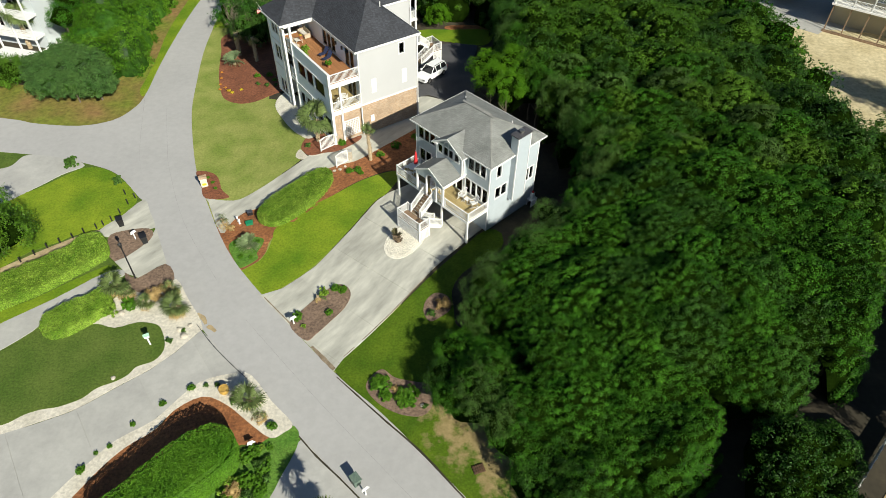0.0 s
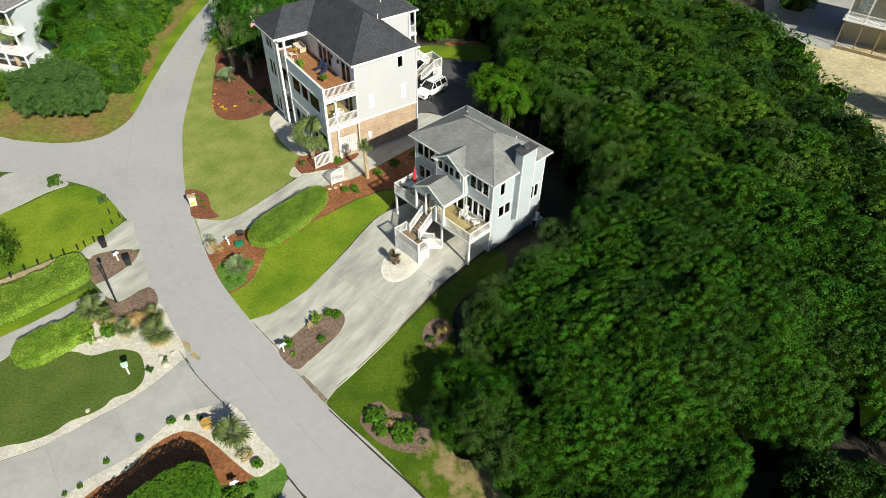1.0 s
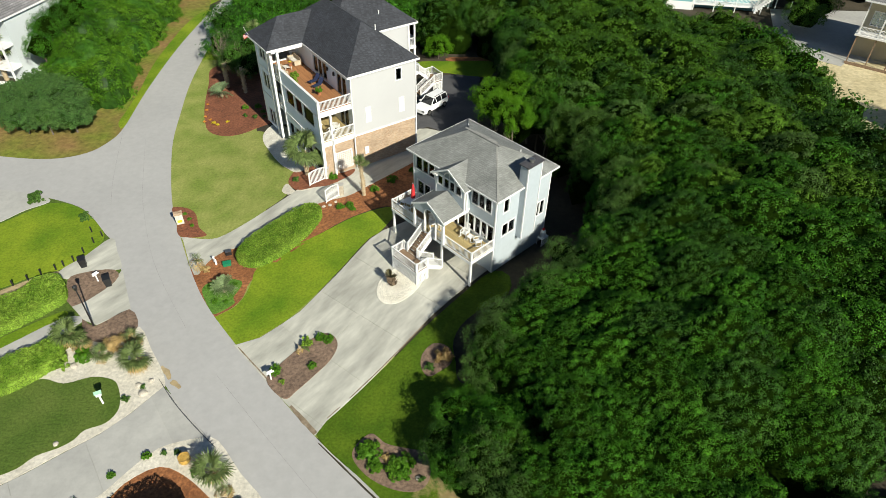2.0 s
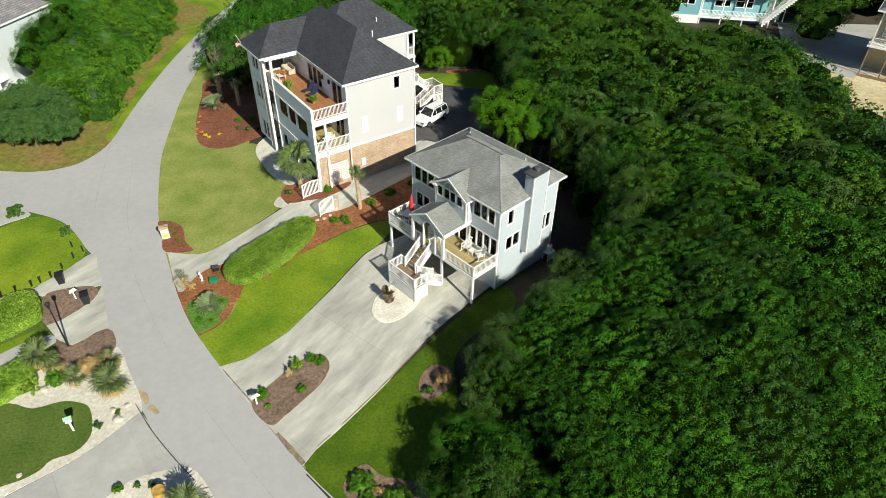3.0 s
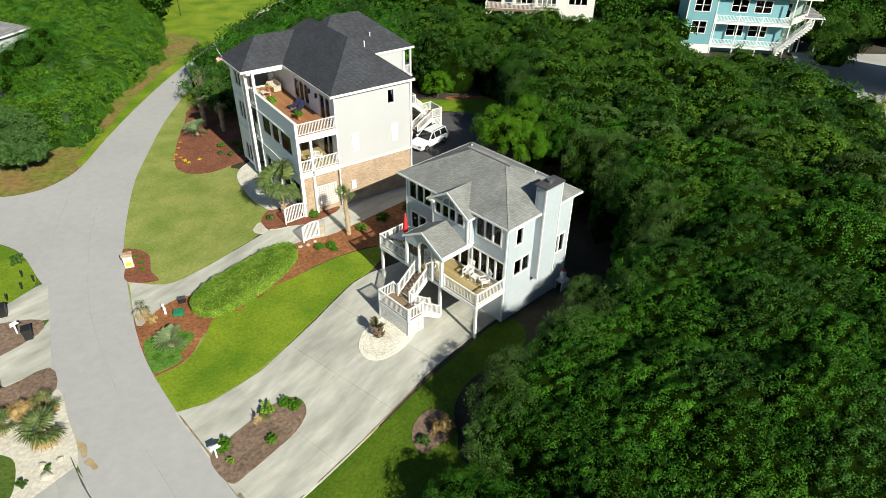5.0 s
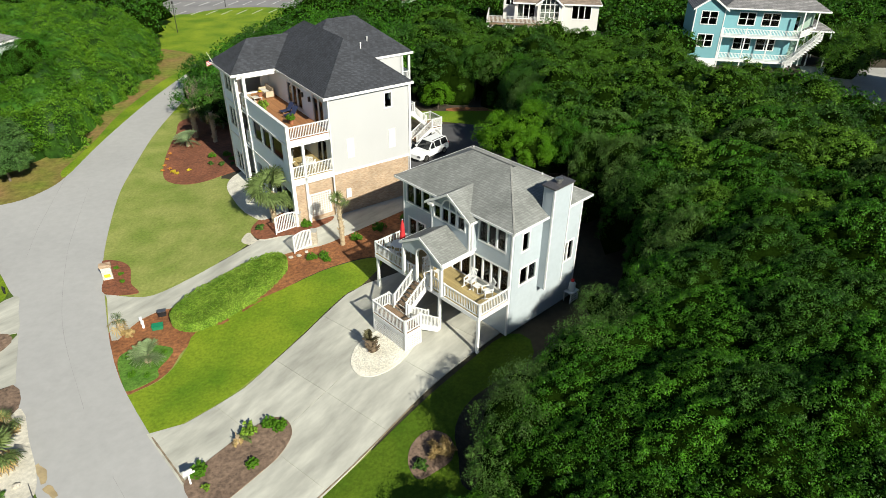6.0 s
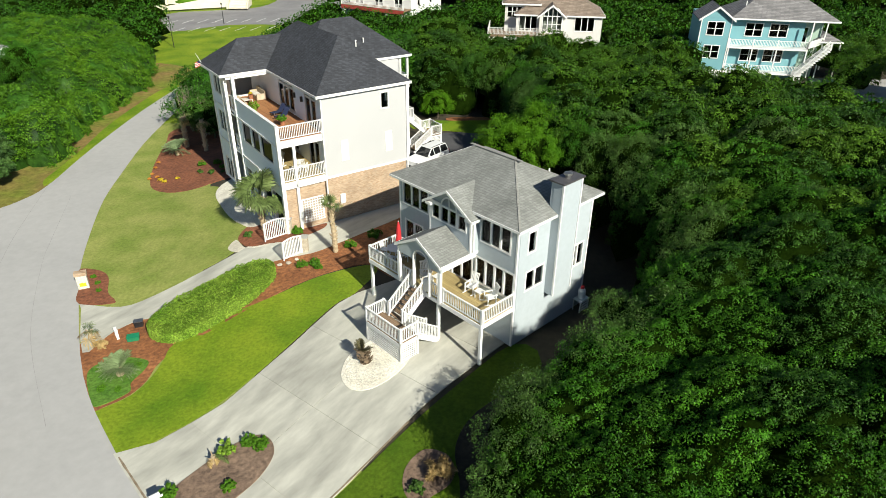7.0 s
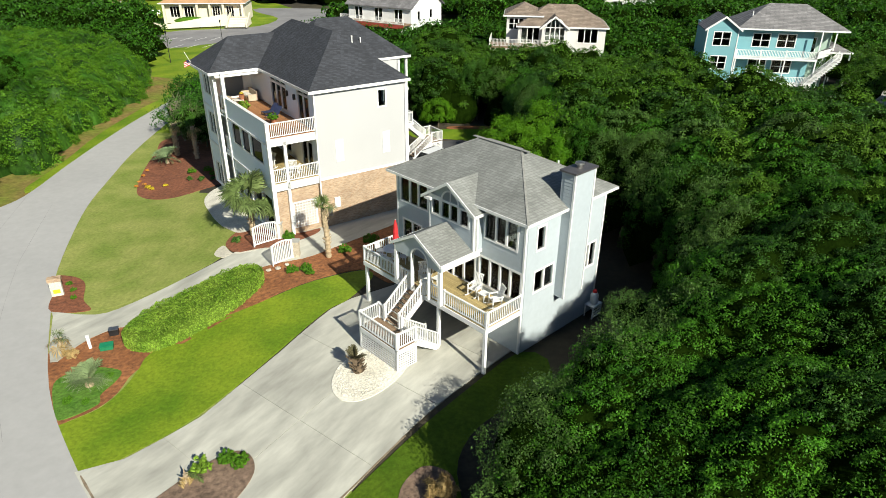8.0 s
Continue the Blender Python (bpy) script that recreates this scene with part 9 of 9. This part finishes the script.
ROCK = surface("pale weathered rock", (0.42, 0.38, 0.31), (0.55, 0.50, 0.42), 2, 8, 0.95, 0.7, vary=0.15)
rocks = []
for i in range(3):
    bm = lump(0.4, 0.6, 80 + i, 2, 0.35, -0.3)
    me = bpy.data.meshes.new("rock")
    bm.to_mesh(me)
    bm.free()
    me.materials.append(ROCK)
    rocks.append(me)
for i, (x, y, r) in enumerate(((-23.0, 33.2, 0.8), (-23.6, 33.9, 0.6), (-22.8, 34.4, 0.5), (-27.6, 37.0, 1.0), (-28.4, 37.4, 0.9), (-26.6, 37.9, 0.8), (-29.4, 35.6, 0.7), (-15.2, 26.0, 0.7), (-14.8, 25.6, 0.6), (-27.5, 28.7, 0.5), (-12.1, 55.4, 0.5), (-12.7, 55.2, 0.45), (-11.6, 55.9, 0.4), (-2.6, 28.2, 0.4), (-1.7, 26.9, 0.5))):
    ob = new("rock", rocks[i % 3])
    ob.matrix_world = pose(x, y, height(x, y) + 0.1 + 0.02 * r, 0, 0, i * 57) @ Matrix.Diagonal((r, r, r, 1))
    tagged(ob, "pale weathered garden rock on a bed", "rock", "garden rocks")

d_ = thing("drain_box", pose(2.74, 21.63, height(2.74, 21.63) + 0.03, 0, 0, 20), "small rusty drain box on the verge", "drain")
RUST = surface("rusty iron", (0.06, 0.035, 0.02), (0.11, 0.06, 0.03), 3, 12, 0.9, 0.4)
part("rim", boxes((-0.45, 0.45, -0.32, 0.32, 0, 0.1)), RUST, d_)
for i in range(5):
    part("bar", boxes((-0.4 + 0.17 * i, -0.3 + 0.17 * i, -0.28, 0.28, 0.104, 0.15)), RUST, d_)

# stones of the white bed
g = random.Random(21)
bed = [(-6.0, 44.6), (-5.4, 45.4), (-4.4, 46.2), (-2.6, 45.5), (-2.6, 44.5), (-3.4, 43.2), (-4.5, 42.4), (-5.5, 42.6), (-6.05, 43.4)]
vs, fs = [], []
unit = lump(1, 0.6, 9, 1, 0.2)
unit.verts.index_update()
base_v, base_f = [tuple(v.co) for v in unit.verts], [[v.index for v in f.verts] for f in unit.faces]
unit.free()
while len(vs) < 2600 * len(base_v):
    x, y = g.uniform(-6.2, -2.4), g.uniform(42.2, 46.4)
    if inside(x, y, bed):
        r, a, z = g.uniform(0.028, 0.06), g.uniform(0, 6.28), height(x, y) + 0.125
        n0 = len(vs)
        vs += [(x + r * (p[0] * math.cos(a) - p[1] * math.sin(a)) * 1.2, y + r * (p[0] * math.sin(a) + p[1] * math.cos(a)), z + r * p[2]) for p in base_v]
        fs += [[n0 + i for i in q] for q in base_f]
me = bpy.data.meshes.new("river_stones")
me.from_pydata(vs, [], fs)
me.materials.append(STONE)
tagged(new("river_stones", me), "loose white river stones filling a bed", "stones", kind="stuff")

# gas bottle on a slatted stand beside the blue house
t = thing("gas_bottle", BH @ pose(6.45, -0.45, 0.0), "white gas bottle with a red cap on a slatted stand", "gas bottle")
bm = bmesh.new()
tube(bm, [(0, 0, 0.85, 0.2), (0, 0, 0.9, 0.25), (0, 0, 1.45, 0.25), (0, 0, 1.6, 0.16), (0, 0, 1.64, 0.08)], 16)
part("tank", bm, WHITE, t)
bm = bmesh.new()
tube(bm, [(0, 0, 1.62, 0.13), (0, 0, 1.76, 0.12)], 12)
part("cap", bm, RED_CLOTH, t)
for i in range(4):
    part("slat", boxes((-0.45, 0.45, -0.32, -0.28, 0.1 + 0.2 * i, 0.2 + 0.2 * i)), WHITE, t)
for x in (-0.45, 0.4):
    for y in (-0.3, 0.25):
        part("leg", boxes((x, x + 0.06, y, y + 0.06, 0, 0.85)), WHITE, t)
part("shelf", boxes((-0.47, 0.47, -0.33, 0.33, 0.81, 0.85)), WHITE, t)

# pale fence and patio at the edge of the wood
f = thing("fence", pose(28.6, 19.2, height(28.6, 19.2), 0, 0, 45), "pale wooden boundary fence at the edge of the wood", "fence")
for i in range(9):
    part("post", boxes((i * 1.0 - 0.05, i * 1.0 + 0.05, -0.05, 0.05, 0, 1.1)), WHITE, f)
for i in range(8):
    part("fence_panel", boxes((i * 1.0 + 0.06, i * 1.0 + 0.94, -0.02, 0.02, 0.15, 1.0)), WHITE, f)
sheet("patio", [(30.5, 18.8), (36.5, 24.4), (42, 20), (36, 13)], 0.05, DIRT, "sandy yard behind a fence", "yard", smooth=False)
